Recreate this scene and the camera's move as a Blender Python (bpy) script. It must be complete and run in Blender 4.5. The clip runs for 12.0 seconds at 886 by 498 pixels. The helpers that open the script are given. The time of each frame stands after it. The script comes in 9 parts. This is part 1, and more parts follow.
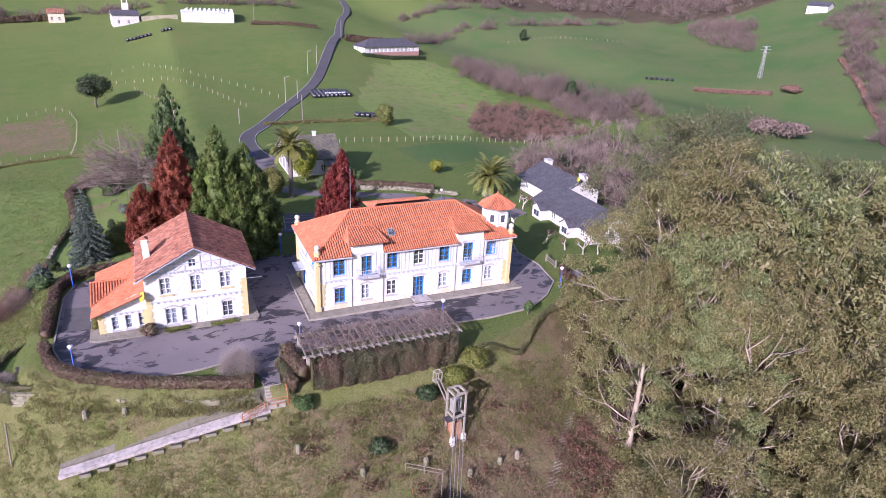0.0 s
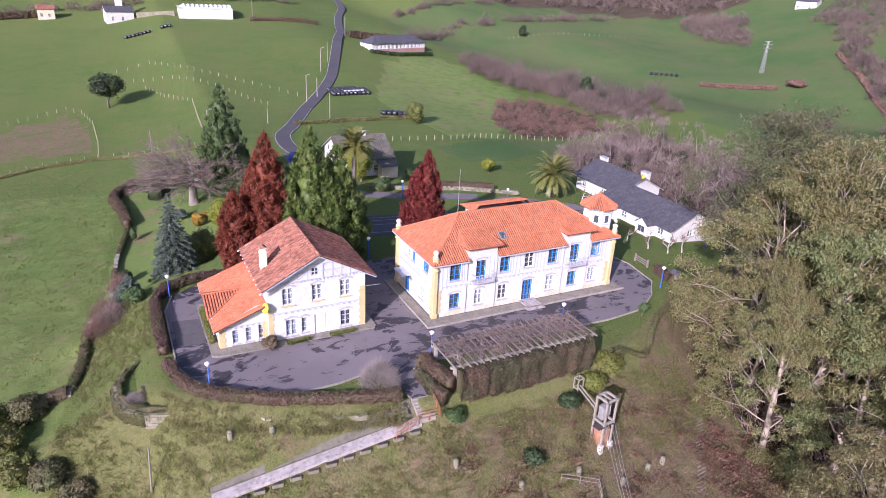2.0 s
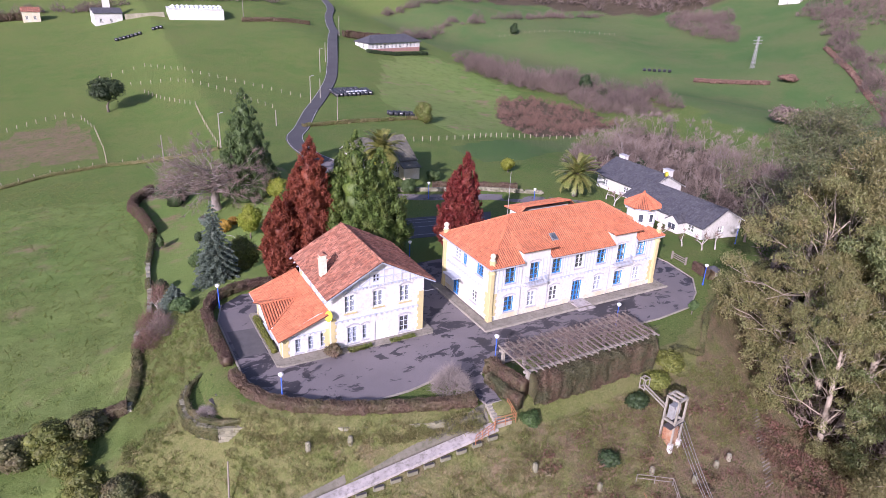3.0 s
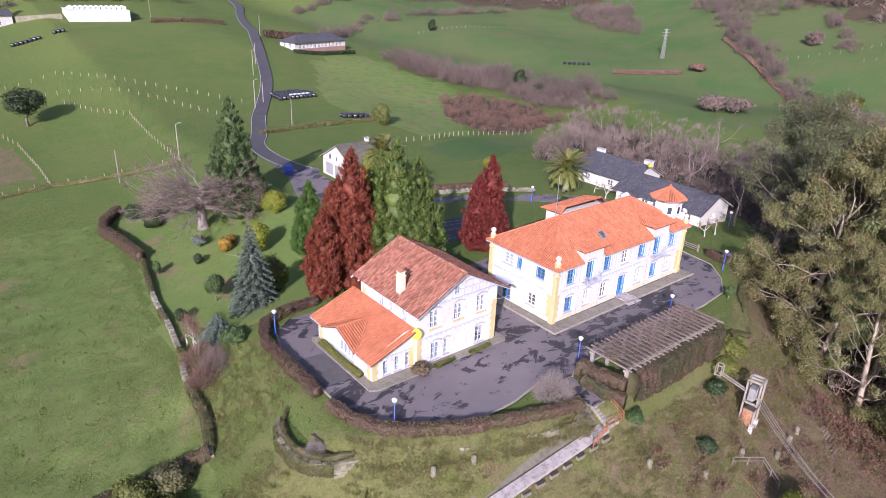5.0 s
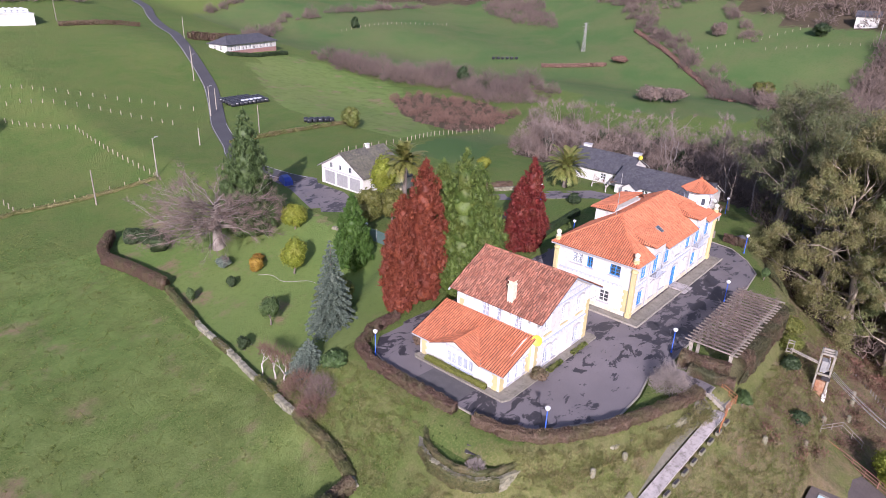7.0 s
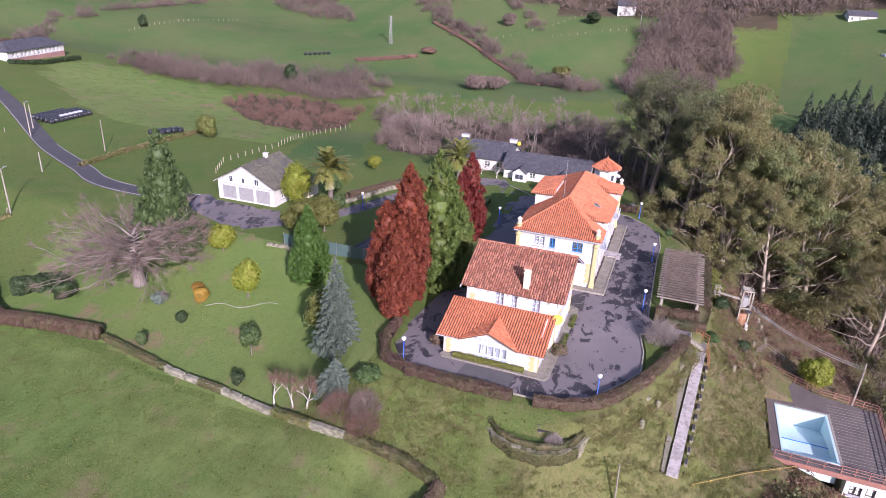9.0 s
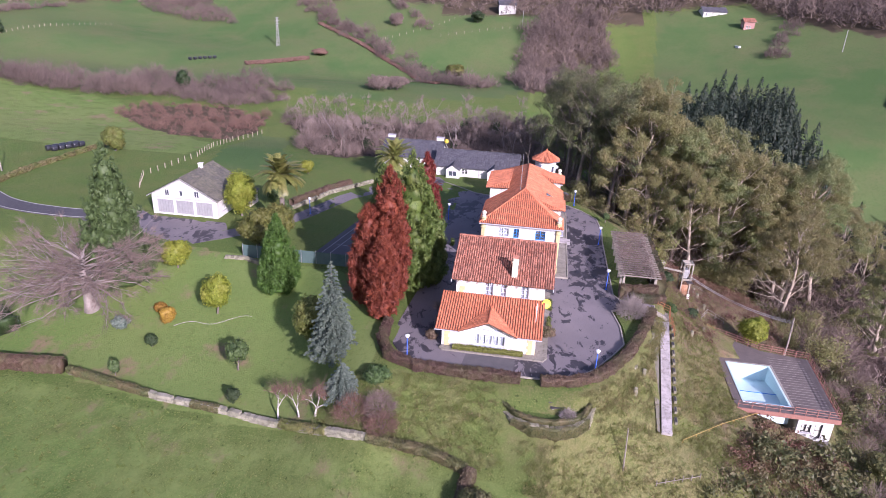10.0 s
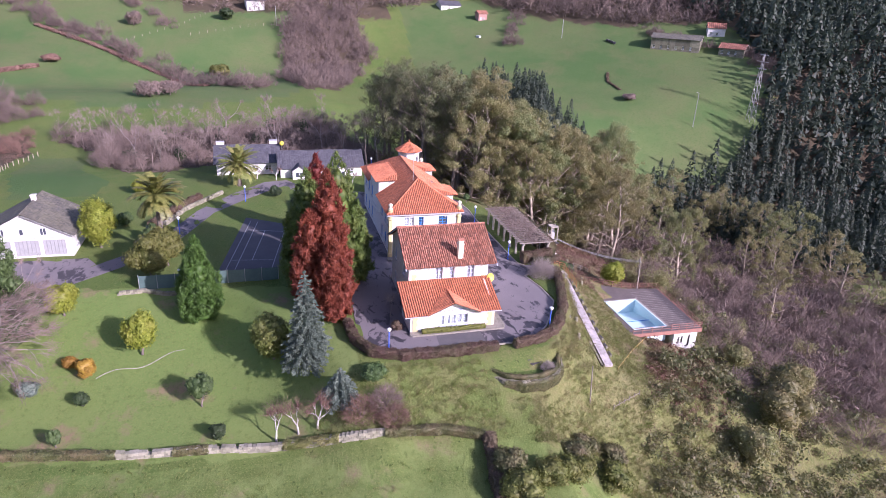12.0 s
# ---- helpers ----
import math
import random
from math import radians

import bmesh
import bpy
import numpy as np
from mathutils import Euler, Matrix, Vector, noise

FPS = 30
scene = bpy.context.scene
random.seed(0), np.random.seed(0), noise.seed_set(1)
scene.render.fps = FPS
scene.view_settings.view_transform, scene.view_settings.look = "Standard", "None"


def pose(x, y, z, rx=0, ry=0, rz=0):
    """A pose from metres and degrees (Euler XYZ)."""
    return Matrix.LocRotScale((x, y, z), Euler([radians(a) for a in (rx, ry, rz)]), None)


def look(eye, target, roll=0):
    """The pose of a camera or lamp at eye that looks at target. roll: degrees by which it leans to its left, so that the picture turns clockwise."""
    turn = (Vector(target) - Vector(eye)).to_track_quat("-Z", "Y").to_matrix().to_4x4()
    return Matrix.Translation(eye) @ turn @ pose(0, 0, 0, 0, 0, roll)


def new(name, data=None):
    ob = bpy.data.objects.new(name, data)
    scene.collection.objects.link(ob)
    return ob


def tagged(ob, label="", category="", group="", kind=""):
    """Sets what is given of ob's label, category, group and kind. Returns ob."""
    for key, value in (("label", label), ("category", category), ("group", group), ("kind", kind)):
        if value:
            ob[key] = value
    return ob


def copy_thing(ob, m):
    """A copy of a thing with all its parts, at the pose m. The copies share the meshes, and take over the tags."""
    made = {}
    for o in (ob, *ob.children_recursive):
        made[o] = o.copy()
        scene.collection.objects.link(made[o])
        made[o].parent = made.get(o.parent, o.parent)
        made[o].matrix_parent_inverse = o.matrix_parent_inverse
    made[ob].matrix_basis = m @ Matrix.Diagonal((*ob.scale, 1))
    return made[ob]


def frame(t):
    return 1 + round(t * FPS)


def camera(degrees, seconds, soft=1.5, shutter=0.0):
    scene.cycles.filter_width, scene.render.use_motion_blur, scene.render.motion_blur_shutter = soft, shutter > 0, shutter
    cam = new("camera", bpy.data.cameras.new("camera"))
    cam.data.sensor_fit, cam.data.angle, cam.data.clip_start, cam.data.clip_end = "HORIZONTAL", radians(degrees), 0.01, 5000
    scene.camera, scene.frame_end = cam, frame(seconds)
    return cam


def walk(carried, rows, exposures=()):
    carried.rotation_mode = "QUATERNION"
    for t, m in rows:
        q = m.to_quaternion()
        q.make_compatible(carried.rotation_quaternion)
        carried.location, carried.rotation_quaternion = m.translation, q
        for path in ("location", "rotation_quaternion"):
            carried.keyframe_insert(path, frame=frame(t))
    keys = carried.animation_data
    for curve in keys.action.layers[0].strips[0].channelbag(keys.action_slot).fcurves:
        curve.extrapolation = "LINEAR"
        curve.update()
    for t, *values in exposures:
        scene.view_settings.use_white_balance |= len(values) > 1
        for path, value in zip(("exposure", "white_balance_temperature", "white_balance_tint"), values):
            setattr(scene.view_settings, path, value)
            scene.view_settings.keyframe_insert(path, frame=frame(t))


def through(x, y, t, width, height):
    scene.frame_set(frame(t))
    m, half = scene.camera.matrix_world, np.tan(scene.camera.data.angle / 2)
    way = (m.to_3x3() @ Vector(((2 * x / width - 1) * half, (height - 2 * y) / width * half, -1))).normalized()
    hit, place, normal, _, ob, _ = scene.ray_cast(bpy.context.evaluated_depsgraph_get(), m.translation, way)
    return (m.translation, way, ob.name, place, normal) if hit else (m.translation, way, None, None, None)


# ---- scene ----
cam = camera(68.7, 12.0, 0.65)
PATH = [
    (0, (-16.027, -70.413, 38.88), (-15.254, -68.738, 38.107), 3.0),
    (0.5, (-19.767, -67.721, 38.566), (-18.976, -66.056, 37.79), 3.3),
    (1, (-23.511, -65.375, 38.387), (-22.707, -63.717, 37.61), 3.3),
    (1.5, (-27.369, -63.108, 38.261), (-26.53, -61.467, 37.483), 3.3),
    (2, (-31.217, -60.833, 38.05), (-30.359, -59.204, 37.271), 3.1),
    (2.5, (-34.808, -58.603, 37.968), (-33.928, -56.985, 37.19), 2.7),
    (3, (-38.923, -56.178, 38.142), (-38.007, -54.581, 37.359), 2.7),
    (3.2, (-40.474, -55.224, 38.13), (-39.541, -53.637, 37.348), 2.6),
    (5, (-54.12, -44.078, 38.316), (-52.943, -42.664, 37.533), 2.5),
    (5.5, (-58.062, -40.514, 38.779), (-56.852, -39.129, 37.993), 2.5),
    (6, (-62.388, -36.767, 39.018), (-61.158, -35.402, 38.228), 2.5),
    (6.5, (-66.435, -32.802, 39.11), (-65.149, -31.491, 38.319), 2.5),
    (7, (-69.971, -28.544, 39.226), (-68.57, -27.356, 38.438), 2.3),
    (7.5, (-73.836, -24.107, 39.272), (-72.321, -23.063, 38.488), 2.4),
    (9.3, (-86.198, -4.756, 40.267), (-84.437, -4.223, 39.483), 2.4),
    (9.5, (-87.373, -2.448, 40.276), (-85.591, -1.982, 39.496), 2.3),
    (10, (-89.815, 3.505, 40.291), (-87.991, 3.777, 39.515), 2.5),
    (10.5, (-91.52, 9.819, 40.346), (-89.676, 9.886, 39.574), 2.5),
    (11, (-92.196, 16.284, 40.36), (-90.356, 16.137, 39.591), 2.6),
    (11.5, (-92.666, 22.83, 40.516), (-90.848, 22.504, 39.749), 2.7),
    (12, (-92.706, 28.912, 40.34), (-90.927, 28.402, 39.581), 2.7),
]
walk(cam, [(t, look(eye, target, roll)) for t, eye, target, roll in PATH], exposures=[(0.0, 0.50, 5780, 37), (2.5, 0.45, 5830, 35), (5.0, 0.40, 5930, 30), (7.5, 0.38, 5980, 29), (9.5, 0.50, 5880, 36), (12.0, 0.74, 5800, 41)])

# ---- world and light ----
SUN_ELEVATION, SUN_BEARING = radians(25), math.atan2(-0.63, -0.78)
sky_world = bpy.data.worlds.new("sky")
sky_world.use_nodes = True
scene.world = sky_world
sky_tree = sky_world.node_tree
sky = sky_tree.nodes.new("ShaderNodeTexSky")
sky.sky_type, sky.sun_disc = "NISHITA", False
sky.sun_elevation, sky.sun_rotation = SUN_ELEVATION, math.pi / 2 - SUN_BEARING
sky.dust_density, sky.air_density = 1.6, 1.0
sky_tree.links.new(sky.outputs[0], sky_tree.nodes["Background"].inputs[0])
sky_tree.nodes["Background"].inputs[1].default_value = 0.118
sun = new("sun", bpy.data.lights.new("sun", "SUN"))
sun.data.energy, sun.data.angle, sun.data.color = 4.6, radians(0.6), (1.0, 0.95, 0.88)
toward = Vector((math.cos(SUN_BEARING) * math.cos(SUN_ELEVATION), math.sin(SUN_BEARING) * math.cos(SUN_ELEVATION), math.sin(SUN_ELEVATION)))
sun.matrix_world = look(toward * 300, (0, 0, 0))

# ---- materials ----
def material(name):
    m = bpy.data.materials.new(name)
    m.use_nodes = True
    tree = m.node_tree
    return m, tree, tree.nodes["Principled BSDF"]


def noise_of(tree, scale, detail=4, rough=0.55, stretch=None, warp=0.0):
    geo = tree.nodes.new("ShaderNodeNewGeometry")
    vec = geo.outputs["Position"]
    if stretch:
        mp = tree.nodes.new("ShaderNodeMapping")
        mp.inputs["Scale"].default_value = stretch
        tree.links.new(vec, mp.inputs["Vector"])
        vec = mp.outputs["Vector"]
    n = tree.nodes.new("ShaderNodeTexNoise")
    n.inputs["Scale"].default_value, n.inputs["Detail"].default_value = scale, detail
    n.inputs["Roughness"].default_value, n.inputs["Distortion"].default_value = rough, warp
    tree.links.new(vec, n.inputs["Vector"])
    return n.outputs["Fac"]


def ranged(tree, fac, lo, hi):
    r = tree.nodes.new("ShaderNodeMapRange")
    r.inputs["From Min"].default_value, r.inputs["From Max"].default_value = lo, hi
    tree.links.new(fac, r.inputs["Value"])
    return r.outputs["Result"]


def blend(tree, fac, a, b, mode="MIX"):
    n = tree.nodes.new("ShaderNodeMix")
    n.data_type, n.blend_type = "RGBA", mode
    for sock, val in ((n.inputs[0], fac), (n.inputs[6], a), (n.inputs[7], b)):
        if isinstance(val, (int, float)):
            sock.default_value = val
        elif isinstance(val, tuple):
            sock.default_value = (*val, 1)
        else:
            tree.links.new(val, sock)
    return n.outputs[2]


def bumped(tree, bsdf, fac, strength, distance):
    b = tree.nodes.new("ShaderNodeBump")
    b.inputs["Strength"].default_value, b.inputs["Distance"].default_value = strength, distance
    tree.links.new(fac, b.inputs["Height"])
    tree.links.new(b.outputs[0], bsdf.inputs["Normal"])


def island_random(tree):
    return tree.nodes.new("ShaderNodeNewGeometry").outputs["Random Per Island"]


def surface(name, base, second, scale, rough=0.8, third=None, fine=None, bump=0.3, depth=0.02, metal=0.0, islands=0.0, stretch=None):
    """A matt or glossy surface: two colours in large patches, a third in small ones, and relief from the small grain."""
    m, tree, bsdf = material(name)
    fine = fine or scale * 9
    col = blend(tree, ranged(tree, noise_of(tree, scale, 5, 0.6, stretch), 0.36, 0.66), base, second)
    grain = noise_of(tree, fine, 5, 0.65, stretch)
    col = blend(tree, ranged(tree, grain, 0.5, 0.78), col, third or tuple(c * 0.7 for c in second))
    if islands:
        hsv = tree.nodes.new("ShaderNodeHueSaturation")
        tree.links.new(ranged_to(tree, island_random(tree), 1 - islands, 1 + islands), hsv.inputs["Value"])
        tree.links.new(col, hsv.inputs["Color"])
        col = hsv.outputs[0]
    tree.links.new(col, bsdf.inputs["Base Color"])
    bsdf.inputs["Roughness"].default_value, bsdf.inputs["Metallic"].default_value = rough, metal
    if bump:
        bumped(tree, bsdf, grain, bump, depth)
    return m


def ranged_to(tree, fac, lo, hi):
    r = tree.nodes.new("ShaderNodeMapRange")
    r.inputs["To Min"].default_value, r.inputs["To Max"].default_value = lo, hi
    tree.links.new(fac, r.inputs["Value"])
    return r.outputs["Result"]


def foliage(name, dark, light, dry=None, through=0.25, rough=0.6):
    """Leaves: each leaf its own shade, clumps of one tone, some light through the blade."""
    m, tree, bsdf = material(name)
    col = blend(tree, island_random(tree), dark, light)
    whole = tree.nodes.new("ShaderNodeObjectInfo").outputs["Random"]
    hsv = tree.nodes.new("ShaderNodeHueSaturation")
    tree.links.new(ranged_to(tree, whole, 0.485, 0.515), hsv.inputs["Hue"])
    tree.links.new(ranged_to(tree, whole, 0.86, 1.14), hsv.inputs["Value"])
    tree.links.new(col, hsv.inputs["Color"])
    col = hsv.outputs[0]
    col = blend(tree, ranged(tree, noise_of(tree, 0.55, 3), 0.42, 0.7), col, dry or tuple(c * 0.75 for c in light))
    col = blend(tree, ranged(tree, noise_of(tree, 5.5, 4, 0.7), 0.48, 0.7), col, tuple(c * 0.6 for c in dark))
    tree.links.new(col, bsdf.inputs["Base Color"])
    bsdf.inputs["Roughness"].default_value = rough
    tr, mix = tree.nodes.new("ShaderNodeBsdfTranslucent"), tree.nodes.new("ShaderNodeMixShader")
    tree.links.new(col, tr.inputs["Color"])
    mix.inputs[0].default_value = through
    tree.links.new(bsdf.outputs[0], mix.inputs[1])
    tree.links.new(tr.outputs[0], mix.inputs[2])
    tree.links.new(mix.outputs[0], tree.nodes["Material Output"].inputs[0])
    return m


STUCCO = surface("white_stucco", (0.70, 0.69, 0.675), (0.64, 0.62, 0.59), 0.35, 0.85, (0.46, 0.44, 0.40), 3, 0.15, 0.01)
STUCCO_STAINED = surface("stained_stucco", (0.74, 0.70, 0.60), (0.66, 0.57, 0.40), 0.5, 0.88, (0.50, 0.45, 0.36), 4, 0.2, 0.01)
OCHRE = surface("ochre_stucco", (0.62, 0.52, 0.26), (0.54, 0.46, 0.25), 0.8, 0.85, (0.45, 0.4, 0.24), 6, 0.2, 0.01)
TRIM = surface("pale_blue_paint", (0.52, 0.56, 0.66), (0.45, 0.49, 0.6), 1.5, 0.6, None, 14, 0.1, 0.005)
GREY_TRIM = surface("grey_stone_trim", (0.50, 0.49, 0.52), (0.42, 0.42, 0.45), 1.5, 0.8, None, 14, 0.25, 0.01)
BLUE = surface("bright_blue_paint", (0.02, 0.20, 0.62), (0.03, 0.26, 0.68), 2.0, 0.45, (0.05, 0.22, 0.5), 15, 0.1, 0.004)
LAMP_BLUE = surface("lamp_post_blue_paint", (0.015, 0.09, 0.55), (0.02, 0.12, 0.6), 3.0, 0.4, None, 20, 0.05, 0.003)
WHITE_PAINT = surface("white_joinery_paint", (0.78, 0.78, 0.77), (0.7, 0.7, 0.69), 2.0, 0.5, None, 16, 0.1, 0.004)
TILE = surface("orange_clay_tile", (0.58, 0.205, 0.105), (0.52, 0.165, 0.08), 0.45, 0.8, (0.40, 0.13, 0.07), 6, 0.25, 0.01, islands=0.2)
# Shade in the gaps between cover tiles, put into the colour with some grime.
SHADED_CHANNEL = surface("grimy_channel_tile", (0.20, 0.075, 0.045), (0.15, 0.065, 0.045), 0.6, 0.9, (0.10, 0.06, 0.045), 4, 0.2, 0.01)
OLD_TILE = surface("weathered_clay_tile", (0.33, 0.125, 0.08), (0.42, 0.19, 0.13), 0.7, 0.88, (0.17, 0.10, 0.08), 2.6, 0.3, 0.015, islands=0.38)
SLATE = surface("dark_slate", (0.065, 0.064, 0.08), (0.095, 0.093, 0.105), 0.8, 0.6, (0.16, 0.15, 0.155), 4, 0.3, 0.01, islands=0.25)
OLD_SLATE = surface("mossy_slate", (0.10, 0.095, 0.085), (0.15, 0.14, 0.10), 0.5, 0.75, (0.2, 0.18, 0.13), 3, 0.3, 0.01, islands=0.3)
CONCRETE = surface("worn_concrete", (0.40, 0.36, 0.31), (0.30, 0.275, 0.235), 0.6, 0.9, (0.18, 0.18, 0.13), 3, 0.35, 0.01)
DIRTY_CONCRETE = surface("dirty_mossy_concrete", (0.30, 0.27, 0.235), (0.22, 0.20, 0.165), 0.7, 0.92, (0.11, 0.12, 0.07), 3.5, 0.35, 0.01)
PALE_CONCRETE = surface("pale_path_concrete", (0.50, 0.45, 0.45), (0.34, 0.305, 0.30), 1.1, 0.9, (0.17, 0.16, 0.13), 2.2, 0.35, 0.01)
STONE = surface("rubble_stone", (0.27, 0.25, 0.19), (0.19, 0.18, 0.12), 0.5, 0.92, (0.09, 0.10, 0.05), 2.2, 0.6, 0.05, islands=0.35)
GRAVEL = surface("grey_stony_rubble", (0.20, 0.18, 0.15), (0.125, 0.12, 0.09), 0.9, 0.92, (0.07, 0.08, 0.04), 3, 0.7, 0.06)
PALE_STONE = surface("pale_lichened_stone", (0.31, 0.29, 0.23), (0.21, 0.20, 0.145), 0.5, 0.92, (0.10, 0.11, 0.055), 2.2, 0.6, 0.05, islands=0.3)
DECK = surface("dark_deck_paving", (0.13, 0.105, 0.10), (0.17, 0.14, 0.13), 0.5, 0.85, (0.09, 0.075, 0.07), 6, 0.3, 0.01)
POOL = surface("pale_pool_paint", (0.62, 0.78, 0.80), (0.56, 0.74, 0.78), 0.5, 0.5, (0.5, 0.66, 0.68), 4, 0.05, 0.005)
RAIL_ORANGE = surface("orange_rail_paint", (0.42, 0.17, 0.07), (0.36, 0.15, 0.07), 2.0, 0.6, (0.22, 0.12, 0.08), 9, 0.2, 0.004)
RAIL_OCHRE = surface("yellow_ochre_rail_paint", (0.42, 0.30, 0.08), (0.34, 0.24, 0.08), 2.0, 0.6, (0.22, 0.16, 0.08), 9, 0.2, 0.004)
RAIL_RED = surface("rusty_red_rail_paint", (0.36, 0.17, 0.13), (0.30, 0.15, 0.12), 2.0, 0.7, (0.2, 0.12, 0.1), 9, 0.2, 0.004)
STEEL = surface("galvanised_steel", (0.46, 0.46, 0.47), (0.36, 0.36, 0.37), 2.0, 0.5, (0.28, 0.24, 0.2), 9, 0.1, 0.003, metal=0.4)
RUST = surface("rusted_brickwork", (0.38, 0.16, 0.08), (0.45, 0.3, 0.2), 1.6, 0.9, (0.2, 0.1, 0.06), 8, 0.4, 0.02)
WOOD = surface("grey_weathered_wood", (0.30, 0.26, 0.22), (0.24, 0.21, 0.18), 1.5, 0.85, (0.15, 0.13, 0.11), 12, 0.3, 0.01)
FENCE_WOOD = surface("tan_fence_wood", (0.40, 0.35, 0.25), (0.33, 0.29, 0.21), 1.5, 0.85, (0.22, 0.19, 0.14), 12, 0.3, 0.01)
DARK_WOOD = surface("dark_stained_wood", (0.055, 0.05, 0.055), (0.08, 0.07, 0.07), 2.0, 0.6, None, 14, 0.2, 0.005)
BALE = surface("black_bale_wrap", (0.025, 0.027, 0.035), (0.04, 0.042, 0.05), 1.2, 0.3, (0.06, 0.06, 0.07), 6, 0.3, 0.03)
PALE_WRAP = surface("pale_bale_wrap", (0.5, 0.52, 0.56), (0.42, 0.44, 0.5), 1.2, 0.4, None, 6, 0.3, 0.03)
LAMP_WHITE = surface("white_lamp_glass", (0.82, 0.82, 0.82), (0.76, 0.76, 0.77), 3.0, 0.3, None, 20, 0.0)
DISH_YELLOW = surface("yellow_dish_paint", (0.75, 0.62, 0.06), (0.68, 0.55, 0.06), 2.0, 0.5, None, 10, 0.05)
ROOM = surface("dim_room_plaster", (0.12, 0.11, 0.10), (0.09, 0.085, 0.08), 0.6, 0.9, None, 5, 0.0)
CURTAIN = surface("white_net_curtain", (0.42, 0.43, 0.48), (0.30, 0.31, 0.36), 2.5, 0.9, None, 12, 0.0, stretch=(1, 1, 0.2))
PINK_BASE = surface("pink_brick_base", (0.38, 0.20, 0.18), (0.42, 0.25, 0.22), 0.8, 0.9, None, 7, 0.2, 0.01)
BLUE_COVER = surface("blue_tarpaulin", (0.03, 0.06, 0.32), (0.04, 0.08, 0.4), 1.0, 0.5, None, 6, 0.2, 0.02)
COURT_GREEN = surface("green_windbreak_mesh", (0.09, 0.15, 0.14), (0.07, 0.12, 0.115), 0.8, 0.8, None, 9, 0.1, 0.005)

BARK = surface("grey_brown_bark", (0.20, 0.165, 0.14), (0.14, 0.115, 0.10), 1.2, 0.9, (0.28, 0.25, 0.22), 6, 0.5, 0.03)
PALE_BARK = surface("pale_eucalyptus_bark", (0.42, 0.35, 0.28), (0.30, 0.245, 0.19), 0.6, 0.85, (0.50, 0.44, 0.37), 5, 0.3, 0.02)
WHITE_BARK = surface("white_birch_bark", (0.6, 0.57, 0.53), (0.5, 0.46, 0.42), 1.5, 0.8, (0.2, 0.17, 0.15), 7, 0.2, 0.01)
CEDAR_BARK = surface("silver_grey_bark", (0.34, 0.29, 0.27), (0.26, 0.22, 0.2), 0.9, 0.9, (0.18, 0.15, 0.14), 5, 0.5, 0.03)
TWIG = surface("bare_mauve_twigs", (0.165, 0.124, 0.108), (0.245, 0.182, 0.156), 0.12, 0.9, (0.125, 0.098, 0.08), 1.2, 0, islands=0.35)
TWIG_DARK = surface("dark_brown_far_twigs", (0.130, 0.098, 0.088), (0.205, 0.152, 0.132), 0.05, 0.9, (0.095, 0.075, 0.06), 0.6, 0, islands=0.3)
TWIG_RED = surface("red_brown_twigs", (0.20, 0.115, 0.088), (0.16, 0.098, 0.075), 0.3, 0.9, (0.26, 0.175, 0.13), 2, 0, islands=0.3)
TWIG_GREY = surface("grey_twigs", (0.26, 0.205, 0.18), (0.20, 0.155, 0.135), 0.3, 0.9, (0.32, 0.265, 0.235), 2, 0, islands=0.3)
HEDGE_BROWN = foliage("brown_winter_hedge", (0.10, 0.06, 0.042), (0.21, 0.14, 0.10), (0.14, 0.125, 0.06), 0.2)
HEDGE_GREEN = foliage("dark_hedge_leaf", (0.05, 0.055, 0.025), (0.125, 0.115, 0.06), (0.15, 0.095, 0.065), 0.2)
IVY = foliage("ivy_leaf", (0.05, 0.09, 0.028), (0.11, 0.17, 0.052), None, 0.25)
LAUREL = foliage("dark_laurel_leaf", (0.02, 0.042, 0.015), (0.055, 0.09, 0.03), None, 0.2)
THUJA = foliage("fresh_green_thuja", (0.065, 0.115, 0.02), (0.15, 0.22, 0.045), (0.14, 0.17, 0.035), 0.25)
CYPRESS = foliage("deep_green_cypress", (0.05, 0.098, 0.028), (0.12, 0.185, 0.06), None, 0.2)
CONE = foliage("bright_green_conifer", (0.04, 0.10, 0.012), (0.095, 0.185, 0.03), None, 0.25)
COPPER = foliage("copper_red_needles", (0.15, 0.030, 0.018), (0.33, 0.072, 0.040), (0.26, 0.065, 0.04), 0.35)
SPRUCE = foliage("blue_grey_spruce", (0.10, 0.14, 0.11), (0.235, 0.29, 0.235), (0.165, 0.21, 0.165), 0.3)
LIME = foliage("yellow_green_leaf", (0.18, 0.225, 0.022), (0.38, 0.42, 0.055), (0.31, 0.32, 0.05), 0.38)
OLIVE_LEAF = foliage("dull_evergreen_leaf", (0.10, 0.125, 0.025), (0.22, 0.24, 0.06), (0.19, 0.18, 0.05), 0.3)
GOLD = foliage("golden_orange_shrub", (0.26, 0.14, 0.02), (0.42, 0.24, 0.04), None, 0.25)
EUCALYPT = foliage("olive_grey_eucalyptus_leaf", (0.165, 0.170, 0.065), (0.365, 0.355, 0.15), (0.33, 0.27, 0.13), 0.42, 0.5)
EUCALYPT_GREEN = foliage("green_eucalyptus_leaf", (0.145, 0.175, 0.068), (0.325, 0.36, 0.155), (0.32, 0.31, 0.13), 0.42, 0.5)
# Darker copy of EUCALYPT_GREEN: the grove edge's shade is put into the colour.
EUCALYPT_SHADED = foliage("deep_green_gum_leaf", (0.085, 0.105, 0.045), (0.20, 0.225, 0.10), (0.19, 0.175, 0.085), 0.3, 0.5)
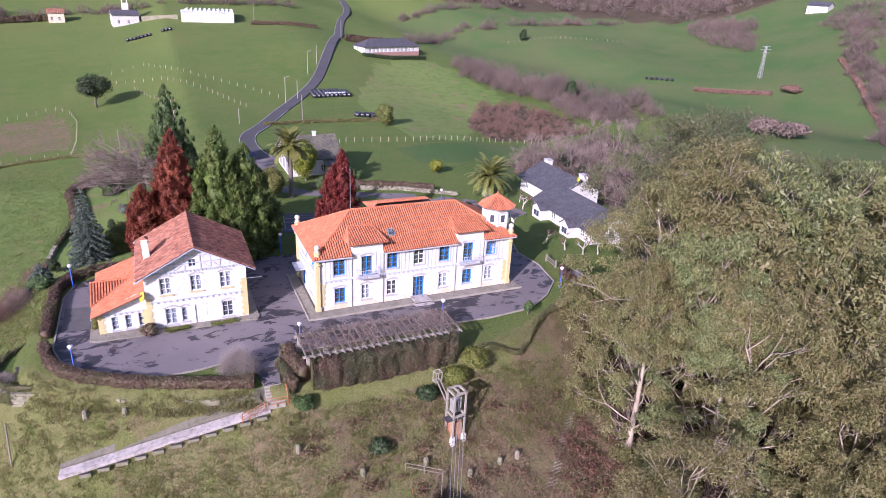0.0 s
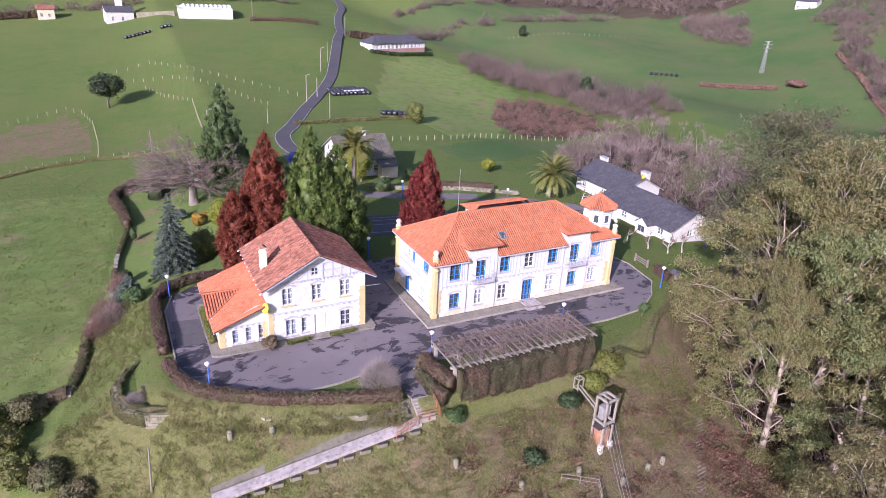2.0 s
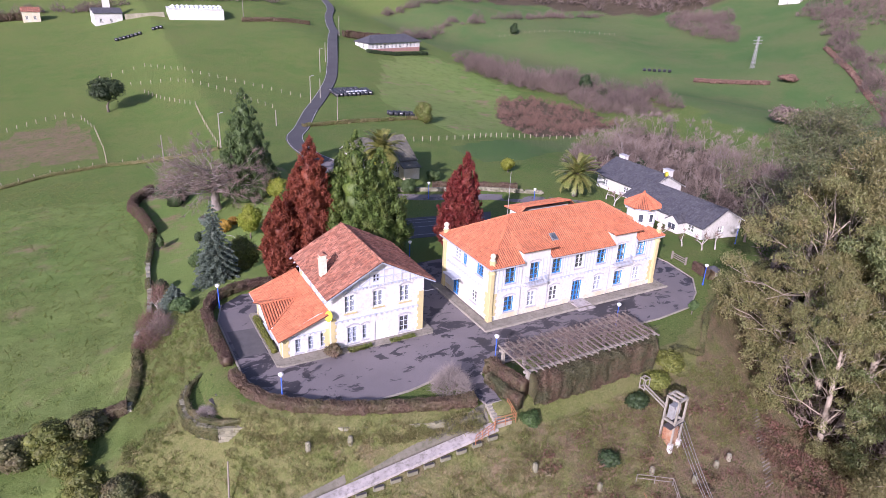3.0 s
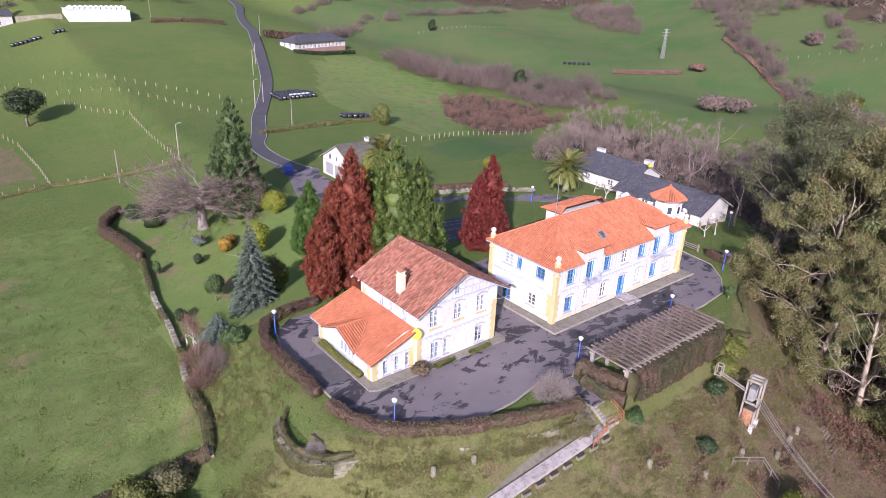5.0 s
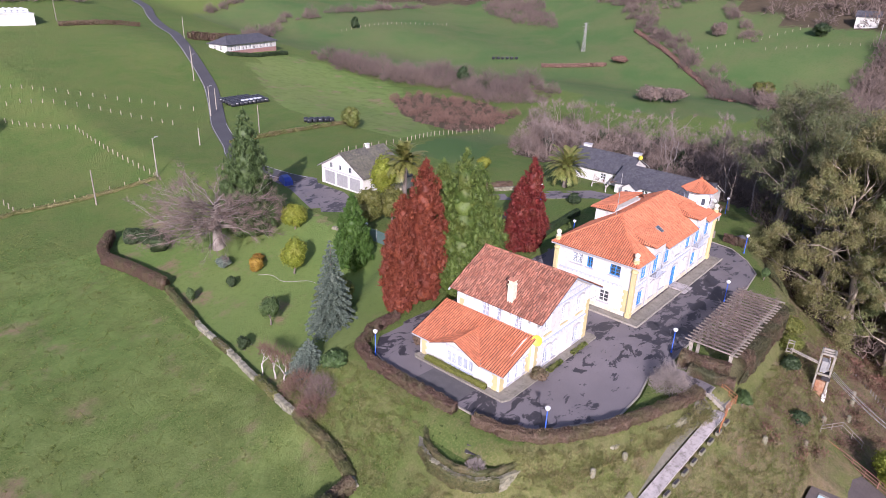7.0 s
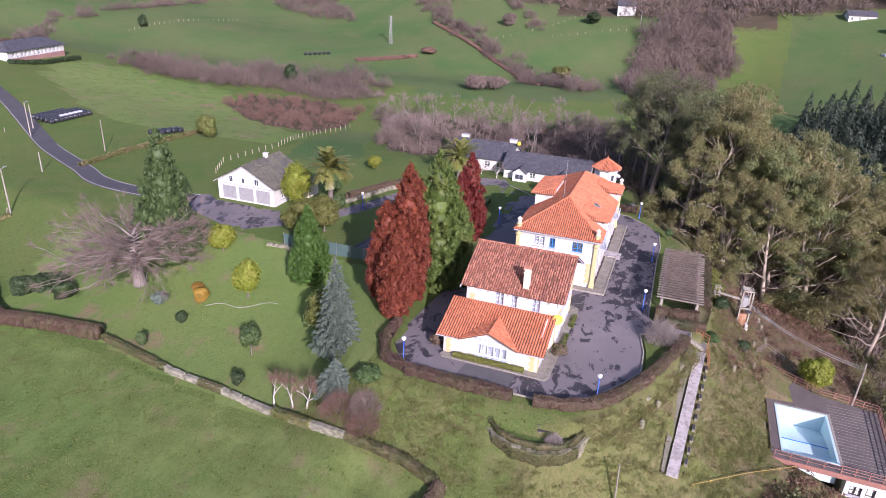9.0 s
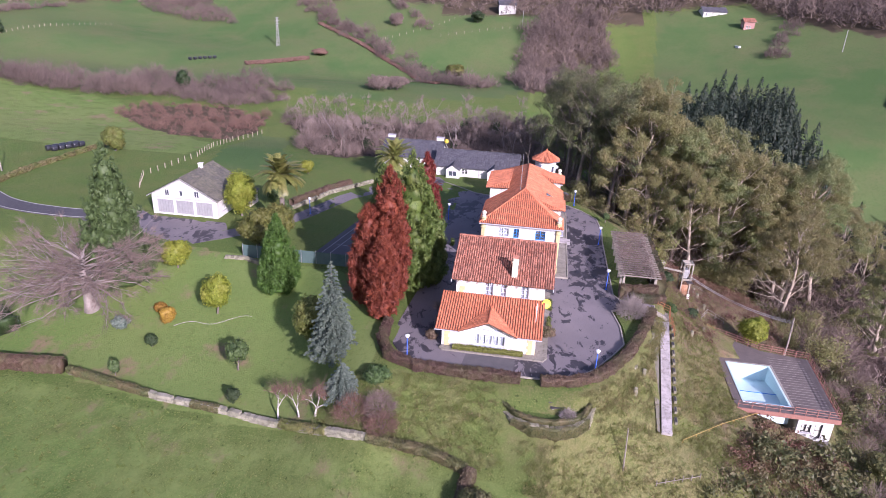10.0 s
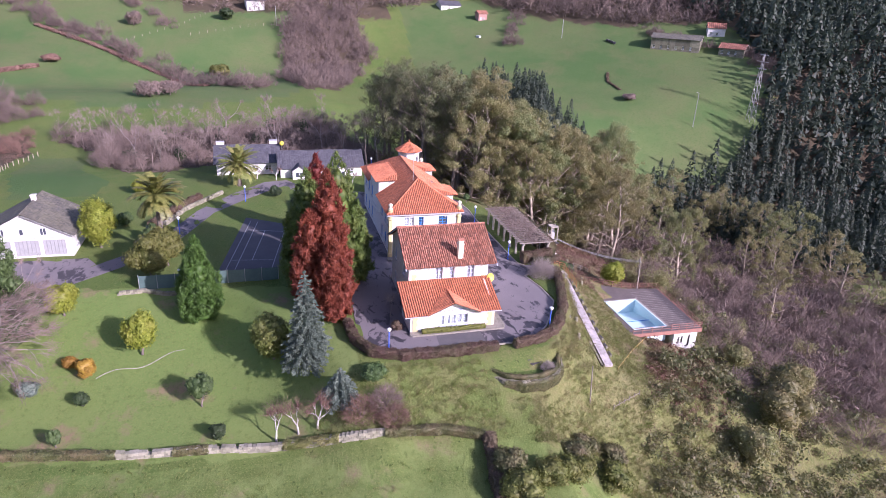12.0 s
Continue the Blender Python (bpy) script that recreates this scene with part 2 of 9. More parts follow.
DOOR_GREY = surface("grey_white_door_paint", (0.36, 0.36, 0.37), (0.31, 0.31, 0.32), 1.5, 0.6, (0.26, 0.26, 0.26), 9, 0.1, 0.004)
PINE = foliage("dark_pine_needles", (0.034, 0.056, 0.040), (0.062, 0.092, 0.062), (0.072, 0.092, 0.055), 0.4)
PALM = foliage("palm_frond", (0.15, 0.18, 0.045), (0.34, 0.35, 0.10), (0.30, 0.27, 0.09), 0.35, 0.45)
SCRUB_LEAF = foliage("bramble_leaf", (0.085, 0.10, 0.038), (0.20, 0.205, 0.08), (0.21, 0.17, 0.09), 0.3)
BRACKEN = foliage("dead_bracken", (0.16, 0.085, 0.055), (0.27, 0.15, 0.095), (0.14, 0.13, 0.055), 0.2)
DRY_GRASS = foliage("dry_grass_tuft", (0.24, 0.225, 0.095), (0.42, 0.37, 0.18), (0.20, 0.24, 0.07), 0.5)
GRASS_TUFT = foliage("green_grass_tuft", (0.15, 0.21, 0.045), (0.27, 0.33, 0.09), (0.26, 0.26, 0.09), 0.5)
FLOWERS = foliage("yellow_flowering_shrub", (0.11, 0.14, 0.025), (0.27, 0.28, 0.065), None, 0.3)


def glass_material():
    m, tree, bsdf = material("window_glass")
    bsdf.inputs["Base Color"].default_value = (0.75, 0.8, 0.85, 1)
    bsdf.inputs["Roughness"].default_value, bsdf.inputs["Metallic"].default_value = 0.06, 0.0
    bsdf.inputs["Specular IOR Level"].default_value = 0.8
    bsdf.inputs["Transmission Weight"].default_value = 0.95
    return m


GLASS = glass_material()
DARK_GLASS = surface("dark_window_glass", (0.06, 0.07, 0.09), (0.09, 0.10, 0.13), 0.8, 0.08, (0.05, 0.055, 0.07), 3, 0)


def asphalt_material():
    """Old tar with damp, ragged dark patches and paler worn lanes."""
    m, tree, bsdf = material("patched_asphalt")
    col = blend(tree, ranged(tree, noise_of(tree, 0.12, 4), 0.35, 0.65), (0.225, 0.197, 0.208), (0.175, 0.154, 0.163))
    sway = tree.nodes.new("ShaderNodeMath")
    sway.operation = "MULTIPLY_ADD"
    tree.links.new(noise_of(tree, 0.085, 2), sway.inputs[0])
    sway.inputs[1].default_value, sway.inputs[2].default_value = 0.5, -0.25
    wet = tree.nodes.new("ShaderNodeMath")
    tree.links.new(noise_of(tree, 0.52, 8, 0.7, (0.75, 1.3, 1), 0.6), wet.inputs[0])
    tree.links.new(sway.outputs[0], wet.inputs[1])
    damp = ranged(tree, wet.outputs[0], 0.535, 0.55)
    col = blend(tree, damp, col, (0.042, 0.038, 0.046))
    grain = noise_of(tree, 9, 5, 0.7)
    col = blend(tree, ranged(tree, grain, 0.5, 0.85), col, (0.10, 0.095, 0.10))
    tree.links.new(col, bsdf.inputs["Base Color"])
    tree.links.new(ranged_to(tree, damp, 0.88, 0.6), bsdf.inputs["Roughness"])
    bumped(tree, bsdf, grain, 0.25, 0.01)
    return m


def ground_material():
    """Pasture with mown, worn and wet tones; the attribute 'rough' brings in unmown winter grass, 'litter' the brown woodland floor."""
    m, tree, bsdf = material("pasture")
    big = ranged(tree, noise_of(tree, 0.022, 5, 0.6), 0.38, 0.64)
    mid = ranged(tree, noise_of(tree, 0.16, 6, 0.62), 0.4, 0.68)
    clump = noise_of(tree, 1.3, 8, 0.78)
    fine = noise_of(tree, 4.6, 7, 0.82)
    green = blend(tree, big, (0.080, 0.148, 0.032), (0.128, 0.178, 0.047))
    green = blend(tree, mid, green, (0.138, 0.168, 0.050))
    green = blend(tree, ranged(tree, clump, 0.56, 0.68), green, (0.075, 0.118, 0.026))
    green = blend(tree, ranged(tree, fine, 0.5, 0.62), green, (0.205, 0.240, 0.080))
    speck = noise_of(tree, 2.4, 3, 0.5)
    green = blend(tree, ranged(tree, speck, 0.63, 0.68), green, (0.055, 0.085, 0.02))
    lush_col = blend(tree, big, (0.080, 0.148, 0.046), (0.132, 0.172, 0.064))
    lush_col = blend(tree, ranged(tree, noise_of(tree, 0.05, 5, 0.65), 0.45, 0.7), lush_col, (0.140, 0.158, 0.066))
    lush_col = blend(tree, ranged(tree, clump, 0.5, 0.66), lush_col, (0.072, 0.128, 0.038))
    rough_col = blend(tree, mid, (0.145, 0.170, 0.050), (0.215, 0.195, 0.092))
    rough_col = blend(tree, ranged(tree, clump, 0.46, 0.66), rough_col, (0.095, 0.128, 0.036))
    rough_col = blend(tree, ranged(tree, fine, 0.47, 0.66), rough_col, (0.265, 0.235, 0.115))
    dry_col = blend(tree, mid, (0.235, 0.170, 0.100), (0.17, 0.130, 0.075))
    dry_col = blend(tree, ranged(tree, clump, 0.44, 0.62), dry_col, (0.115, 0.115, 0.055))
    dry_col = blend(tree, ranged(tree, fine, 0.48, 0.64), dry_col, (0.29, 0.215, 0.15))
    litter_col = blend(tree, mid, (0.095, 0.075, 0.05), (0.13, 0.097, 0.065))
    litter_col = blend(tree, ranged(tree, fine, 0.45, 0.75), litter_col, (0.07, 0.06, 0.035))
    jitter = tree.nodes.new("ShaderNodeMath")
    jitter.operation = "MULTIPLY_ADD"
    tree.links.new(noise_of(tree, 0.35, 6, 0.65), jitter.inputs[0])
    jitter.inputs[1].default_value, jitter.inputs[2].default_value = 0.9, -0.45
    col = green
    lawn_col = blend(tree, big, (0.146, 0.234, 0.060), (0.203, 0.256, 0.083))
    lawn_col = blend(tree, ranged(tree, noise_of(tree, 0.13, 7, 0.68), 0.55, 0.66), lawn_col, (0.27, 0.195, 0.125))
    lawn_col = blend(tree, ranged(tree, clump, 0.5, 0.7), lawn_col, (0.118, 0.172, 0.046))
    lawn_col = blend(tree, ranged(tree, fine, 0.5, 0.7), lawn_col, (0.245, 0.275, 0.09))
    for attr, other in (("lush", lush_col), ("rough", rough_col), ("lawn", lawn_col), ("dry", dry_col), ("litter", litter_col)):
        a = tree.nodes.new("ShaderNodeAttribute")
        a.attribute_name = attr
        add = tree.nodes.new("ShaderNodeMath")
        tree.links.new(a.outputs["Fac"], add.inputs[0])
        tree.links.new(jitter.outputs[0], add.inputs[1])
        col = blend(tree, ranged(tree, add.outputs[0], 0.38, 0.62), col, other)
    tree.links.new(col, bsdf.inputs["Base Color"])
    bsdf.inputs["Roughness"].default_value = 0.95
    bsdf.inputs["Specular IOR Level"].default_value = 0.15
    bumped(tree, bsdf, fine, 1.0, 0.2)
    return m


ASPHALT, PASTURE = asphalt_material(), ground_material()

# ---- shapes ----
class Shape:
    """Collects faces and becomes one mesh. T carries the points into the parent's space."""

    def __init__(self, T=None):
        self.under = None
        self.v, self.f, self.T = [], [], T

    def add(self, verts, faces):
        n = len(self.v)
        self.v += [tuple(p) for p in verts]
        self.f += [tuple(i + n for i in f) for f in faces]
        return self

    def box(self, x0, y0, z0, x1, y1, z1, c=0.0):
        """A box; c > 0 chamfers its upright edges."""
        if c:
            return self.prism([(x0 + c, y0), (x1 - c, y0), (x1, y0 + c), (x1, y1 - c), (x1 - c, y1), (x0 + c, y1), (x0, y1 - c), (x0, y0 + c)], z0, z1)
        return self.prism([(x0, y0), (x1, y0), (x1, y1), (x0, y1)], z0, z1)

    def prism(self, poly, z0, z1):
        n = len(poly)
        verts = [(x, y, z0) for x, y in poly] + [(x, y, z1) for x, y in poly]
        faces = [(i, (i + 1) % n, n + (i + 1) % n, n + i) for i in range(n)]
        return self.add(verts, faces + [tuple(range(n))[::-1], tuple(range(n, 2 * n))])

    def beam(self, p, q, w, h):
        """A squared bar from p to q, w wide and h deep."""
        p, q = Vector(p), Vector(q)
        a = (q - p).normalized()
        side = a.cross(Vector((0, 0, 1)))
        side = side.normalized() if side.length > 0.01 else Vector((1, 0, 0))
        up = side.cross(a)
        ring = [side * (w / 2) + up * (h / 2), side * (-w / 2) + up * (h / 2), side * (-w / 2) - up * (h / 2), side * (w / 2) - up * (h / 2)]
        return self.add([p + r for r in ring] + [q + r for r in ring], [(0, 1, 5, 4), (1, 2, 6, 5), (2, 3, 7, 6), (3, 0, 4, 7), (3, 2, 1, 0), (4, 5, 6, 7)])

    def tube(self, pts, radii, n=6):
        """A round bar along pts with a radius at each."""
        pts = [Vector(p) for p in pts]
        verts, faces = [], []
        for i, p in enumerate(pts):
            a = (pts[min(i + 1, len(pts) - 1)] - pts[max(i - 1, 0)]).normalized()
            side = a.cross(Vector((0.31, 0.17, 0.93)))
            side = side.normalized() if side.length > 0.05 else a.cross(Vector((1, 0, 0))).normalized()
            up = side.cross(a)
            verts += [p + (side * math.cos(k * math.tau / n) + up * math.sin(k * math.tau / n)) * radii[i] for k in range(n)]
        for i in range(len(pts) - 1):
            faces += [(i * n + k, i * n + (k + 1) % n, (i + 1) * n + (k + 1) % n, (i + 1) * n + k) for k in range(n)]
        m = (len(pts) - 1) * n
        return self.add(verts, faces + [tuple(range(n))[::-1], tuple(range(m, m + n))])

    def lathe(self, profile, n=12, cx=0.0, cy=0.0):
        """A turned form: profile is (radius, height) from the foot up."""
        verts = [(cx + r * math.cos(k * math.tau / n), cy + r * math.sin(k * math.tau / n), z) for r, z in profile for k in range(n)]
        faces = [(i * n + k, i * n + (k + 1) % n, (i + 1) * n + (k + 1) % n, (i + 1) * n + k) for i in range(len(profile) - 1) for k in range(n)]
        m = (len(profile) - 1) * n
        return self.add(verts, faces + [tuple(range(n))[::-1], tuple(range(m, m + n))])

    def make(self, name, mat, parent=None, label="", smooth=False):
        me = bpy.data.meshes.new(name)
        verts = [self.T @ Vector(p) for p in self.v] if self.T else self.v
        me.from_pydata(verts, [], self.f)
        me.materials.append(mat)
        if smooth:
            me.polygons.foreach_set("use_smooth", [True] * len(me.polygons))
        ob = new(name, me)
        if parent is not None:
            ob.parent = parent
        if label:
            ob["label"] = label
        # The sheet under clay tiles takes the colour with the gap shade in it.
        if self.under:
            self.under.make("channel_tiles" if mat in (TILE, OLD_TILE) else "underlay", SHADED_CHANNEL if mat in (TILE, OLD_TILE) else mat, ob)
        return ob


def thing(name, label, category, at=(0, 0, 0), turn=0.0, group="", kind=""):
    """An Empty at the thing's base that carries its parts."""
    ob = new(name)
    ob.empty_display_size = 0.3
    ob.matrix_basis = pose(*at, 0, 0, turn)
    return tagged(ob, label, category, group, kind)


def array_mesh(name, verts, quads, mat):
    """A mesh straight from arrays of points and of faces with one number of corners."""
    me = bpy.data.meshes.new(name)
    verts, quads = np.asarray(verts, np.float32), np.asarray(quads, np.int32)
    me.vertices.add(len(verts))
    me.vertices.foreach_set("co", verts.ravel())
    me.loops.add(quads.size)
    me.loops.foreach_set("vertex_index", quads.ravel())
    me.polygons.add(len(quads))
    me.polygons.foreach_set("loop_start", np.arange(len(quads), dtype=np.int32) * quads.shape[1])
    me.update(calc_edges=True)
    me.validate()
    me.materials.append(mat)
    return me


def mesh_object(name, me, parent=None, label=""):
    ob = new(name, me)
    if parent is not None:
        ob.parent = parent
    if label:
        ob["label"] = label
    return ob


def facade(x, y, z, u):
    """The space of an upright wall: along u, up, and out of the wall."""
    u = Vector((*u, 0)).normalized()
    up = Vector((0, 0, 1))
    m = Matrix((u, up, u.cross(up))).transposed().to_4x4()
    return Matrix.Translation((x, y, z)) @ m


def pierced(T, length, height, thick, openings, foot=0.0):
    """A wall of real thickness with its openings cut through, in the space T (outer face at 0)."""
    us = sorted({0.0, length, *(o[0] for o in openings), *(o[2] for o in openings)})
    ws = sorted({foot, height, *(o[1] for o in openings), *(o[3] for o in openings)})
    hole = lambda a, b: any(o[0] < a < o[2] and o[1] < b < o[3] for o in openings)
    solid = [[not hole((us[i] + us[i + 1]) / 2, (ws[j] + ws[j + 1]) / 2) for j in range(len(ws) - 1)] for i in range(len(us) - 1)]
    s = Shape(T)
    for i in range(len(us) - 1):
        for j in range(len(ws) - 1):
            if not solid[i][j]:
                continue
            a, b, c, d = us[i], us[i + 1], ws[j], ws[j + 1]
            s.add([(a, c, 0), (b, c, 0), (b, d, 0), (a, d, 0)], [(0, 1, 2, 3)])
            s.add([(a, c, -thick), (b, c, -thick), (b, d, -thick), (a, d, -thick)], [(3, 2, 1, 0)])
            for on, quad in ((i == 0 or not solid[i - 1][j], [(a, c, -thick), (a, c, 0), (a, d, 0), (a, d, -thick)]),
                             (i == len(us) - 2 or not solid[i + 1][j], [(b, c, 0), (b, c, -thick), (b, d, -thick), (b, d, 0)]),
                             (j == 0 or not solid[i][j - 1], [(a, c, -thick), (b, c, -thick), (b, c, 0), (a, c, 0)]),
                             (j == len(ws) - 2 or not solid[i][j + 1], [(a, d, 0), (b, d, 0), (b, d, -thick), (a, d, -thick)])):
                if on:
                    s.add(quad, [(0, 1, 2, 3)])
    return s


def window(parent, T, o, mat, sill=None, bars=(1, 2), curtain=None, name="window", hood=None):
    """A casement in the opening o: frame with bars, a pane behind it, a sill, a hood moulding over it."""
    a, c, b, d = o
    t = 0.09
    rect = lambda k, y: [(a + k, c + k, y), (b - k, c + k, y), (b - k, d - k, y), (a + k, d - k, y)]
    ring = [(i, (i + 1) % 4) for i in range(4)]
    frame_ob = Shape(T).add(rect(0, -0.1) + rect(t, -0.1) + rect(t, -0.2) + rect(0, -0.2), [(p + o0, q + o0, q + o1, p + o1) for o0, o1 in ((0, 4), (4, 8), (8, 12), (12, 0)) for p, q in ring]).make(name, mat, parent)
    for k in range(1, bars[0] + 1):
        x = a + (b - a) * k / (bars[0] + 1)
        Shape(T).box(x - 0.05, c + t, -0.195, x + 0.05, d - t, -0.11).make("mullion", mat, frame_ob)
    for k in range(1, bars[1] + 1):
        z = c + (d - c) * k / (bars[1] + 1)
        Shape(T).box(a + t, z - 0.025, -0.19, b - t, z + 0.025, -0.125).make("glazing_bar", mat, frame_ob)
    Shape(T).box(a + 0.03, c + 0.03, -0.215, b - 0.03, d - 0.03, -0.203).make("pane", GLASS, frame_ob).visible_shadow = False
    if curtain:
        s = Shape(T)
        for k in range(8):
            x0, x1 = a + (b - a) * k / 8, a + (b - a) * (k + 1) / 8
            s.add([(x0, c, -0.30 - 0.05 * (k % 2)), (x1, c, -0.35 + 0.05 * (k % 2)), (x1, d, -0.35 + 0.05 * (k % 2)), (x0, d, -0.30 - 0.05 * (k % 2))], [(0, 1, 2, 3)])
        s.make("curtain", curtain, frame_ob)
    if sill:
        Shape(T).box(a - 0.16, c - 0.14, 0.004, b + 0.16, c - 0.005, 0.13).make("sill", sill, frame_ob)
    if hood:
        s, arc = Shape(T), []
        for k in range(7):
            x, z = a - 0.2 + (b - a + 0.4) * k / 6, d + 0.06 + 0.22 * math.sin(k / 6 * math.pi)
            arc += [(x, z, 0.004), (x, z, 0.10), (x, z + 0.16, 0.10), (x, z + 0.16, 0.004)]
        s.add(arc, [(4 * k + p, 4 * k + 4 + p, 4 * k + 4 + (p + 1) % 4, 4 * k + (p + 1) % 4) for k in range(6) for p in range(4)] + [(0, 1, 2, 3), (27, 26, 25, 24)])
        s.make("hood", hood, frame_ob)
    return frame_ob


def tiled(corners, tile_w=0.30, tile_l=0.42, lift=0.105, rough=0.012, seed=1, under=0.10):
    """A roof slope laid with barrel tiles; corners run along the eaves first, then up and round. Convex."""
    rnd = random.Random(seed)
    p = [Vector(c) for c in corners]
    e = (p[1] - p[0]).normalized()
    nrm = e.cross(p[-1] - p[0]).normalized()
    if nrm.z < 0:
        nrm = -nrm
    up = nrm.cross(e)
    if up.z < 0:
        up = -up
    flat = [((q - p[0]).dot(e), (q - p[0]).dot(up)) for q in p]
    s, n = Shape(), len(p)
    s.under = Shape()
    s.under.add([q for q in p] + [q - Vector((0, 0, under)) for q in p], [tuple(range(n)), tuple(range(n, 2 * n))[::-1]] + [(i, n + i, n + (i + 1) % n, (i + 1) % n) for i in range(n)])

    def span(x):
        hits = []
        for (x0, y0), (x1, y1) in zip(flat, flat[1:] + flat[:1]):
            if (x0 - x) * (x1 - x) < 0:
                hits.append(y0 + (y1 - y0) * (x - x0) / (x1 - x0))
        return (min(hits), max(hits)) if len(hits) >= 2 else None

    lo, hi = min(q[0] for q in flat), max(q[0] for q in flat)
    rows = max(1, round((hi - lo) / tile_w))
    w = (hi - lo) / rows
    for r in range(rows):
        x = lo + (r + 0.5) * w
        got = span(x)
        if not got or got[1] - got[0] < 0.15:
            continue
        y = got[0] - 0.05
        while y < got[1] - 0.05:
            y1 = min(y + tile_l * 1.08, got[1] + 0.02)
            j = [rnd.uniform(-rough, rough) for _ in range(3)]
            verts = []
            for yy, rad, hh in ((y, 0.38, lift * 1.1), (y1, 0.31, lift * 0.85)):
                for ang in (0.02, 0.3, 0.7, 0.98):
                    a = math.pi * ang
                    verts.append(p[0] + e * (x + j[0] + w * rad * math.cos(a)) + up * (yy + j[1]) + nrm * (0.012 + hh * math.sin(a) + j[2] * 0.6))
            s.add(verts, [(0, 1, 5, 4), (1, 2, 6, 5), (2, 3, 7, 6), (0, 3, 2, 1)])
            y += tile_l
    return s


def ridge_caps(path, r=0.13, step_l=0.42, s=None):
    """A line of overlapping half-round caps along ridges and hips."""
    s = s or Shape()
    for p, q in zip(path, path[1:]):
        p, q = Vector(p), Vector(q)
        n = max(1, round((q - p).length / step_l))
        for k in range(n):
            a, b = p.lerp(q, k / n), p.lerp(q, min(1, (k + 1.12) / n))
            s.tube([a, b], [r * 1.08, r * 0.9], 7)
    return s

# ---- lie of the land ----
def ramp(t, w):
    """A smooth max(t, 0) with a rounded foot w metres wide."""
    t = np.asarray(t, float)
    return np.where(t > 12 * w, t, w * np.log1p(np.exp(np.clip(t / w, -40, 12))))


def step(a, b, t):
    t = np.clip((np.asarray(t, float) - a) / (b - a), 0, 1)
    return t * t * (3 - 2 * t)


BROW_X = [-60, -33, -29.3, -26, -20, -12, -7, 14, 20, 28, 36, 60, 100]
BROW_Y = [2, -1, -4.6, -7.2, -10.2, -13, -14.8, -14.8, -13.5, -9.5, -4, 0, 10]


def land(x, y):
    """Height of the ground: a flat-topped spur, falling west to the meadow and south to the valley, with hills all round."""
    x, y = np.asarray(x, float), np.asarray(y, float)
    north = step(19, 38, y)
    west_brow, fall = -30.6 + 24.6 * north, 0.72 - 0.42 * north
    west = fall * ramp(west_brow - x, 0.7)
    limit = 7.2 + 0.05 * ramp(-36 - x, 3)
    west = limit * np.tanh(west / limit * 1.05)
    d = np.maximum(np.interp(x, BROW_X, BROW_Y) - y, 0)
    near = np.minimum(d, 9)
    south = 0.9 * step(0.2, 0.9, d) + 0.72 * near + 0.36 * np.clip(d - 9, 0, 34) + 0.12 * np.clip(d - 43, 0, 80)
    south *= 1 - 0.75 * step(60, 150, x)
    east = 3.2 * step(42, 80, x) * (1 - step(110, 150, x))
    gully = 5.0 * np.exp(-((x - 205 + 0.35 * (y - 49)) / 26) ** 2) * step(-60, 0, y)
    hill_n = 0.115 * ramp(y - 138, 12) + 0.06 * ramp(y - 260, 30)
    hill_e = 0.30 * ramp(x - 205 - 0.12 * np.abs(y - 20), 12)
    s = 0.75 * x - 0.66 * y
    hill_s = 0.30 * ramp(s - 172, 12) + 0.12 * ramp(s - 260, 20)
    lip = 3.0 * np.exp(-(((x - 190) / 60) ** 2 + ((y - 125) / 45) ** 2))
    lip = lip + 3.4 * np.exp(-(((x - 68) / 42) ** 2 + ((y - 212) / 38) ** 2))
    hills = (hill_n ** 3 + hill_e ** 3 + hill_s ** 3 + 1e-9) ** (1 / 3)
    hills = 170 * np.tanh(hills / 170)
    far_west = 0.16 * ramp(-190 - x, 20)
    swell = 0.5 * np.sin(x / 31 + 1.3) * np.sin(y / 27) * step(60, 120, np.hypot(x, y - 10))
    return -west - south - east - gully + hills + lip + far_west + swell

# ---- ground ----
def inside(poly, x, y):
    x, y = np.asarray(x, float), np.asarray(y, float)
    hit = np.zeros(np.broadcast(x, y).shape, bool)
    for (x0, y0), (x1, y1) in zip(poly, poly[1:] + poly[:1]):
        cross = (y0 > y) != (y1 > y)
        hit ^= cross & (x < (x1 - x0) * (y - y0) / (y1 - y0 + 1e-12) + x0)
    return hit


def scatter(poly, n, seed, gap=0.0):
    """n seeded places inside an outline, kept gap metres apart."""
    rnd = random.Random(seed)
    xs, ys = [p[0] for p in poly], [p[1] for p in poly]
    out, cells, tries = [], {}, 0
    while len(out) < n and tries < n * 40:
        tries += 1
        x, y = rnd.uniform(min(xs), max(xs)), rnd.uniform(min(ys), max(ys))
        if not bool(inside(poly, x, y)):
            continue
        if gap:
            c = (int(x // gap), int(y // gap))
            if any((x - a) ** 2 + (y - b) ** 2 < gap * gap for i in (-1, 0, 1) for j in (-1, 0, 1) for a, b in cells.get((c[0] + i, c[1] + j), ())):
                continue
            cells.setdefault(c, []).append((x, y))
        out.append((x, y))
    return out


def height(x, y):
    return float(land(x, y))


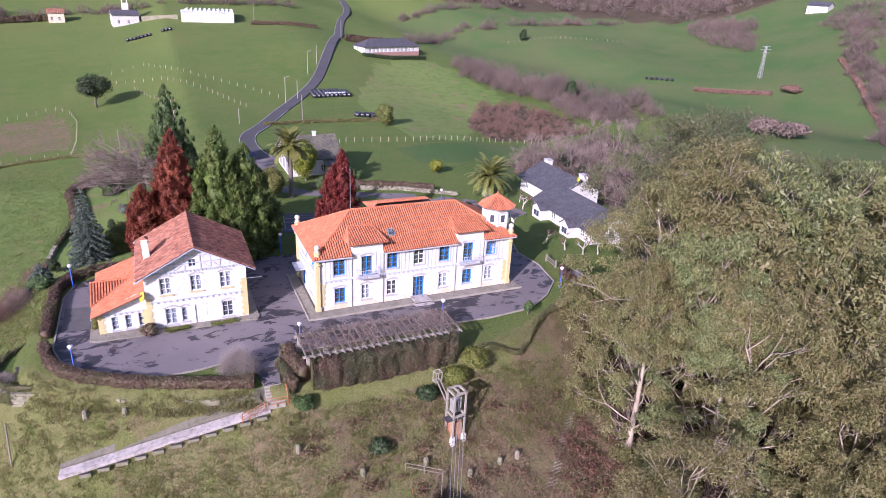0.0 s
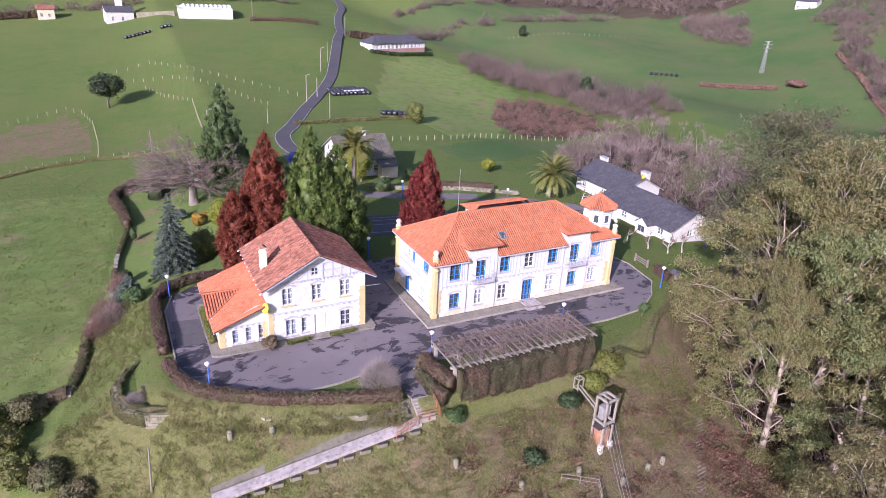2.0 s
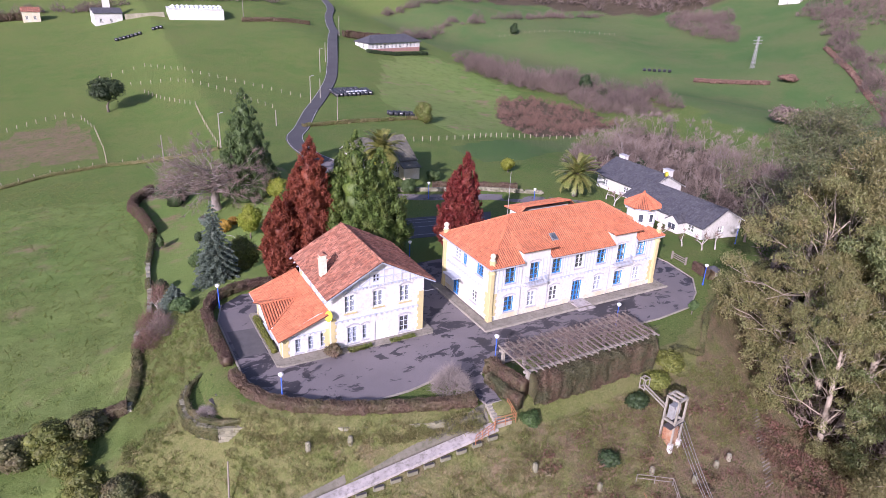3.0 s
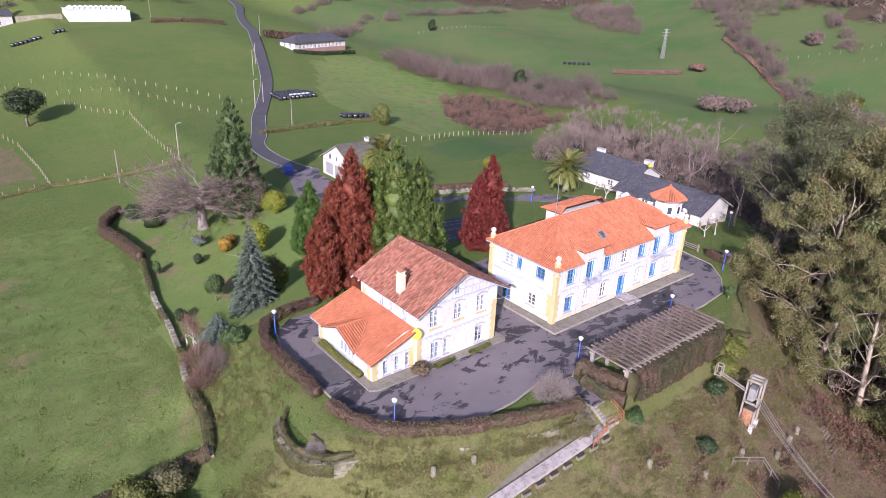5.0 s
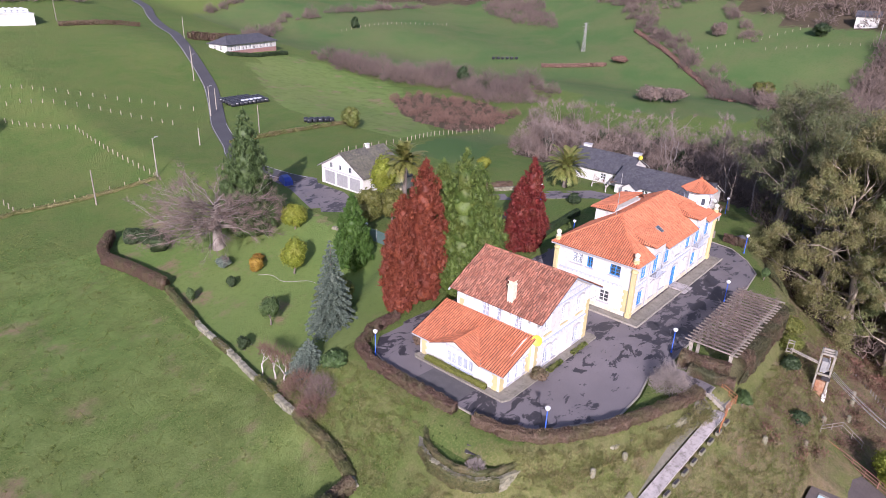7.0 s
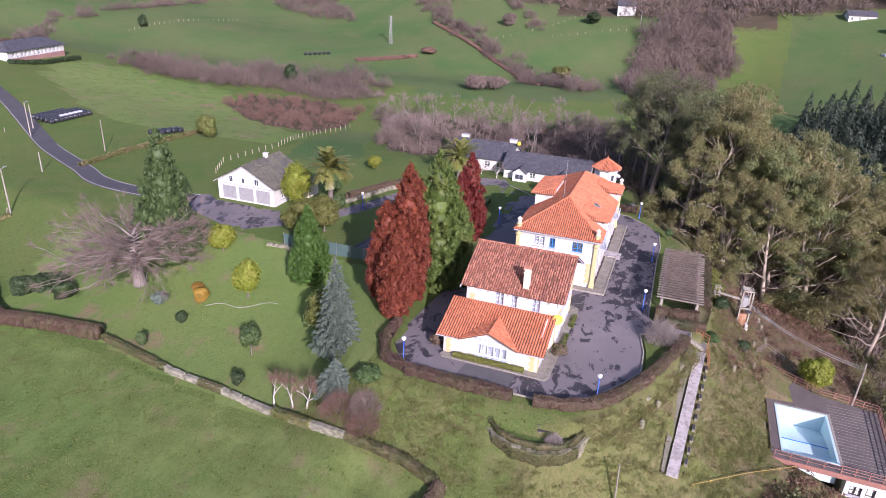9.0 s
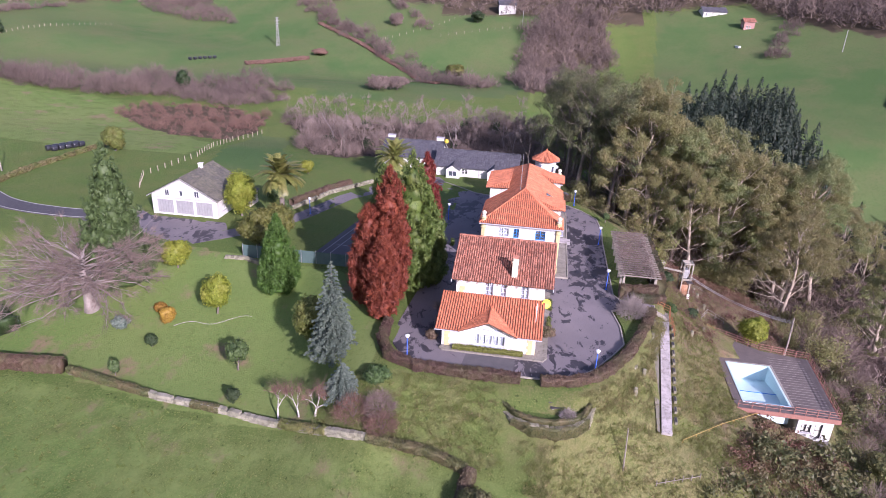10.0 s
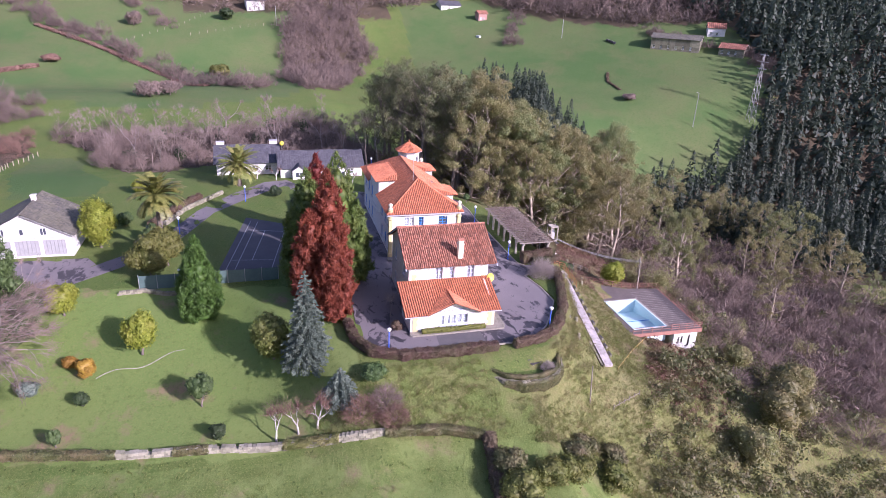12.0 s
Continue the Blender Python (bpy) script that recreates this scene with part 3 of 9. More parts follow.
GROVE = [(30, -21), (35, -36), (42, -50), (70, -52), (92, -26), (84, -4), (60, 2), (47, -3), (36, -12)]
LOWER_WOOD = [(24, -40), (6, -42), (-6, -48), (-28, -62), (-20, -110), (60, -110), (95, -85), (95, -40), (60, -52)]
BARN_WOOD = [(60, 6), (62, 20), (66, 34), (64, 46), (57, 50), (60, 60), (72, 66), (84, 70), (100, 84), (110, 78), (110, 54), (116, 32), (122, 14), (100, -6), (74, -2)]
GREEN_PLOT = [(37, 75), (60, 81.5), (82, 84), (77, 72), (61, 68), (48, 60), (38, 61)]
FAR_LUSH = [(112, 205), (122, 165), (138, 124), (140, 100), (132, 60), (150, 20), (200, 0), (320, -10), (420, 60), (420, 330), (200, 330), (110, 300)]
VALLEY_LUSH = [(96, -60), (130, -30), (190, -40), (300, -50), (300, -200), (150, -200), (96, -130)]
SLOPE_THICKET = [(2, -40), (-14, -41), (-24, -38), (-30, -44), (-34, -60), (-24, -96), (10, -96), (26, -60), (20, -44)]
HEDGE_BELT = [(108, 200), (104, 172), (108, 150), (116, 132), (112, 108), (122, 92), (140, 98), (138, 122), (130, 146), (122, 164), (118, 198)]
BRACKEN_MOUND = [(70, 88), (84, 84), (104, 90), (110, 112), (104, 132), (90, 134), (78, 118), (70, 102)]
GULLY_WOOD = [(262, 136), (236, 108), (222, 90), (206, 68), (196, 44), (168, 24), (166, 8), (190, 10), (214, 34), (222, 60), (238, 84), (262, 112)]
PINEWOOD = [(84, -78), (90, -90), (95, -104), (99, -128), (110, -146), (124, -162), (150, -182), (196, -196), (330, -160), (520, -330), (200, -520), (60, -330), (16, -180), (24, -112), (60, -92)]
PINE_SPUR = [(96, -44), (120, -36), (150, -44), (170, -62), (168, -84), (142, -80), (112, -80), (98, -70)]
UPPER_WOOD_E = [(284, 60), (278, 10), (282, -24), (294, -60), (288, -100), (330, -140), (500, -120), (560, 60), (470, 160), (330, 130)]
UPPER_WOOD_N = [(150, 330), (230, 300), (300, 250), (420, 230), (520, 330), (380, 480), (160, 450)]
HILL_COPSE = [(168, 12), (205, 20), (262, 16), (288, 2), (284, -20), (246, -26), (215, -12), (180, -2)]
UPPER_WOOD_SE = [(266, -112), (240, -136), (220, -160), (206, -186), (218, -220), (330, -190), (360, -100), (302, -92)]
SCRUB_SLOPE = [(-7, -18), (18, -17), (26, -20), (25, -40), (4, -40), (3, -24), (-6, -24)]
DRY_SLOPE = [(8, -19), (18, -16.5), (27, -16), (30, -22), (28, -40), (10, -40), (2, -33), (5, -24)]
BANK_SCRUB = [(-16, -40), (-2, -40), (10, -46), (-6, -60), (-40, -62), (-52, -34), (-42, -14), (-30, -18), (-22, -26)]


def axis(lo, hi, near_lo, near_hi, fine):
    out = list(np.arange(near_lo, near_hi, fine))
    for sign, start, end in ((1, near_hi, hi), (-1, near_lo, lo)):
        v, d = start, fine
        more = []
        while sign * (end - v) > 0:
            d = min(d * 1.07, 24)
            v += sign * d
            more.append(v)
        out = out + more if sign > 0 else more[::-1] + out
    return np.array(out)


PATH_HEAD, PATH_FOOT = (-8.6, -14.3, -0.55), (-27.8, -12.5, -4.55)


def build_ground():
    xs, ys = axis(-1500, 1500, -48, 42, 0.75), axis(-1300, 1500, -42, 66, 0.8)
    X, Y = np.meshgrid(xs, ys, indexing="ij")
    Z = land(X, Y)
    court = inside([(-29.6, -3), (-26, -6.6), (-14, -12), (-8, -14), (15, -14), (30, -6), (36, 2), (36, 18), (-14, 19), (-27, 18.6), (-29.6, 14)], X, Y)
    pit = (X > -15.4) & (X < -4.3) & (Y > -32.2) & (Y < -24.2)
    Z = np.where(court, np.minimum(Z, -0.12), Z)
    Z = np.where(pit, Z - 3.2, Z)
    run = np.clip((PATH_HEAD[0] - X) / (PATH_HEAD[0] - PATH_FOOT[0]), 0, 1)
    aside = Y - (PATH_HEAD[1] + (PATH_FOOT[1] - PATH_HEAD[1]) * run)
    cutting = (X < PATH_HEAD[0] - 0.3) & (X > PATH_FOOT[0]) & (aside > -1.35) & (aside < 1.45 - 1.2 * run)
    Z = np.where(cutting, np.minimum(Z, PATH_HEAD[2] + (PATH_FOOT[2] - PATH_HEAD[2]) * run - 1.35 + 0.6 * np.maximum(aside, 0)), Z)
    bumpy = np.array([noise.noise(Vector((x * 0.22, y * 0.22, 3.1))) + 0.5 * noise.noise(Vector((x * 0.6, y * 0.6, 1.7))) for x, y in zip(X.ravel(), Y.ravel())]).reshape(X.shape)
    slope = step(0.5, 4, -Z) * (Y < 20)
    Z = Z + np.where(court | pit | cutting, 0, bumpy * (0.05 + 0.28 * slope))
    nx, ny = X.shape
    idx = np.arange(nx * ny).reshape(nx, ny)
    quads = np.stack([idx[:-1, :-1], idx[1:, :-1], idx[1:, 1:], idx[:-1, 1:]], -1).reshape(-1, 4)
    me = array_mesh("ground", np.stack([X, Y, Z], -1).reshape(-1, 3), quads, PASTURE)
    me.polygons.foreach_set("use_smooth", [True] * len(me.polygons))
    d_south = np.interp(X, BROW_X, BROW_Y) - Y
    bank = (X < -29.6) & (X > -38.5) & (Y < 27) & (Y > -20)
    rough = np.clip(np.where(d_south > -1.4, 0.75, 0) * step(-47, -41, X), 0, 1) * (X < 92)
    lush = np.where(inside(FAR_LUSH, X, Y) | inside(VALLEY_LUSH, X, Y), 0.85, 0)
    lush = np.maximum(lush, np.where(inside(GREEN_PLOT, X, Y), 1.2, 0))
    rough = np.maximum(rough, np.where(bank, 0.45, 0))
    rough = np.maximum(rough, np.where((X > 34) & (X < 60) & (Y > -6) & (Y < 30), 0.35, 0))
    litter = np.zeros(X.shape)
    for poly, v in ((GROVE, 0.85), (LOWER_WOOD, 0.9), (BARN_WOOD, 0.85), (HEDGE_BELT, 0.5), (BRACKEN_MOUND, 0.7), (GULLY_WOOD, 0.3), (PINEWOOD, 0.95), (PINE_SPUR, 0.95),
                    (UPPER_WOOD_E, 0.9), (UPPER_WOOD_N, 0.9), (HILL_COPSE, 0.9), (UPPER_WOOD_SE, 0.9), (BANK_SCRUB, 0.3)):
        litter = np.maximum(litter, np.where(inside(poly, X, Y), v, 0))
    lawn = np.where(inside([(-34.5, 24), (-36, 31), (-34, 47), (-31, 62), (-30, 78), (-14, 84), (-4, 72), (-4, 57), (-6, 40), (-8, 27), (-20, 21), (-29, 20)], X, Y), 0.8, 0)
    lawn = np.maximum(lawn, np.where(inside([(-100, -40), (-47, -30), (-42, -6), (-38, 12), (-35.5, 40), (-31, 80), (-60, 90), (-110, 60)], X, Y), 0.5, 0))
    # Sun between cloud shadows put into this field's colour as the paler lawn tone.
    lawn = np.maximum(lawn, np.where(inside([(45, 85), (60, 82), (78, 112), (100, 134), (108, 150), (104, 172), (100, 200), (70, 192), (50, 150), (44, 130)], X, Y), 0.6, 0))
    dry = np.where(inside(DRY_SLOPE, X, Y) | inside([(26, -9.5), (31, -7), (37, -5), (47, -4), (44, -12), (34, -15), (26, -17), (18, -15.5)], X, Y) | inside([(-36, 112), (-37, 142), (-43, 155), (-58, 145), (-80, 140), (-80, 112), (-50, 116)], X, Y), 0.58, np.where(inside(BRACKEN_MOUND, X, Y), 0.6, np.where((d_south > 1.5) & (d_south < 26) & (X > -24) & (X < 30), 0.5, 0)))
    for key, val in (("lush", lush), ("rough", rough), ("lawn", lawn), ("dry", dry), ("litter", litter)):
        me.attributes.new(key, "FLOAT", "POINT").data.foreach_set("value", val.ravel().astype(np.float32))
    return tagged(new("ground", me), "green winter pasture with rough grassy banks and wooded slopes", "ground", kind="structure")


ground = build_ground()


# ---- paved court and lanes ----
def paved(name, poly, z, mat, label, thick=0.25, category="pavement"):
    s = Shape().prism(poly, z - thick, z)
    return tagged(s.make(name, mat), label, category, kind="structure")


COURT = [(-28.7, 0.6), (-27.7, -2.4), (-25.5, -4.7), (-22, -7.0), (-19.0, -8.6), (-14.5, -8.5), (-10.4, -7.7), (-9.4, -9.5), (-8.8, -13.6), (-7.2, -13.6), (-6.6, -9.0), (-5.4, -8.3), (14.5, -8.0),
         (20, -8.2), (26, -7.6), (30, -5), (33.2, -1.6), (34.2, 4), (33.5, 9), (35.5, 16), (41, 23), (44.5, 25), (43.5, 28), (36.5, 23.5), (28, 20.2), (14, 19.4), (4, 18.6), (-10, 18.6), (-20, 19.2), (-25, 18.7), (-27.6, 16.8), (-28.7, 13)]
court = paved("pavement_court", COURT, 0.0, ASPHALT, "worn grey asphalt court with dark damp patches")
lane = paved("pavement_lane", [(-3.2, 56.2), (2, 50.5), (8, 45.4), (14, 42.6), (25, 38.6), (32.5, 33), (37.5, 28.5), (41.5, 24.4), (44.2, 25.2), (43.4, 29.5), (36, 35.8), (26.4, 41.6), (15, 45.6), (9, 48.6), (4, 53.5), (-1.5, 58.5)], 0.02, ASPHALT, "narrow asphalt lane through the garden")
forecourt = paved("pavement_forecourt", [(-3.5, 58.6), (4, 53.9), (6.6, 55.5), (6.8, 69.5), (8.5, 72), (6, 80), (1.5, 80), (0.5, 70)], 0.03, ASPHALT, "asphalt forecourt in front of the white garage house")
kerb = Shape()
for a, b in zip(COURT, COURT[1:] + COURT[:1]):
    if not (a[0] > -9.5 and a[0] < -6 and a[1] < -9) and a[1] < 17:
        kerb.beam((*a, 0.03), (*b, 0.03), 0.16, 0.16)
tagged(kerb.make("trim_kerb", CONCRETE), "low concrete kerb round the court", "kerb", kind="structure")
patio = paved("pavement_patch", [(-28.2, 4.3), (-25.3, 4.2), (-25.3, 9.9), (-28.3, 10.2)], 0.012, surface("old_dark_tar", (0.10, 0.095, 0.10), (0.13, 0.12, 0.125), 0.8, 0.9, None, 8, 0.4, 0.02), "darker square of older tar", 0.05)

ROAD = [(5.5, 73), (4.0, 82), (5.2, 95), (10.5, 106), (18.5, 124), (25.5, 137), (32, 149), (39, 163), (46, 181), (53, 200), (60, 219), (66, 234), (72, 255), (80, 280), (90, 305), (100, 345), (106, 400), (108, 480)]


def draped(line, width, lift, samples=7):
    """A strip laid over the land along a line."""
    pts = []
    for p0, p1, p2, p3 in zip([line[0]] + line, line, line[1:], line[2:] + [line[-1]]):
        for k in range(samples):
            t = k / samples
            pts.append(tuple(0.5 * (2 * b + (c - a) * t + (2 * a - 5 * b + 4 * c - d) * t * t + (3 * b - a - 3 * c + d) * t ** 3) for a, b, c, d in zip(p0, p1, p2, p3)))
    pts.append(line[-1])
    s = Shape()
    rows = []
    for i, (x, y) in enumerate(pts):
        ax, ay = pts[min(i + 1, len(pts) - 1)], pts[max(i - 1, 0)]
        d = Vector((ax[0] - ay[0], ax[1] - ay[1])).normalized()
        z = max(height(x + d.y * k * width, y - d.x * k * width) for k in (-0.5, 0, 0.5)) + lift
        rows.append([(x + d.y * w * width, y - d.x * w * width, z - drop) for w, drop in ((-0.54, 0.5), (-0.5, 0), (0.5, 0), (0.54, 0.5))])
    s.v = [p for r in rows for p in r]
    s.f = [(i * 4 + k, i * 4 + k + 1, i * 4 + k + 5, i * 4 + k + 4) for i in range(len(rows) - 1) for k in range(3)]
    return s, pts


road_shape, road_line = draped(ROAD, 3.9, 0.16)
road = tagged(road_shape.make("road", surface("dark_road_asphalt", (0.085, 0.08, 0.088), (0.065, 0.06, 0.068), 0.15, 0.85, (0.12, 0.115, 0.115), 3, 0.2, 0.01)), "single-track country road climbing through the fields", "road", kind="structure")
for side, nm in ((-1, "road_edge"), (1, "road_edge")):
    off = []
    for i in range(len(road_line)):
        ax, ay = road_line[min(i + 1, len(road_line) - 1)], road_line[max(i - 1, 0)]
        d = Vector((ax[0] - ay[0], ax[1] - ay[1])).normalized()
        off.append((road_line[i][0] + d.y * 1.82 * side, road_line[i][1] - d.x * 1.82 * side))
    edge_shape, _ = draped(off[::4], 0.14, 0.19, 3)
    tagged(edge_shape.make("trim_road_line", surface("worn_white_line", (0.5, 0.5, 0.48), (0.36, 0.35, 0.33), 0.4, 0.8, None, 4, 0.1)), "worn white line along the road's edge", "road line", kind="structure")

# ---- main house ----
def quoins(parent, T, x0, x1, z0, z1, mat, out=0.05):
    """A corner strip with toothed edges."""
    n = max(1, int((z1 - z0) / 0.38))
    h = (z1 - z0) / n
    for k in range(n):
        w = 0.0 if k % 2 else 0.16
        Shape(T).box(x0 - w if x0 > 0.6 else x0, z0 + k * h, 0.003, x1 + (w if x0 <= 0.6 else 0), z0 + (k + 1) * h - 0.01, out).make("quoin", mat, parent)


def dentils(parent, T, x0, x1, z, mat, gap=0.62, size=0.16):
    s, n = Shape(T), int((x1 - x0) / gap)
    s.box(x0, z + 0.02 + size, 0.003, x1, z + 0.09 + size, 0.10)
    for k in range(n + 1):
        x = x0 + (x1 - x0) * k / max(n, 1)
        s.box(max(x - size / 2, x0), z, 0.003, min(x + size / 2, x1), z + size, 0.15)
    return s.make("dentil_band", mat, parent)


def balcony(parent, T, x0, x1, z):
    slab = Shape(T).box(x0, z - 0.16, 0.004, x1, z, 0.95).make("balcony", GREY_TRIM, parent, "small stone balcony with an iron railing")
    s = Shape(T)
    for a, b in (((x0 + 0.04, z + 0.95, 0.9), (x1 - 0.04, z + 0.95, 0.9)), ((x0 + 0.04, z + 0.12, 0.9), (x1 - 0.04, z + 0.12, 0.9)),
                 ((x0 + 0.04, z + 0.95, 0.05), (x0 + 0.04, z + 0.95, 0.9)), ((x1 - 0.04, z + 0.95, 0.05), (x1 - 0.04, z + 0.95, 0.9))):
        s.tube([a, b], [0.035, 0.035], 6)
    n = 12
    for k in range(n + 1):
        x = x0 + 0.05 + (x1 - x0 - 0.1) * k / n
        s.tube([(x, z, 0.9), (x, z + 0.95, 0.9)], [0.022, 0.022], 5)
    for k in range(1, 4):
        for x in (x0 + 0.04, x1 - 0.04):
            s.tube([(x, z, 0.9 * k / 4), (x, z + 0.95, 0.9 * k / 4)], [0.022, 0.022], 5)
    s.make("railing", TRIM, slab)
    for x in (x0 + 0.2, x1 - 0.35):
        Shape(T).add([(x, z - 0.17, 0.004), (x + 0.15, z - 0.17, 0.004), (x + 0.15, z - 0.6, 0.004), (x, z - 0.6, 0.004), (x, z - 0.17, 0.7), (x + 0.15, z - 0.17, 0.7)],
                     [(0, 1, 5, 4), (3, 2, 1, 0), (4, 5, 2, 3), (0, 4, 3), (1, 2, 5)]).make("bracket", GREY_TRIM, slab)


def main_house():
    house = thing("main_house", "two-storey white villa with orange hipped tile roof and blue windows", "house")
    L, D, E, K = 26.4, 11.0, 7.25, 0.4
    front, west, back, east = facade(0, 0, 0, (1, 0)), facade(0, D - K, 0, (0, -1)), facade(L, D, 0, (-1, 0)), facade(L, K, 0, (0, 1))
    upper = [(1.95, 4.6, 3.4, 6.65), (8.85, 4.65, 10.25, 6.72), (12.45, 4.7, 13.85, 6.72), (16.0, 4.7, 17.45, 6.76), (22.85, 4.75, 24.3, 6.78)]
    doors_up = [(5.5, 4.22, 6.85, 6.72), (19.45, 4.25, 20.85, 6.82)]
    lower = [(2.05, 0.85, 3.4, 2.85), (5.5, 0.85, 6.65, 2.85), (8.85, 0.9, 10.15, 2.9), (16.05, 0.92, 17.35, 2.92), (19.5, 1.0, 20.85, 3.0), (22.85, 1.05, 24.0, 3.0)]
    entrance = (12.45, 0.05, 13.95, 2.95)
    pierced(front, L, E, K, upper + doors_up + lower + [entrance]).make("wall", STUCCO, house)
    w_open = [(D - K - 8.8, 5.0, D - K - 7.2, 6.45), (D - K - 6.5, 5.0, D - K - 5.7, 6.45), (D - K - 3.3, 5.0, D - K - 1.85, 6.45), (D - K - 4.3, 1.0, D - K - 2.95, 2.6), (D - K - 8.6, 0.1, D - K - 7.2, 2.5)]
    pierced(west, D - 2 * K, E, K, w_open).make("wall", STUCCO, house)
    b_up = [(L - 25, 4.7, L - 23.8, 6.6), (L - 21.5, 4.7, L - 20.3, 6.6), (L - 18, 4.7, L - 16.8, 6.6), (L - 8, 4.7, L - 6.8, 6.6), (L - 4.6, 4.7, L - 3.4, 6.6), (L - 2.2, 4.7, L - 1.0, 6.6)]
    b_low = [(a, 0.9, c, 2.8) for a, _, c, _ in b_up]
    pierced(back, L, E, K, b_up + b_low).make("wall", STUCCO, house)
    pierced(east, D - 2 * K, E, K, [(6.0, 4.7, 7.2, 6.6), (6.0, 0.9, 7.2, 2.8)]).make("wall", STUCCO, house)
    Shape().box(K, K, 3.6, L - K, D - K, 3.75).make("floor_slab", ROOM, house)
    for o in upper:
        pale = abs(o[0] - 12.45) < 0.1
        window(house, front, o, WHITE_PAINT if pale else BLUE, GREY_TRIM, (1, 2))
        s = Shape(front)
        for q in ((o[0] - 0.2, o[1], o[0] - 0.02, o[3]), (o[2] + 0.02, o[1], o[2] + 0.2, o[3]), (o[0] - 0.2, o[3] + 0.02, o[2] + 0.2, o[3] + 0.2)):
            s.box(q[0], q[1], 0.003, q[2], q[3], 0.06)
        s.make("window_surround", TRIM, house)
    for o in doors_up:
        window(house, front, o, BLUE, None, (1, 2), name="balcony_door", hood=GREY_TRIM)
        balcony(house, front, o[0] - 0.75, o[2] + 0.75, o[1] - 0.02)
    for i, o in enumerate(lower):
        blue = i in (0, 4)
        window(house, front, o, BLUE if blue else WHITE_PAINT, GREY_TRIM, (1, 2), None if i in (0, 2, 4) else CURTAIN, hood=GREY_TRIM)
    window(house, front, entrance, BLUE, None, (2, 3), name="front_door", hood=GREY_TRIM)
    for i, o in enumerate(w_open[:4]):
        window(house, west, o, BLUE if i in (1, 2) else WHITE_PAINT, GREY_TRIM, (1, 2), CURTAIN if i == 0 else None)
    window(house, west, w_open[4], BLUE, None, (1, 2), name="side_door")
    Shape(west).box(D - K - 9.2, 2.75, 0.004, D - K - 6.7, 2.95, 1.3).make("door_canopy", TRIM, house, "pale blue canopy over the side door")
    for o in b_up + b_low:
        window(house, back, o, BLUE, GREY_TRIM, (1, 2))
    for o in ((6.0, 4.7, 7.2, 6.6), (6.0, 0.9, 7.2, 2.8)):
        window(house, east, o, BLUE, GREY_TRIM, (1, 2))
    dentils(house, front, 0.9, L - 0.9, 3.78, TRIM)
    dentils(house, west, 0.3, D - 2 * K - 0.9, 3.78, TRIM)
    # stained lower band on the weather sides
    for T, a, b, holes in ((front, 0.85, L - 0.85, lower + [entrance]), (west, 0.05, D - 2 * K - 0.85, w_open)):
        us = sorted({a, b, *(v for o in holes if o[1] < 0.5 for v in (o[0] - 0.05, o[2] + 0.05))})
        s = Shape(T)
        for p, q in zip(us, us[1:]):
            if not any(o[1] < 0.5 and o[0] < (p + q) / 2 < o[2] for o in holes):
                s.box(p, 0.02, 0.003, q, 0.62, 0.05)
        s.make("plinth", STUCCO_STAINED, house, "ochre-stained plinth")
    # pale blue timbers on the upper storey
    for x in (0.95, 1.55, 3.85, 7.35, 7.95, 10.75, 11.2, 11.75, 14.4, 14.9, 15.45, 17.9, 21.9, 22.4, 24.75, 25.3):
        Shape(front).box(x - 0.05, 4.12, 0.003, x + 0.05, E - 0.2, 0.045).make("timber", TRIM, house)
    for a, b in ((0.9, 4.1), (8.3, 18.5), (22.3, L - 0.9)):
        Shape(front).box(a, 6.98, 0.046, b, 7.1, 0.09).make("timber", TRIM, house)
    for x in (4.2, 8.3, 18.35, 22.35):
        Shape(front).tube([(x, 0.1, 0.12), (x, E + 0.1, 0.12)], [0.055, 0.055], 8).make("drainpipe", GREY_TRIM, house)
    # corner pillars with turned finials
    for cx, cy in ((0.0, 0.0), (0.0, D), (L, 0.0)):
        s = Shape()
        s.box(cx - 0.35, cy - 0.35, 0.0, cx + 0.35, cy + 0.35, 0.7, 0.05)
        s.box(cx - 0.28, cy - 0.28, 0.7, cx + 0.28, cy + 0.28, 6.2, 0.05)
        s.lathe([(0.36, 6.2), (0.46, 6.3), (0.46, 6.42), (0.36, 6.5), (0.36, 7.75), (0.44, 7.85), (0.3, 7.95)], 12, cx, cy)
        pillar = s.make("corner_pillar", OCHRE, house, "ochre corner pillar")
        Shape().lathe([(0.24, 7.95), (0.34, 8.02), (0.34, 8.12), (0.18, 8.2), (0.3, 8.38), (0.36, 8.55), (0.3, 8.74), (0.12, 8.86), (0.02, 8.9)], 12, cx, cy).make("finial", STUCCO_STAINED, pillar, smooth=True)
    for T, spots in ((front, ((0.36, 0.75), (L - 0.75, L - 0.36))), (west, ((D - 2 * K - 0.55, D - 2 * K - 0.05),))):
        for a, b in spots:
            quoins(house, T, a, b, 0.65, 3.6, OCHRE)
    # hipped roof
    o, z0, zr = 0.62, 7.22, 11.0
    A, B, C, Dd = (-o, -o, z0), (L + o, -o, z0), (L + o, D + o, z0), (-o, D + o, z0)
    r0, r1 = (5.7, 5.45, zr), (20.2, 5.45, zr)
    k_long = (zr - z0) / (5.45 + o)
    k_back = (zr - z0) / (D + o - 5.45)

    def long_slope(bays, back_side, seed):
        """A long slope cut round the bays: pieces between them below, one sheet above."""
        cut, k = 1.6, (k_back if back_side else k_long)
        yy = lambda q: D + o - q if back_side else -o + q
        at = lambda x, q: (x, yy(q), z0 + q * k)
        lean = 5.7 + o, L + o - 20.2
        full = (D + o - 5.45) if back_side else (5.45 + o)
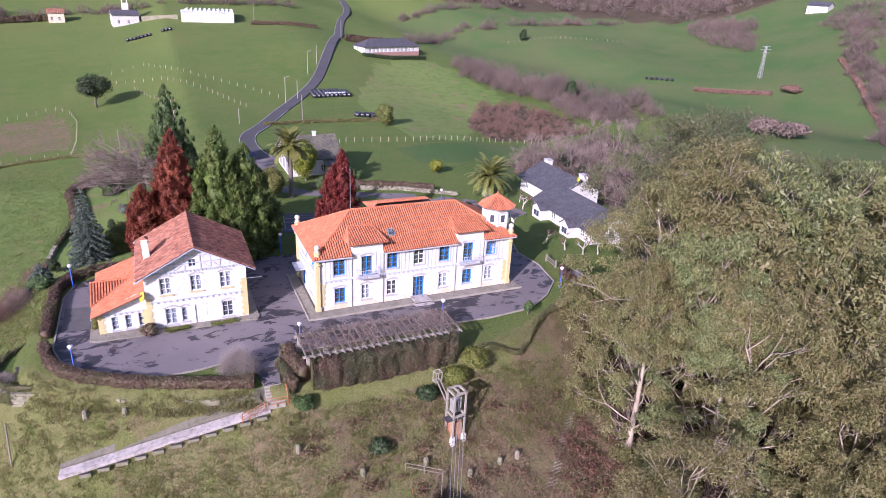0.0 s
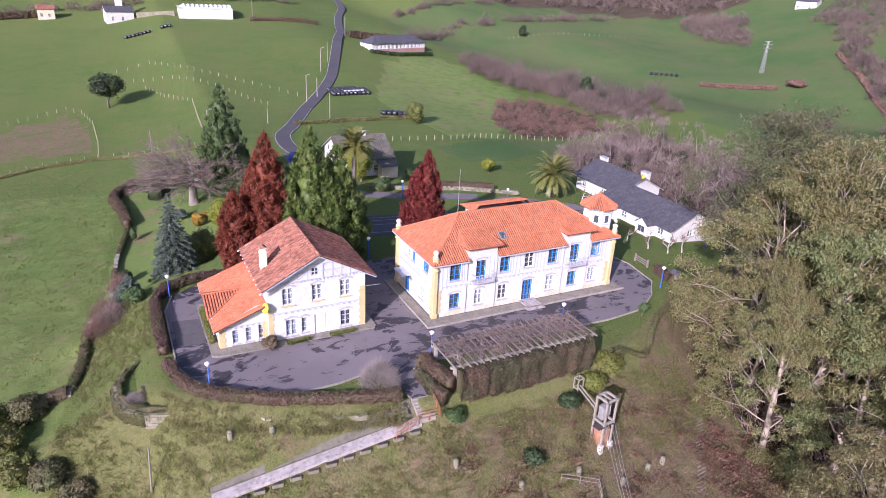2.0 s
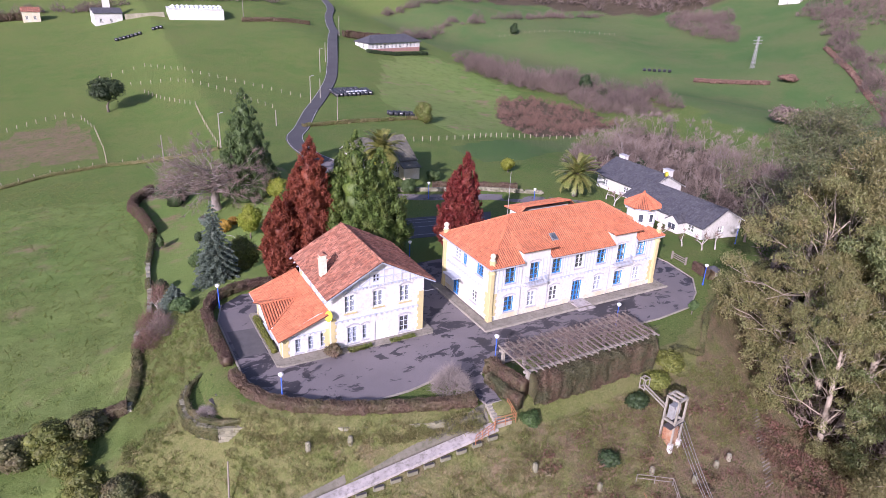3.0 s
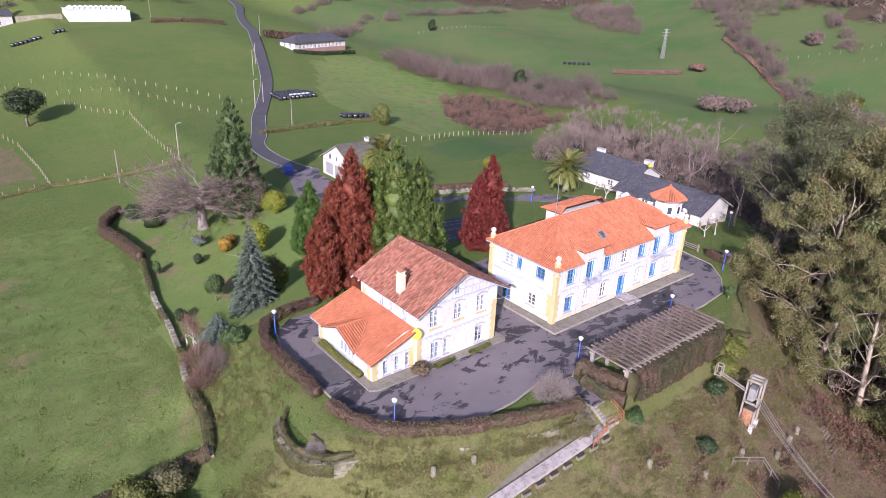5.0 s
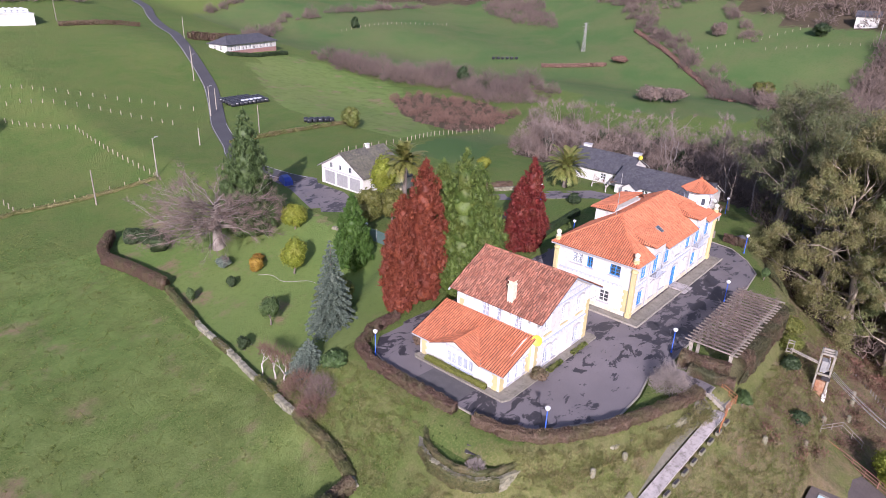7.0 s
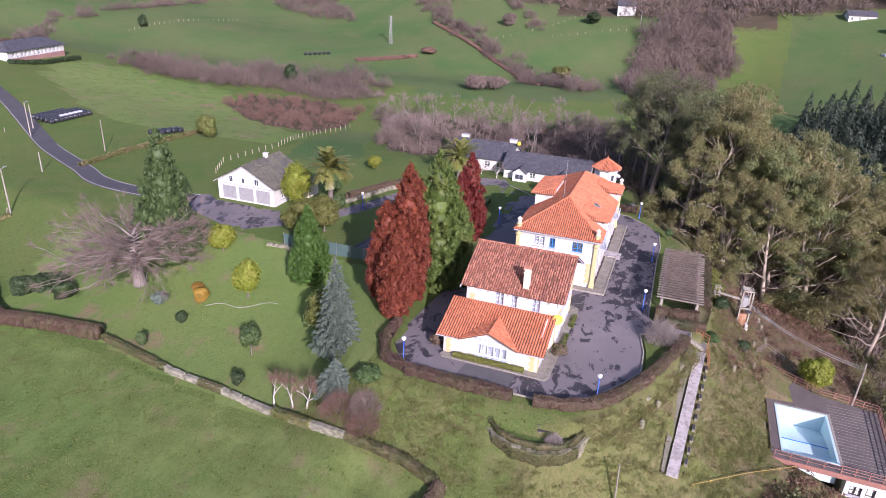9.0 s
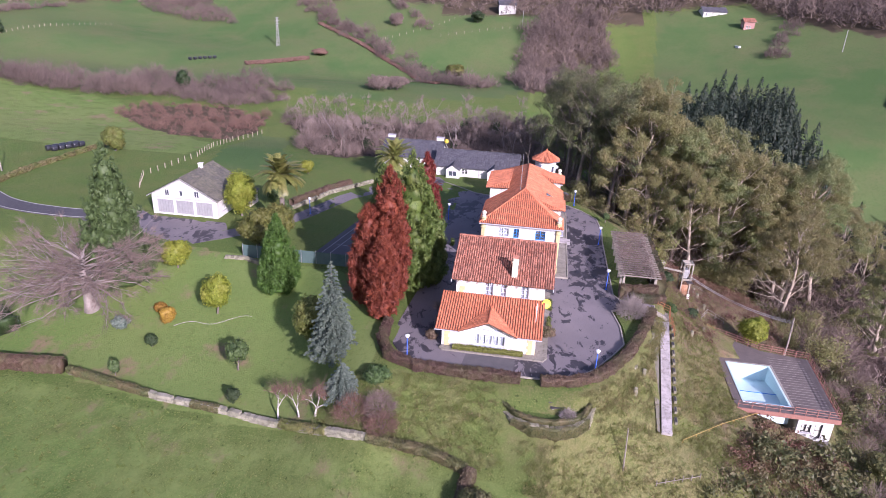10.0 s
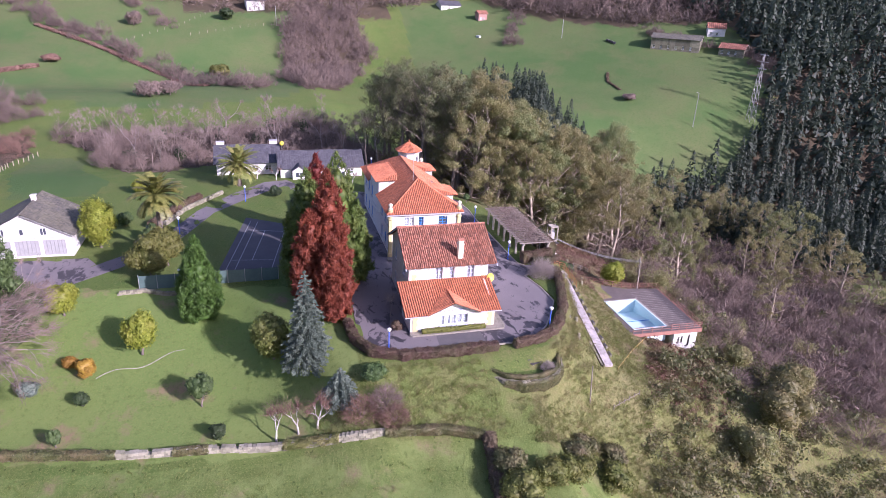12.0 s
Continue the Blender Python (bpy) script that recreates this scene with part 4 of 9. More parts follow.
        left, right = lambda q: -o + lean[0] * q / full, lambda q: L + o - lean[1] * q / full
        q1 = cut + o
        edges = [None] + [v for b in bays for v in b] + [None]
        for n in range(0, len(edges), 2):
            a0, a1 = edges[n], edges[n + 1]
            x00, x01 = (left(0), left(q1)) if a0 is None else (a0, a0)
            x10, x11 = (right(0), right(q1)) if a1 is None else (a1, a1)
            c = [at(x00, 0), at(x10, 0), at(x11, q1), at(x01, q1)]
            tiled(c if not back_side else [c[1], c[0], c[3], c[2]], seed=seed + n).make("roof", TILE, house, "orange barrel-tile roof slope")
        c = [at(left(q1), q1), at(right(q1), q1), r1, r0]
        tiled(c if not back_side else [c[1], c[0], c[3], c[2]], seed=seed + 9).make("roof", TILE, house, "orange barrel-tile roof slope")

    long_slope(((4.2, 8.25), (18.4, 22.3)), False, 10)
    long_slope(((9.75, 18.05),), True, 110)
    for i, poly in enumerate(([B, C, r1], [Dd, A, r0])):
        tiled(poly, seed=30 + i).make("roof", TILE, house, "orange barrel-tile roof slope")
    caps = ridge_caps([A, r0, r1, C])
    ridge_caps([Dd, r0], s=caps)
    ridge_caps([B, r1], s=caps).make("ridge_tiles", TILE, house)
    s = Shape()
    for p, q in ((A, (4.15, -o, z0)), ((8.3, -o, z0), (18.35, -o, z0)), ((22.35, -o, z0), B), (B, C), (Dd, A)):
        s.beam(Vector(p) - Vector((0, 0, 0.16)), Vector(q) - Vector((0, 0, 0.16)), 0.1, 0.16)
    s.make("gutter", GREY_TRIM, house)
    for a, b in ((-o + 0.05, 4.2), (8.25, 18.4), (22.3, L + o - 0.05)):
        Shape().box(a, -o + 0.05, z0 - 0.2, b, -0.003, z0 - 0.12).make("soffit", TRIM, house)
    for a, b in ((-o + 0.05, -0.003), (L + 0.003, L + o - 0.05)):
        Shape().box(a, 0, z0 - 0.2, b, D, z0 - 0.12).make("soffit", TRIM, house)
    Shape().box(K, K, E - 0.15, L - K, D - K, E - 0.02).make("ceiling_slab", ROOM, house)

    # bays that rise through the eaves, each with its own little hipped roof
    def bay(T, a, b, depth, run, zt):
        s = Shape(T)
        Shape(T).box(a, 3.95, 0.003, b, 4.1, 0.22).box(a, 4.1, 0.003, b, 4.2, 0.14).make("bay_corbel", STUCCO, house)
        s.box(a, E - 0.5, 0.003, a + 0.25, zt, 0.14)
        s.box(b - 0.25, E - 0.5, 0.003, b, zt, 0.14)
        s.box(a + 0.25, E - 0.1, 0.003, b - 0.25, zt, 0.13)
        s.box(a, E + 0.02, -2.6, b, zt, -0.01)
        s.make("bay", STUCCO, house, "white bay rising through the eaves")
        dentils(house, T @ Matrix.Translation((0, 0, 0.13)), a + 0.1, b - 0.1, zt - 0.32, TRIM, 0.5, 0.12)
        P = lambda x, y, z: tuple(T @ Vector((x, z, y)))
        e, back_z = 0.5, zt + 0.55
        c = [P(a - e, 0.75, zt), P(b + e, 0.75, zt), P(b - 0.45, -run, back_z + 0.45), P(a + 0.45, -run, back_z + 0.45)]
        tiled(c, seed=31).make("bay_roof", TILE, house)
        for side in ((P(b + e, 0.75, zt), P(b + e, -run, zt + 0.12), P(b - 0.45, -run, back_z + 0.45)), (P(a - e, -run, zt + 0.12), P(a - e, 0.75, zt), P(a + 0.45, -run, back_z + 0.45))):
            tiled(list(side), seed=33).make("bay_roof", TILE, house)
        ridge_caps([c[0], c[3], c[2], c[1]], 0.11).make("ridge_tiles", TILE, house)

    bay(front, 4.25, 8.2, 0.15, 3.2, 8.62)
    bay(front, 18.45, 22.25, 0.15, 3.2, 8.66)
    bay(back, L - 18.0, L - 9.8, 0.15, 2.9, 9.6)
    # octagonal turret
    cx, cy, R = 25.45, 2.7, 1.95
    ring = [(cx + R * math.cos(radians(22.5 + 45 * k)), cy + R * math.sin(radians(22.5 + 45 * k))) for k in range(8)]
    tower = Shape().prism(ring, 0.0, 10.75).make("turret", STUCCO, house, "octagonal white turret with a pointed tile roof")
    for k in range(8):
        p, q = Vector((*ring[k], 0)), Vector((*ring[(k + 1) % 8], 0))
        T = facade(p.x, p.y, 0, ((q - p).x, (q - p).y))
        w = (q - p).length
        s = Shape(T)
        for z in (8.5, 10.0):
            s.box(0.02, z, 0.003, w - 0.02, z + 0.1, 0.05)
        for x in (0.02, w - 0.1):
            s.box(x, 8.6, 0.004, x + 0.08, 10.0, 0.05)
        s.make("timber", TRIM, tower)
        if k in (4, 5, 6, 7, 0):
            s = Shape(T)
            s.box(w / 2 - 0.36, 8.75, 0.003, w / 2 + 0.36, 9.9, 0.05)
            Shape(T).box(w / 2 - 0.28, 8.83, 0.052, w / 2 + 0.28, 9.82, 0.06).make("pane", DARK_GLASS, s.make("window", WHITE_PAINT, tower))
    er = 2.55
    eave = [(cx + er * math.cos(radians(22.5 + 45 * k)), cy + er * math.sin(radians(22.5 + 45 * k)), 10.75) for k in range(8)]
    top = (cx, cy, 12.35)
    caps = Shape()
    for k in range(8):
        tiled([eave[k], eave[(k + 1) % 8], top], seed=50 + k, tile_w=0.22).make("turret_roof", TILE, tower)
        ridge_caps([eave[k], top], 0.10, s=caps)
    caps.lathe([(0.14, 12.3), (0.2, 12.45), (0.08, 12.6), (0.02, 12.75)], 8, cx, cy)
    caps.make("ridge_tiles", TILE, tower)
    Shape().prism([(x, y) for x, y, _ in eave], 10.62, 10.74).make("soffit", TRIM, tower)
    # aerial mast, skylight, satellite dish, loudspeaker box by the door
    Shape().tube([(5.9, 6.2, 10.4), (5.9, 6.2, 16.3)], [0.045, 0.03], 6).make("mast", STEEL, house)
    sky_t = Matrix.Translation((9.9, 1.75, 8.72)) @ Matrix.Rotation(math.atan2(3.78, 6.07), 4, "X")
    lid = Shape(sky_t).box(-0.45, -0.55, 0.08, 0.45, 0.55, 0.2).make("skylight", STEEL, house)
    Shape(sky_t).box(-0.36, -0.46, 0.202, 0.36, 0.46, 0.215).make("pane", GLASS, lid)
    dish = Shape(Matrix.Translation((26.9, 0.75, 9.0)) @ Matrix.Rotation(radians(70), 4, "Y"))
    dish.lathe([(0.05, -0.1), (0.2, -0.07), (0.36, 0.0), (0.42, 0.06), (0.34, 0.03), (0.05, -0.05)], 14)
    dish.make("satellite_dish", WHITE_PAINT, house, smooth=True)
    return house


main_house()
# terrace strip round the foot of the house
s = Shape()
for q in ((-1.5, -1.9, 27.6, -0.36), (-1.5, -0.35, -0.36, 11.6), (26.42, -0.35, 27.6, 4.0)):
    s.box(q[0], q[1], -0.1, q[2], q[3], 0.14)
tagged(s.make("pavement_house", DIRTY_CONCRETE), "worn concrete walk along the foot of the villa", "pavement", kind="structure")
s = Shape()
for a, b in (((-1.6, -2.0), (27.7, -2.0)), ((-1.6, -2.0), (-1.6, 11.6))):
    s.beam((*a, 0.11), (*b, 0.11), 0.14, 0.24)
tagged(s.make("trim_house_kerb", CONCRETE), "concrete kerb of the villa's walk", "kerb", kind="structure")
for x, w in ((13.2, 2.6),):
    s = Shape().box(x - w / 2, -2.6, -0.02, x + w / 2, -2.08, 0.1).box(x - w / 2 + 0.2, -2.07, 0.142, x + w / 2 - 0.2, -0.06, 0.26)
    tagged(s.make("doorstep", PALE_CONCRETE), "pale stone step at the blue front door", "step", kind="structure")

# ---- gabled house with its low annexe ----
def gabled_house():
    house = thing("gable_house", "white three-storey gabled house with weathered tile roof and low annexe", "house", (0, 0, 0))
    X0, X1, Y0, Y1, E, R, K = -19.1, -8.1, 1.5, 12.2, 7.05, 9.95, 0.4
    xm = (X0 + X1) / 2
    front, west, back, east = facade(X0, Y0, 0, (1, 0)), facade(X0, Y1 - K, 0, (0, -1)), facade(X1, Y1, 0, (-1, 0)), facade(X1, Y0 + K, 0, (0, 1))
    up = [(1.6, 4.3, 2.8, 6.35), (4.85, 4.35, 6.05, 6.3), (8.05, 4.3, 9.3, 6.3)]
    low = [(1.85, 0.5, 3.05, 2.5), (3.6, 0.65, 4.2, 2.45), (8.05, 0.5, 9.25, 2.5)]
    door, attic = (5.05, 0.05, 6.35, 2.6), (4.85, 7.35, 5.65, 8.3)
    fw = pierced(front, X1 - X0, E, K, up + low + [door])
    fw.make("wall", STUCCO, house)
    # gable triangle with the attic window cut through it
    g = Shape(front)
    w, h0, h1 = X1 - X0, E, R
    slope = (h1 - h0) / (w / 2)
    line = lambda u: h0 + slope * min(u, w - u)
    cuts = [0.0, 2.0, attic[0], attic[2], 8.0, w]
    cuts = sorted({*cuts, w / 2})
    for a, b in zip(cuts, cuts[1:]):
        pieces = [(h0, None)] if not (attic[0] <= a < attic[2] - 0.01) else [(h0, attic[1]), (attic[3], None)]
        for lo, hi in pieces:
            za, zb = (hi, hi) if hi else (line(a), line(b))
            g.add([(a, lo, 0), (b, lo, 0), (b, zb, 0), (a, za, 0), (a, lo, -K), (b, lo, -K), (b, zb, -K), (a, za, -K)],
                  [(0, 1, 2, 3), (7, 6, 5, 4), (0, 4, 5, 1), (3, 2, 6, 7), (0, 3, 7, 4), (1, 5, 6, 2)])
    g.make("gable_wall", STUCCO, house)
    Shape(back).add([(0, h0, 0), (w, h0, 0), (w / 2, h1, 0), (0, h0, -K), (w, h0, -K), (w / 2, h1, -K)], [(0, 1, 2), (5, 4, 3), (0, 2, 5, 3), (1, 4, 5, 2), (0, 3, 4, 1)]).make("gable_wall", STUCCO, house)
    w_open = [(Y1 - K - 8.7, 4.7, Y1 - K - 7.7, 6.4), (Y1 - K - 6.85, 4.7, Y1 - K - 6.1, 6.35), (Y1 - K - 4.4, 4.7, Y1 - K - 3.4, 6.4)]
    pierced(west, Y1 - Y0 - 2 * K, E, K, w_open).make("wall", STUCCO, house)
    e_open = [(2.0, 4.4, 3.1, 6.2), (6.5, 4.4, 7.6, 6.2), (2.0, 0.8, 3.1, 2.5), (6.5, 0.8, 7.6, 2.5)]
    pierced(east, Y1 - Y0 - 2 * K, E, K, e_open).make("wall", STUCCO, house)
    b_open = [(2, 4.4, 3.1, 6.2), (7.5, 4.4, 8.6, 6.2), (2, 0.8, 3.1, 2.5), (7.5, 0.8, 8.6, 2.5)]
    pierced(back, w, E, K, b_open).make("wall", STUCCO, house)
    Shape().box(X0 + K, Y0 + K, 3.5, X1 - K, Y1 - K, 3.65).make("floor_slab", ROOM, house)
    for o in up:
        window(house, front, o, WHITE_PAINT, OCHRE, (1, 2), CURTAIN, hood=GREY_TRIM)
    for o in low:
        window(house, front, o, TRIM, GREY_TRIM, (1, 2) if o[2] - o[0] > 0.8 else (0, 2), None if o[0] > 7 else CURTAIN, hood=GREY_TRIM)
    window(house, front, attic, TRIM, None, (1, 1))
    leaf = Shape(front)
    for k in range(4):
        leaf.box(door[0] + 0.04 + k * 0.31, door[1], -0.2, door[0] + 0.33 + k * 0.31, door[3] - 0.04, -0.13 + 0.01 * (k % 2))
    leaf.make("front_door", WHITE_PAINT, house, "white boarded double door")
    for o in w_open:
        window(house, west, o, TRIM, GREY_TRIM, (1, 2) if o[2] - o[0] > 0.8 else (0, 2), CURTAIN, hood=GREY_TRIM)
    for T, holes in ((east, e_open), (back, b_open)):
        for o in holes:
            window(house, T, o, TRIM, GREY_TRIM, (1, 2))
    quoins(house, front, 0.0, 0.45, 0.3, 4.0, OCHRE)
    quoins(house, front, w - 0.62, w, 0.3, 5.2, OCHRE)
    quoins(house, west, Y1 - Y0 - 2 * K - 0.45, Y1 - Y0 - 2 * K, 0.3, 4.9, OCHRE)
    quoins(house, west, 0.0, 0.5, 4.2, 5.6, OCHRE)
    quoins(house, east, 0.0, 0.45, 0.3, 5.0, OCHRE)
    dentils(house, front, 0.5, w - 0.7, 3.35, TRIM, 0.62, 0.14)
    dentils(house, front, 0.2, w - 0.2, 6.85, TRIM, 0.42, 0.13)
    # timber pattern of the gable
    bars = [((2.2, 7.9), (8.8, 7.9)), ((3.7, 8.7), (7.3, 8.7))]
    for (a, za), (b, zb) in bars:
        Shape(front).beam((a, za, 0.04), (b, zb, 0.04), 0.08, 0.1).make("timber", TRIM, house)
    for u in (1.3, 2.3, 3.3, 4.4, 6.1, 7.2, 8.2, 9.2, 9.9):
        top = line(u) - 0.25
        if top > 7.2:
            Shape(front).box(u - 0.05, 7.12, 0.003, u + 0.05, top, 0.06).make("timber", TRIM, house)
    for u0, u1 in ((2.35, 3.25), (3.35, 4.3), (7.15, 6.2), (8.15, 7.25)):
        Shape(front).beam((u0, 7.15, 0.03), (u1, 7.85, 0.03), 0.05, 0.09).make("timber", TRIM, house)
    # roof
    ov, fo, bo = 0.95, 1.0, 0.6
    ze = R - (w / 2 + ov) * slope + 0.12
    zt = R + 0.16
    for i, (xa, ya, yb) in enumerate(((X0 - 0.7, Y1 + bo, Y0 - fo), (X1 + ov, Y0 - fo, Y1 + bo))):
        ze_i = ze if i else ze + (ov - 0.7) * slope
        tiled([(xa, ya, ze_i), (xa, yb, ze_i), (xm, yb, zt), (xm, ya, zt)], seed=70 + i, rough=0.035, tile_w=0.28).make("roof", OLD_TILE, house, "weathered lichen-grey clay tile slope")
    ridge_caps([(xm, Y0 - fo, zt + 0.02), (xm, Y1 + bo, zt + 0.02)], 0.14).make("ridge_tiles", OLD_TILE, house)
    for y in (Y0 - fo + 0.06, Y1 + bo - 0.06):
        for xa in (X0 - ov, X1 + ov):
            Shape().beam((xa, y, ze - 0.13), (xm, y, zt - 0.13), 0.12, 0.16).make("bargeboard", TRIM, house)
    for k in range(9):
        for xa, d in ((X0 - ov + 0.1, 1), (X1 + ov - 0.1, -1)):
            y = Y0 + 0.4 + k * 1.2
            Shape().beam((xa, y, ze - 0.14), (xa + d * 0.9, y, ze - 0.14 + 0.9 * slope), 0.1, 0.12).make("rafter_end", TRIM, house)
    # chimney
    s = Shape()
    s.box(-18.9, 4.95, 7.0, -18.15, 5.65, 9.25, 0.03)
    s.box(-18.95, 4.9, 9.25, -18.1, 5.7, 9.38)
    s.box(-18.85, 5.0, 9.38, -18.2, 5.6, 9.72, 0.04)
    s.box(-18.92, 4.93, 9.72, -18.13, 5.67, 9.82)
    chimney = s.make("chimney", STUCCO_STAINED, house, "rendered chimney with a tiled cap")
    Shape().add([(-18.95, 4.9, 9.85), (-18.1, 4.9, 9.85), (-18.1, 5.7, 9.85), (-18.95, 5.7, 9.85), (-18.52, 4.95, 10.1), (-18.52, 5.65, 10.1)], [(0, 1, 4), (1, 2, 5, 4), (2, 3, 5), (3, 0, 4, 5), (3, 2, 1, 0)]).make("chimney_cap", OLD_TILE, chimney)
    # ---- annexe
    ax, ay0, ay1, ae = -24.2, 2.1, 13.0, 2.75
    af, aw, ab = facade(ax, ay0, 0, (1, 0)), facade(ax, ay1 - 0.3, 0, (0, -1)), facade(X0 - 0.004, ay1, 0, (-1, 0))
    a_win = [(1.35, 0.45, 2.05, 2.1), (2.75, 0.45, 3.4, 2.15), (4.1, 0.5, 4.7, 2.2)]
    annexe_front = pierced(af, X0 - ax - 0.004, 4.6, 0.3, a_win)
    annexe_front.v = [(u, min(z, 2.75 + u * 0.42), c) for u, z, c in annexe_front.v]
    annexe_front.make("annexe_wall", STUCCO, house)
    win_w = (3.4, 0.75, 7.1, 2.15)
    pierced(aw, ay1 - ay0 - 0.6, ae, 0.3, [win_w]).make("annexe_wall", STUCCO, house)
    bw = pierced(ab, X0 - ax - 0.004, 4.6, 0.3, [])
    bw.v = [(u, min(z, 2.75 + (X0 - ax - u) * 0.42), c) for u, z, c in bw.v]
    bw.make("annexe_wall", STUCCO, house)
    for o in a_win:
        window(house, af, o, TRIM, GREY_TRIM, (0, 2), CURTAIN)
    window(house, aw, win_w, WHITE_PAINT, None, (4, 0), CURTAIN, name="wide_window")
    Shape(aw).box(win_w[0] - 0.1, win_w[1] - 0.16, 0.004, win_w[2] + 0.1, win_w[1] - 0.01, 0.2).make("window_ledge", TRIM, house)
    for T, a, b in ((af, 0.0, 0.55), (aw, 0.0, 0.5), (aw, ay1 - ay0 - 1.1, ay1 - ay0 - 0.6), (af, X0 - ax - 0.5, X0 - ax - 0.02)):
        quoins(house, T, a, b, 0.1, 2.6, OCHRE)
    dentils(house, af, 0.4, X0 - ax - 0.4, 2.35, TRIM, 0.6, 0.12)
    e0, zt2, ez = 0.62, 4.75, 2.62
    Ax, Bx = ax - 0.55, X0 - 0.02
    # little gable over the wide window, and the lean-to cut round it
    gy0, gy1, gz = 4.2, 11.0, 4.1
    gm = (gy0 + gy1) / 2
    meet = Bx - (zt2 - gz) / (zt2 - ez) * (Bx - Ax)
    tiled([(Ax, gy0, ez), (Ax, ay0 - 0.75, ez), (Bx, ay0 - 0.75, zt2), (Bx, gm, zt2), (meet, gm, gz)], seed=90).make("annexe_roof", TILE, house, "orange lean-to tile roof")
    tiled([(Ax, ay1 + 0.8, ez), (Ax, gy1, ez), (meet, gm, gz), (Bx, gm, zt2), (Bx, ay1 + 0.8, zt2)], seed=91).make("annexe_roof", TILE, house, "orange lean-to tile roof")
    for gy, sd in ((gy1, 92), (gy0, 93)):
        tiled([(meet + 0.05, gm, gz + 0.04), (Ax - 0.25, gm, gz + 0.04), (Ax - 0.25, gy, ez + 0.04)], seed=sd).make("porch_roof", TILE, house)
    ridge_caps([(Ax - 0.2, gy1, ez + 0.07), (meet, gm, gz + 0.10)], 0.07).make("ridge_tiles", TILE, house)
    c = ridge_caps([(Ax - 0.25, gm, gz + 0.08), (meet, gm, gz + 0.08)], 0.11)
    ridge_caps([(Ax - 0.2, gy0, ez + 0.07), (meet, gm, gz + 0.10)], 0.07, s=c).make("ridge_tiles", TILE, house)
    Shape(aw).add([(ay1 - 0.3 - gy1 + 0.3, ae, 0.003), (ay1 - 0.3 - gy0 - 0.3, ae, 0.003), (ay1 - 0.3 - gm, gz - 0.1, 0.003), (ay1 - 0.3 - gy1 + 0.3, ae, -0.25), (ay1 - 0.3 - gy0 - 0.3, ae, -0.25), (ay1 - 0.3 - gm, gz - 0.1, -0.25)],
                  [(0, 1, 2), (5, 4, 3), (0, 2, 5, 3), (1, 4, 5, 2), (0, 3, 4, 1)]).make("porch_gable", STUCCO, house)
    dentils(house, aw, ay1 - 0.3 - gy1 + 0.8, ay1 - 0.3 - gy0 - 0.8, 2.72, TRIM, 0.5, 0.12)
    for ga, gb in ((ay1 + 0.8, gy1), (gy0, ay0 - 0.75)):
        Shape().beam((Ax, ga, ez - 0.14), (Ax, gb, ez - 0.14), 0.1, 0.12).make("gutter", GREY_TRIM, house)
    # yellow dish on the corner, lamp bracket, planting strip
    d = Shape(Matrix.Translation((-19.35, 1.2, 4.55)) @ Matrix.Rotation(radians(-68), 4, "Y") @ Matrix.Rotation(radians(20), 4, "X"))
    d.lathe([(0.05, -0.12), (0.3, -0.08), (0.52, 0.02), (0.58, 0.1), (0.5, 0.06), (0.05, -0.06)], 16)
    d.make("satellite_dish", DISH_YELLOW, house, "yellow satellite dish", smooth=True)
    s = Shape().tube([(-8.05, 1.4, 5.15), (-6.4, 1.2, 5.2)], [0.03, 0.025], 6)
    s.make("lamp_arm", STEEL, house)
    return house


gabled_house()
s = Shape()
s.prism([(-25.2, 1.0), (-24.4, 0.6), (-7.3, 0.4), (-7.0, 0.8), (-7.0, 12.4), (-8.098, 12.4), (-8.098, 1.5), (-19.1, 1.5), (-19.1, 2.1), (-24.2, 2.1), (-24.2, 13.0), (-24.9, 13.2), (-25.2, 12.8)], -0.1, 0.2)
tagged(s.make("pavement_gable_house", DIRTY_CONCRETE), "concrete walk round the gabled house", "pavement", kind="structure")

# ---- outbuildings and far houses ----
def slate_slope(corners, mat, seed, name, parent, size=(0.5, 0.4)):
    """A roof slope with overlapping slates."""
    s = tiled(corners, size[0], size[1], 0.018, 0.02, seed, 0.12)
    return s.make(name, mat, parent)


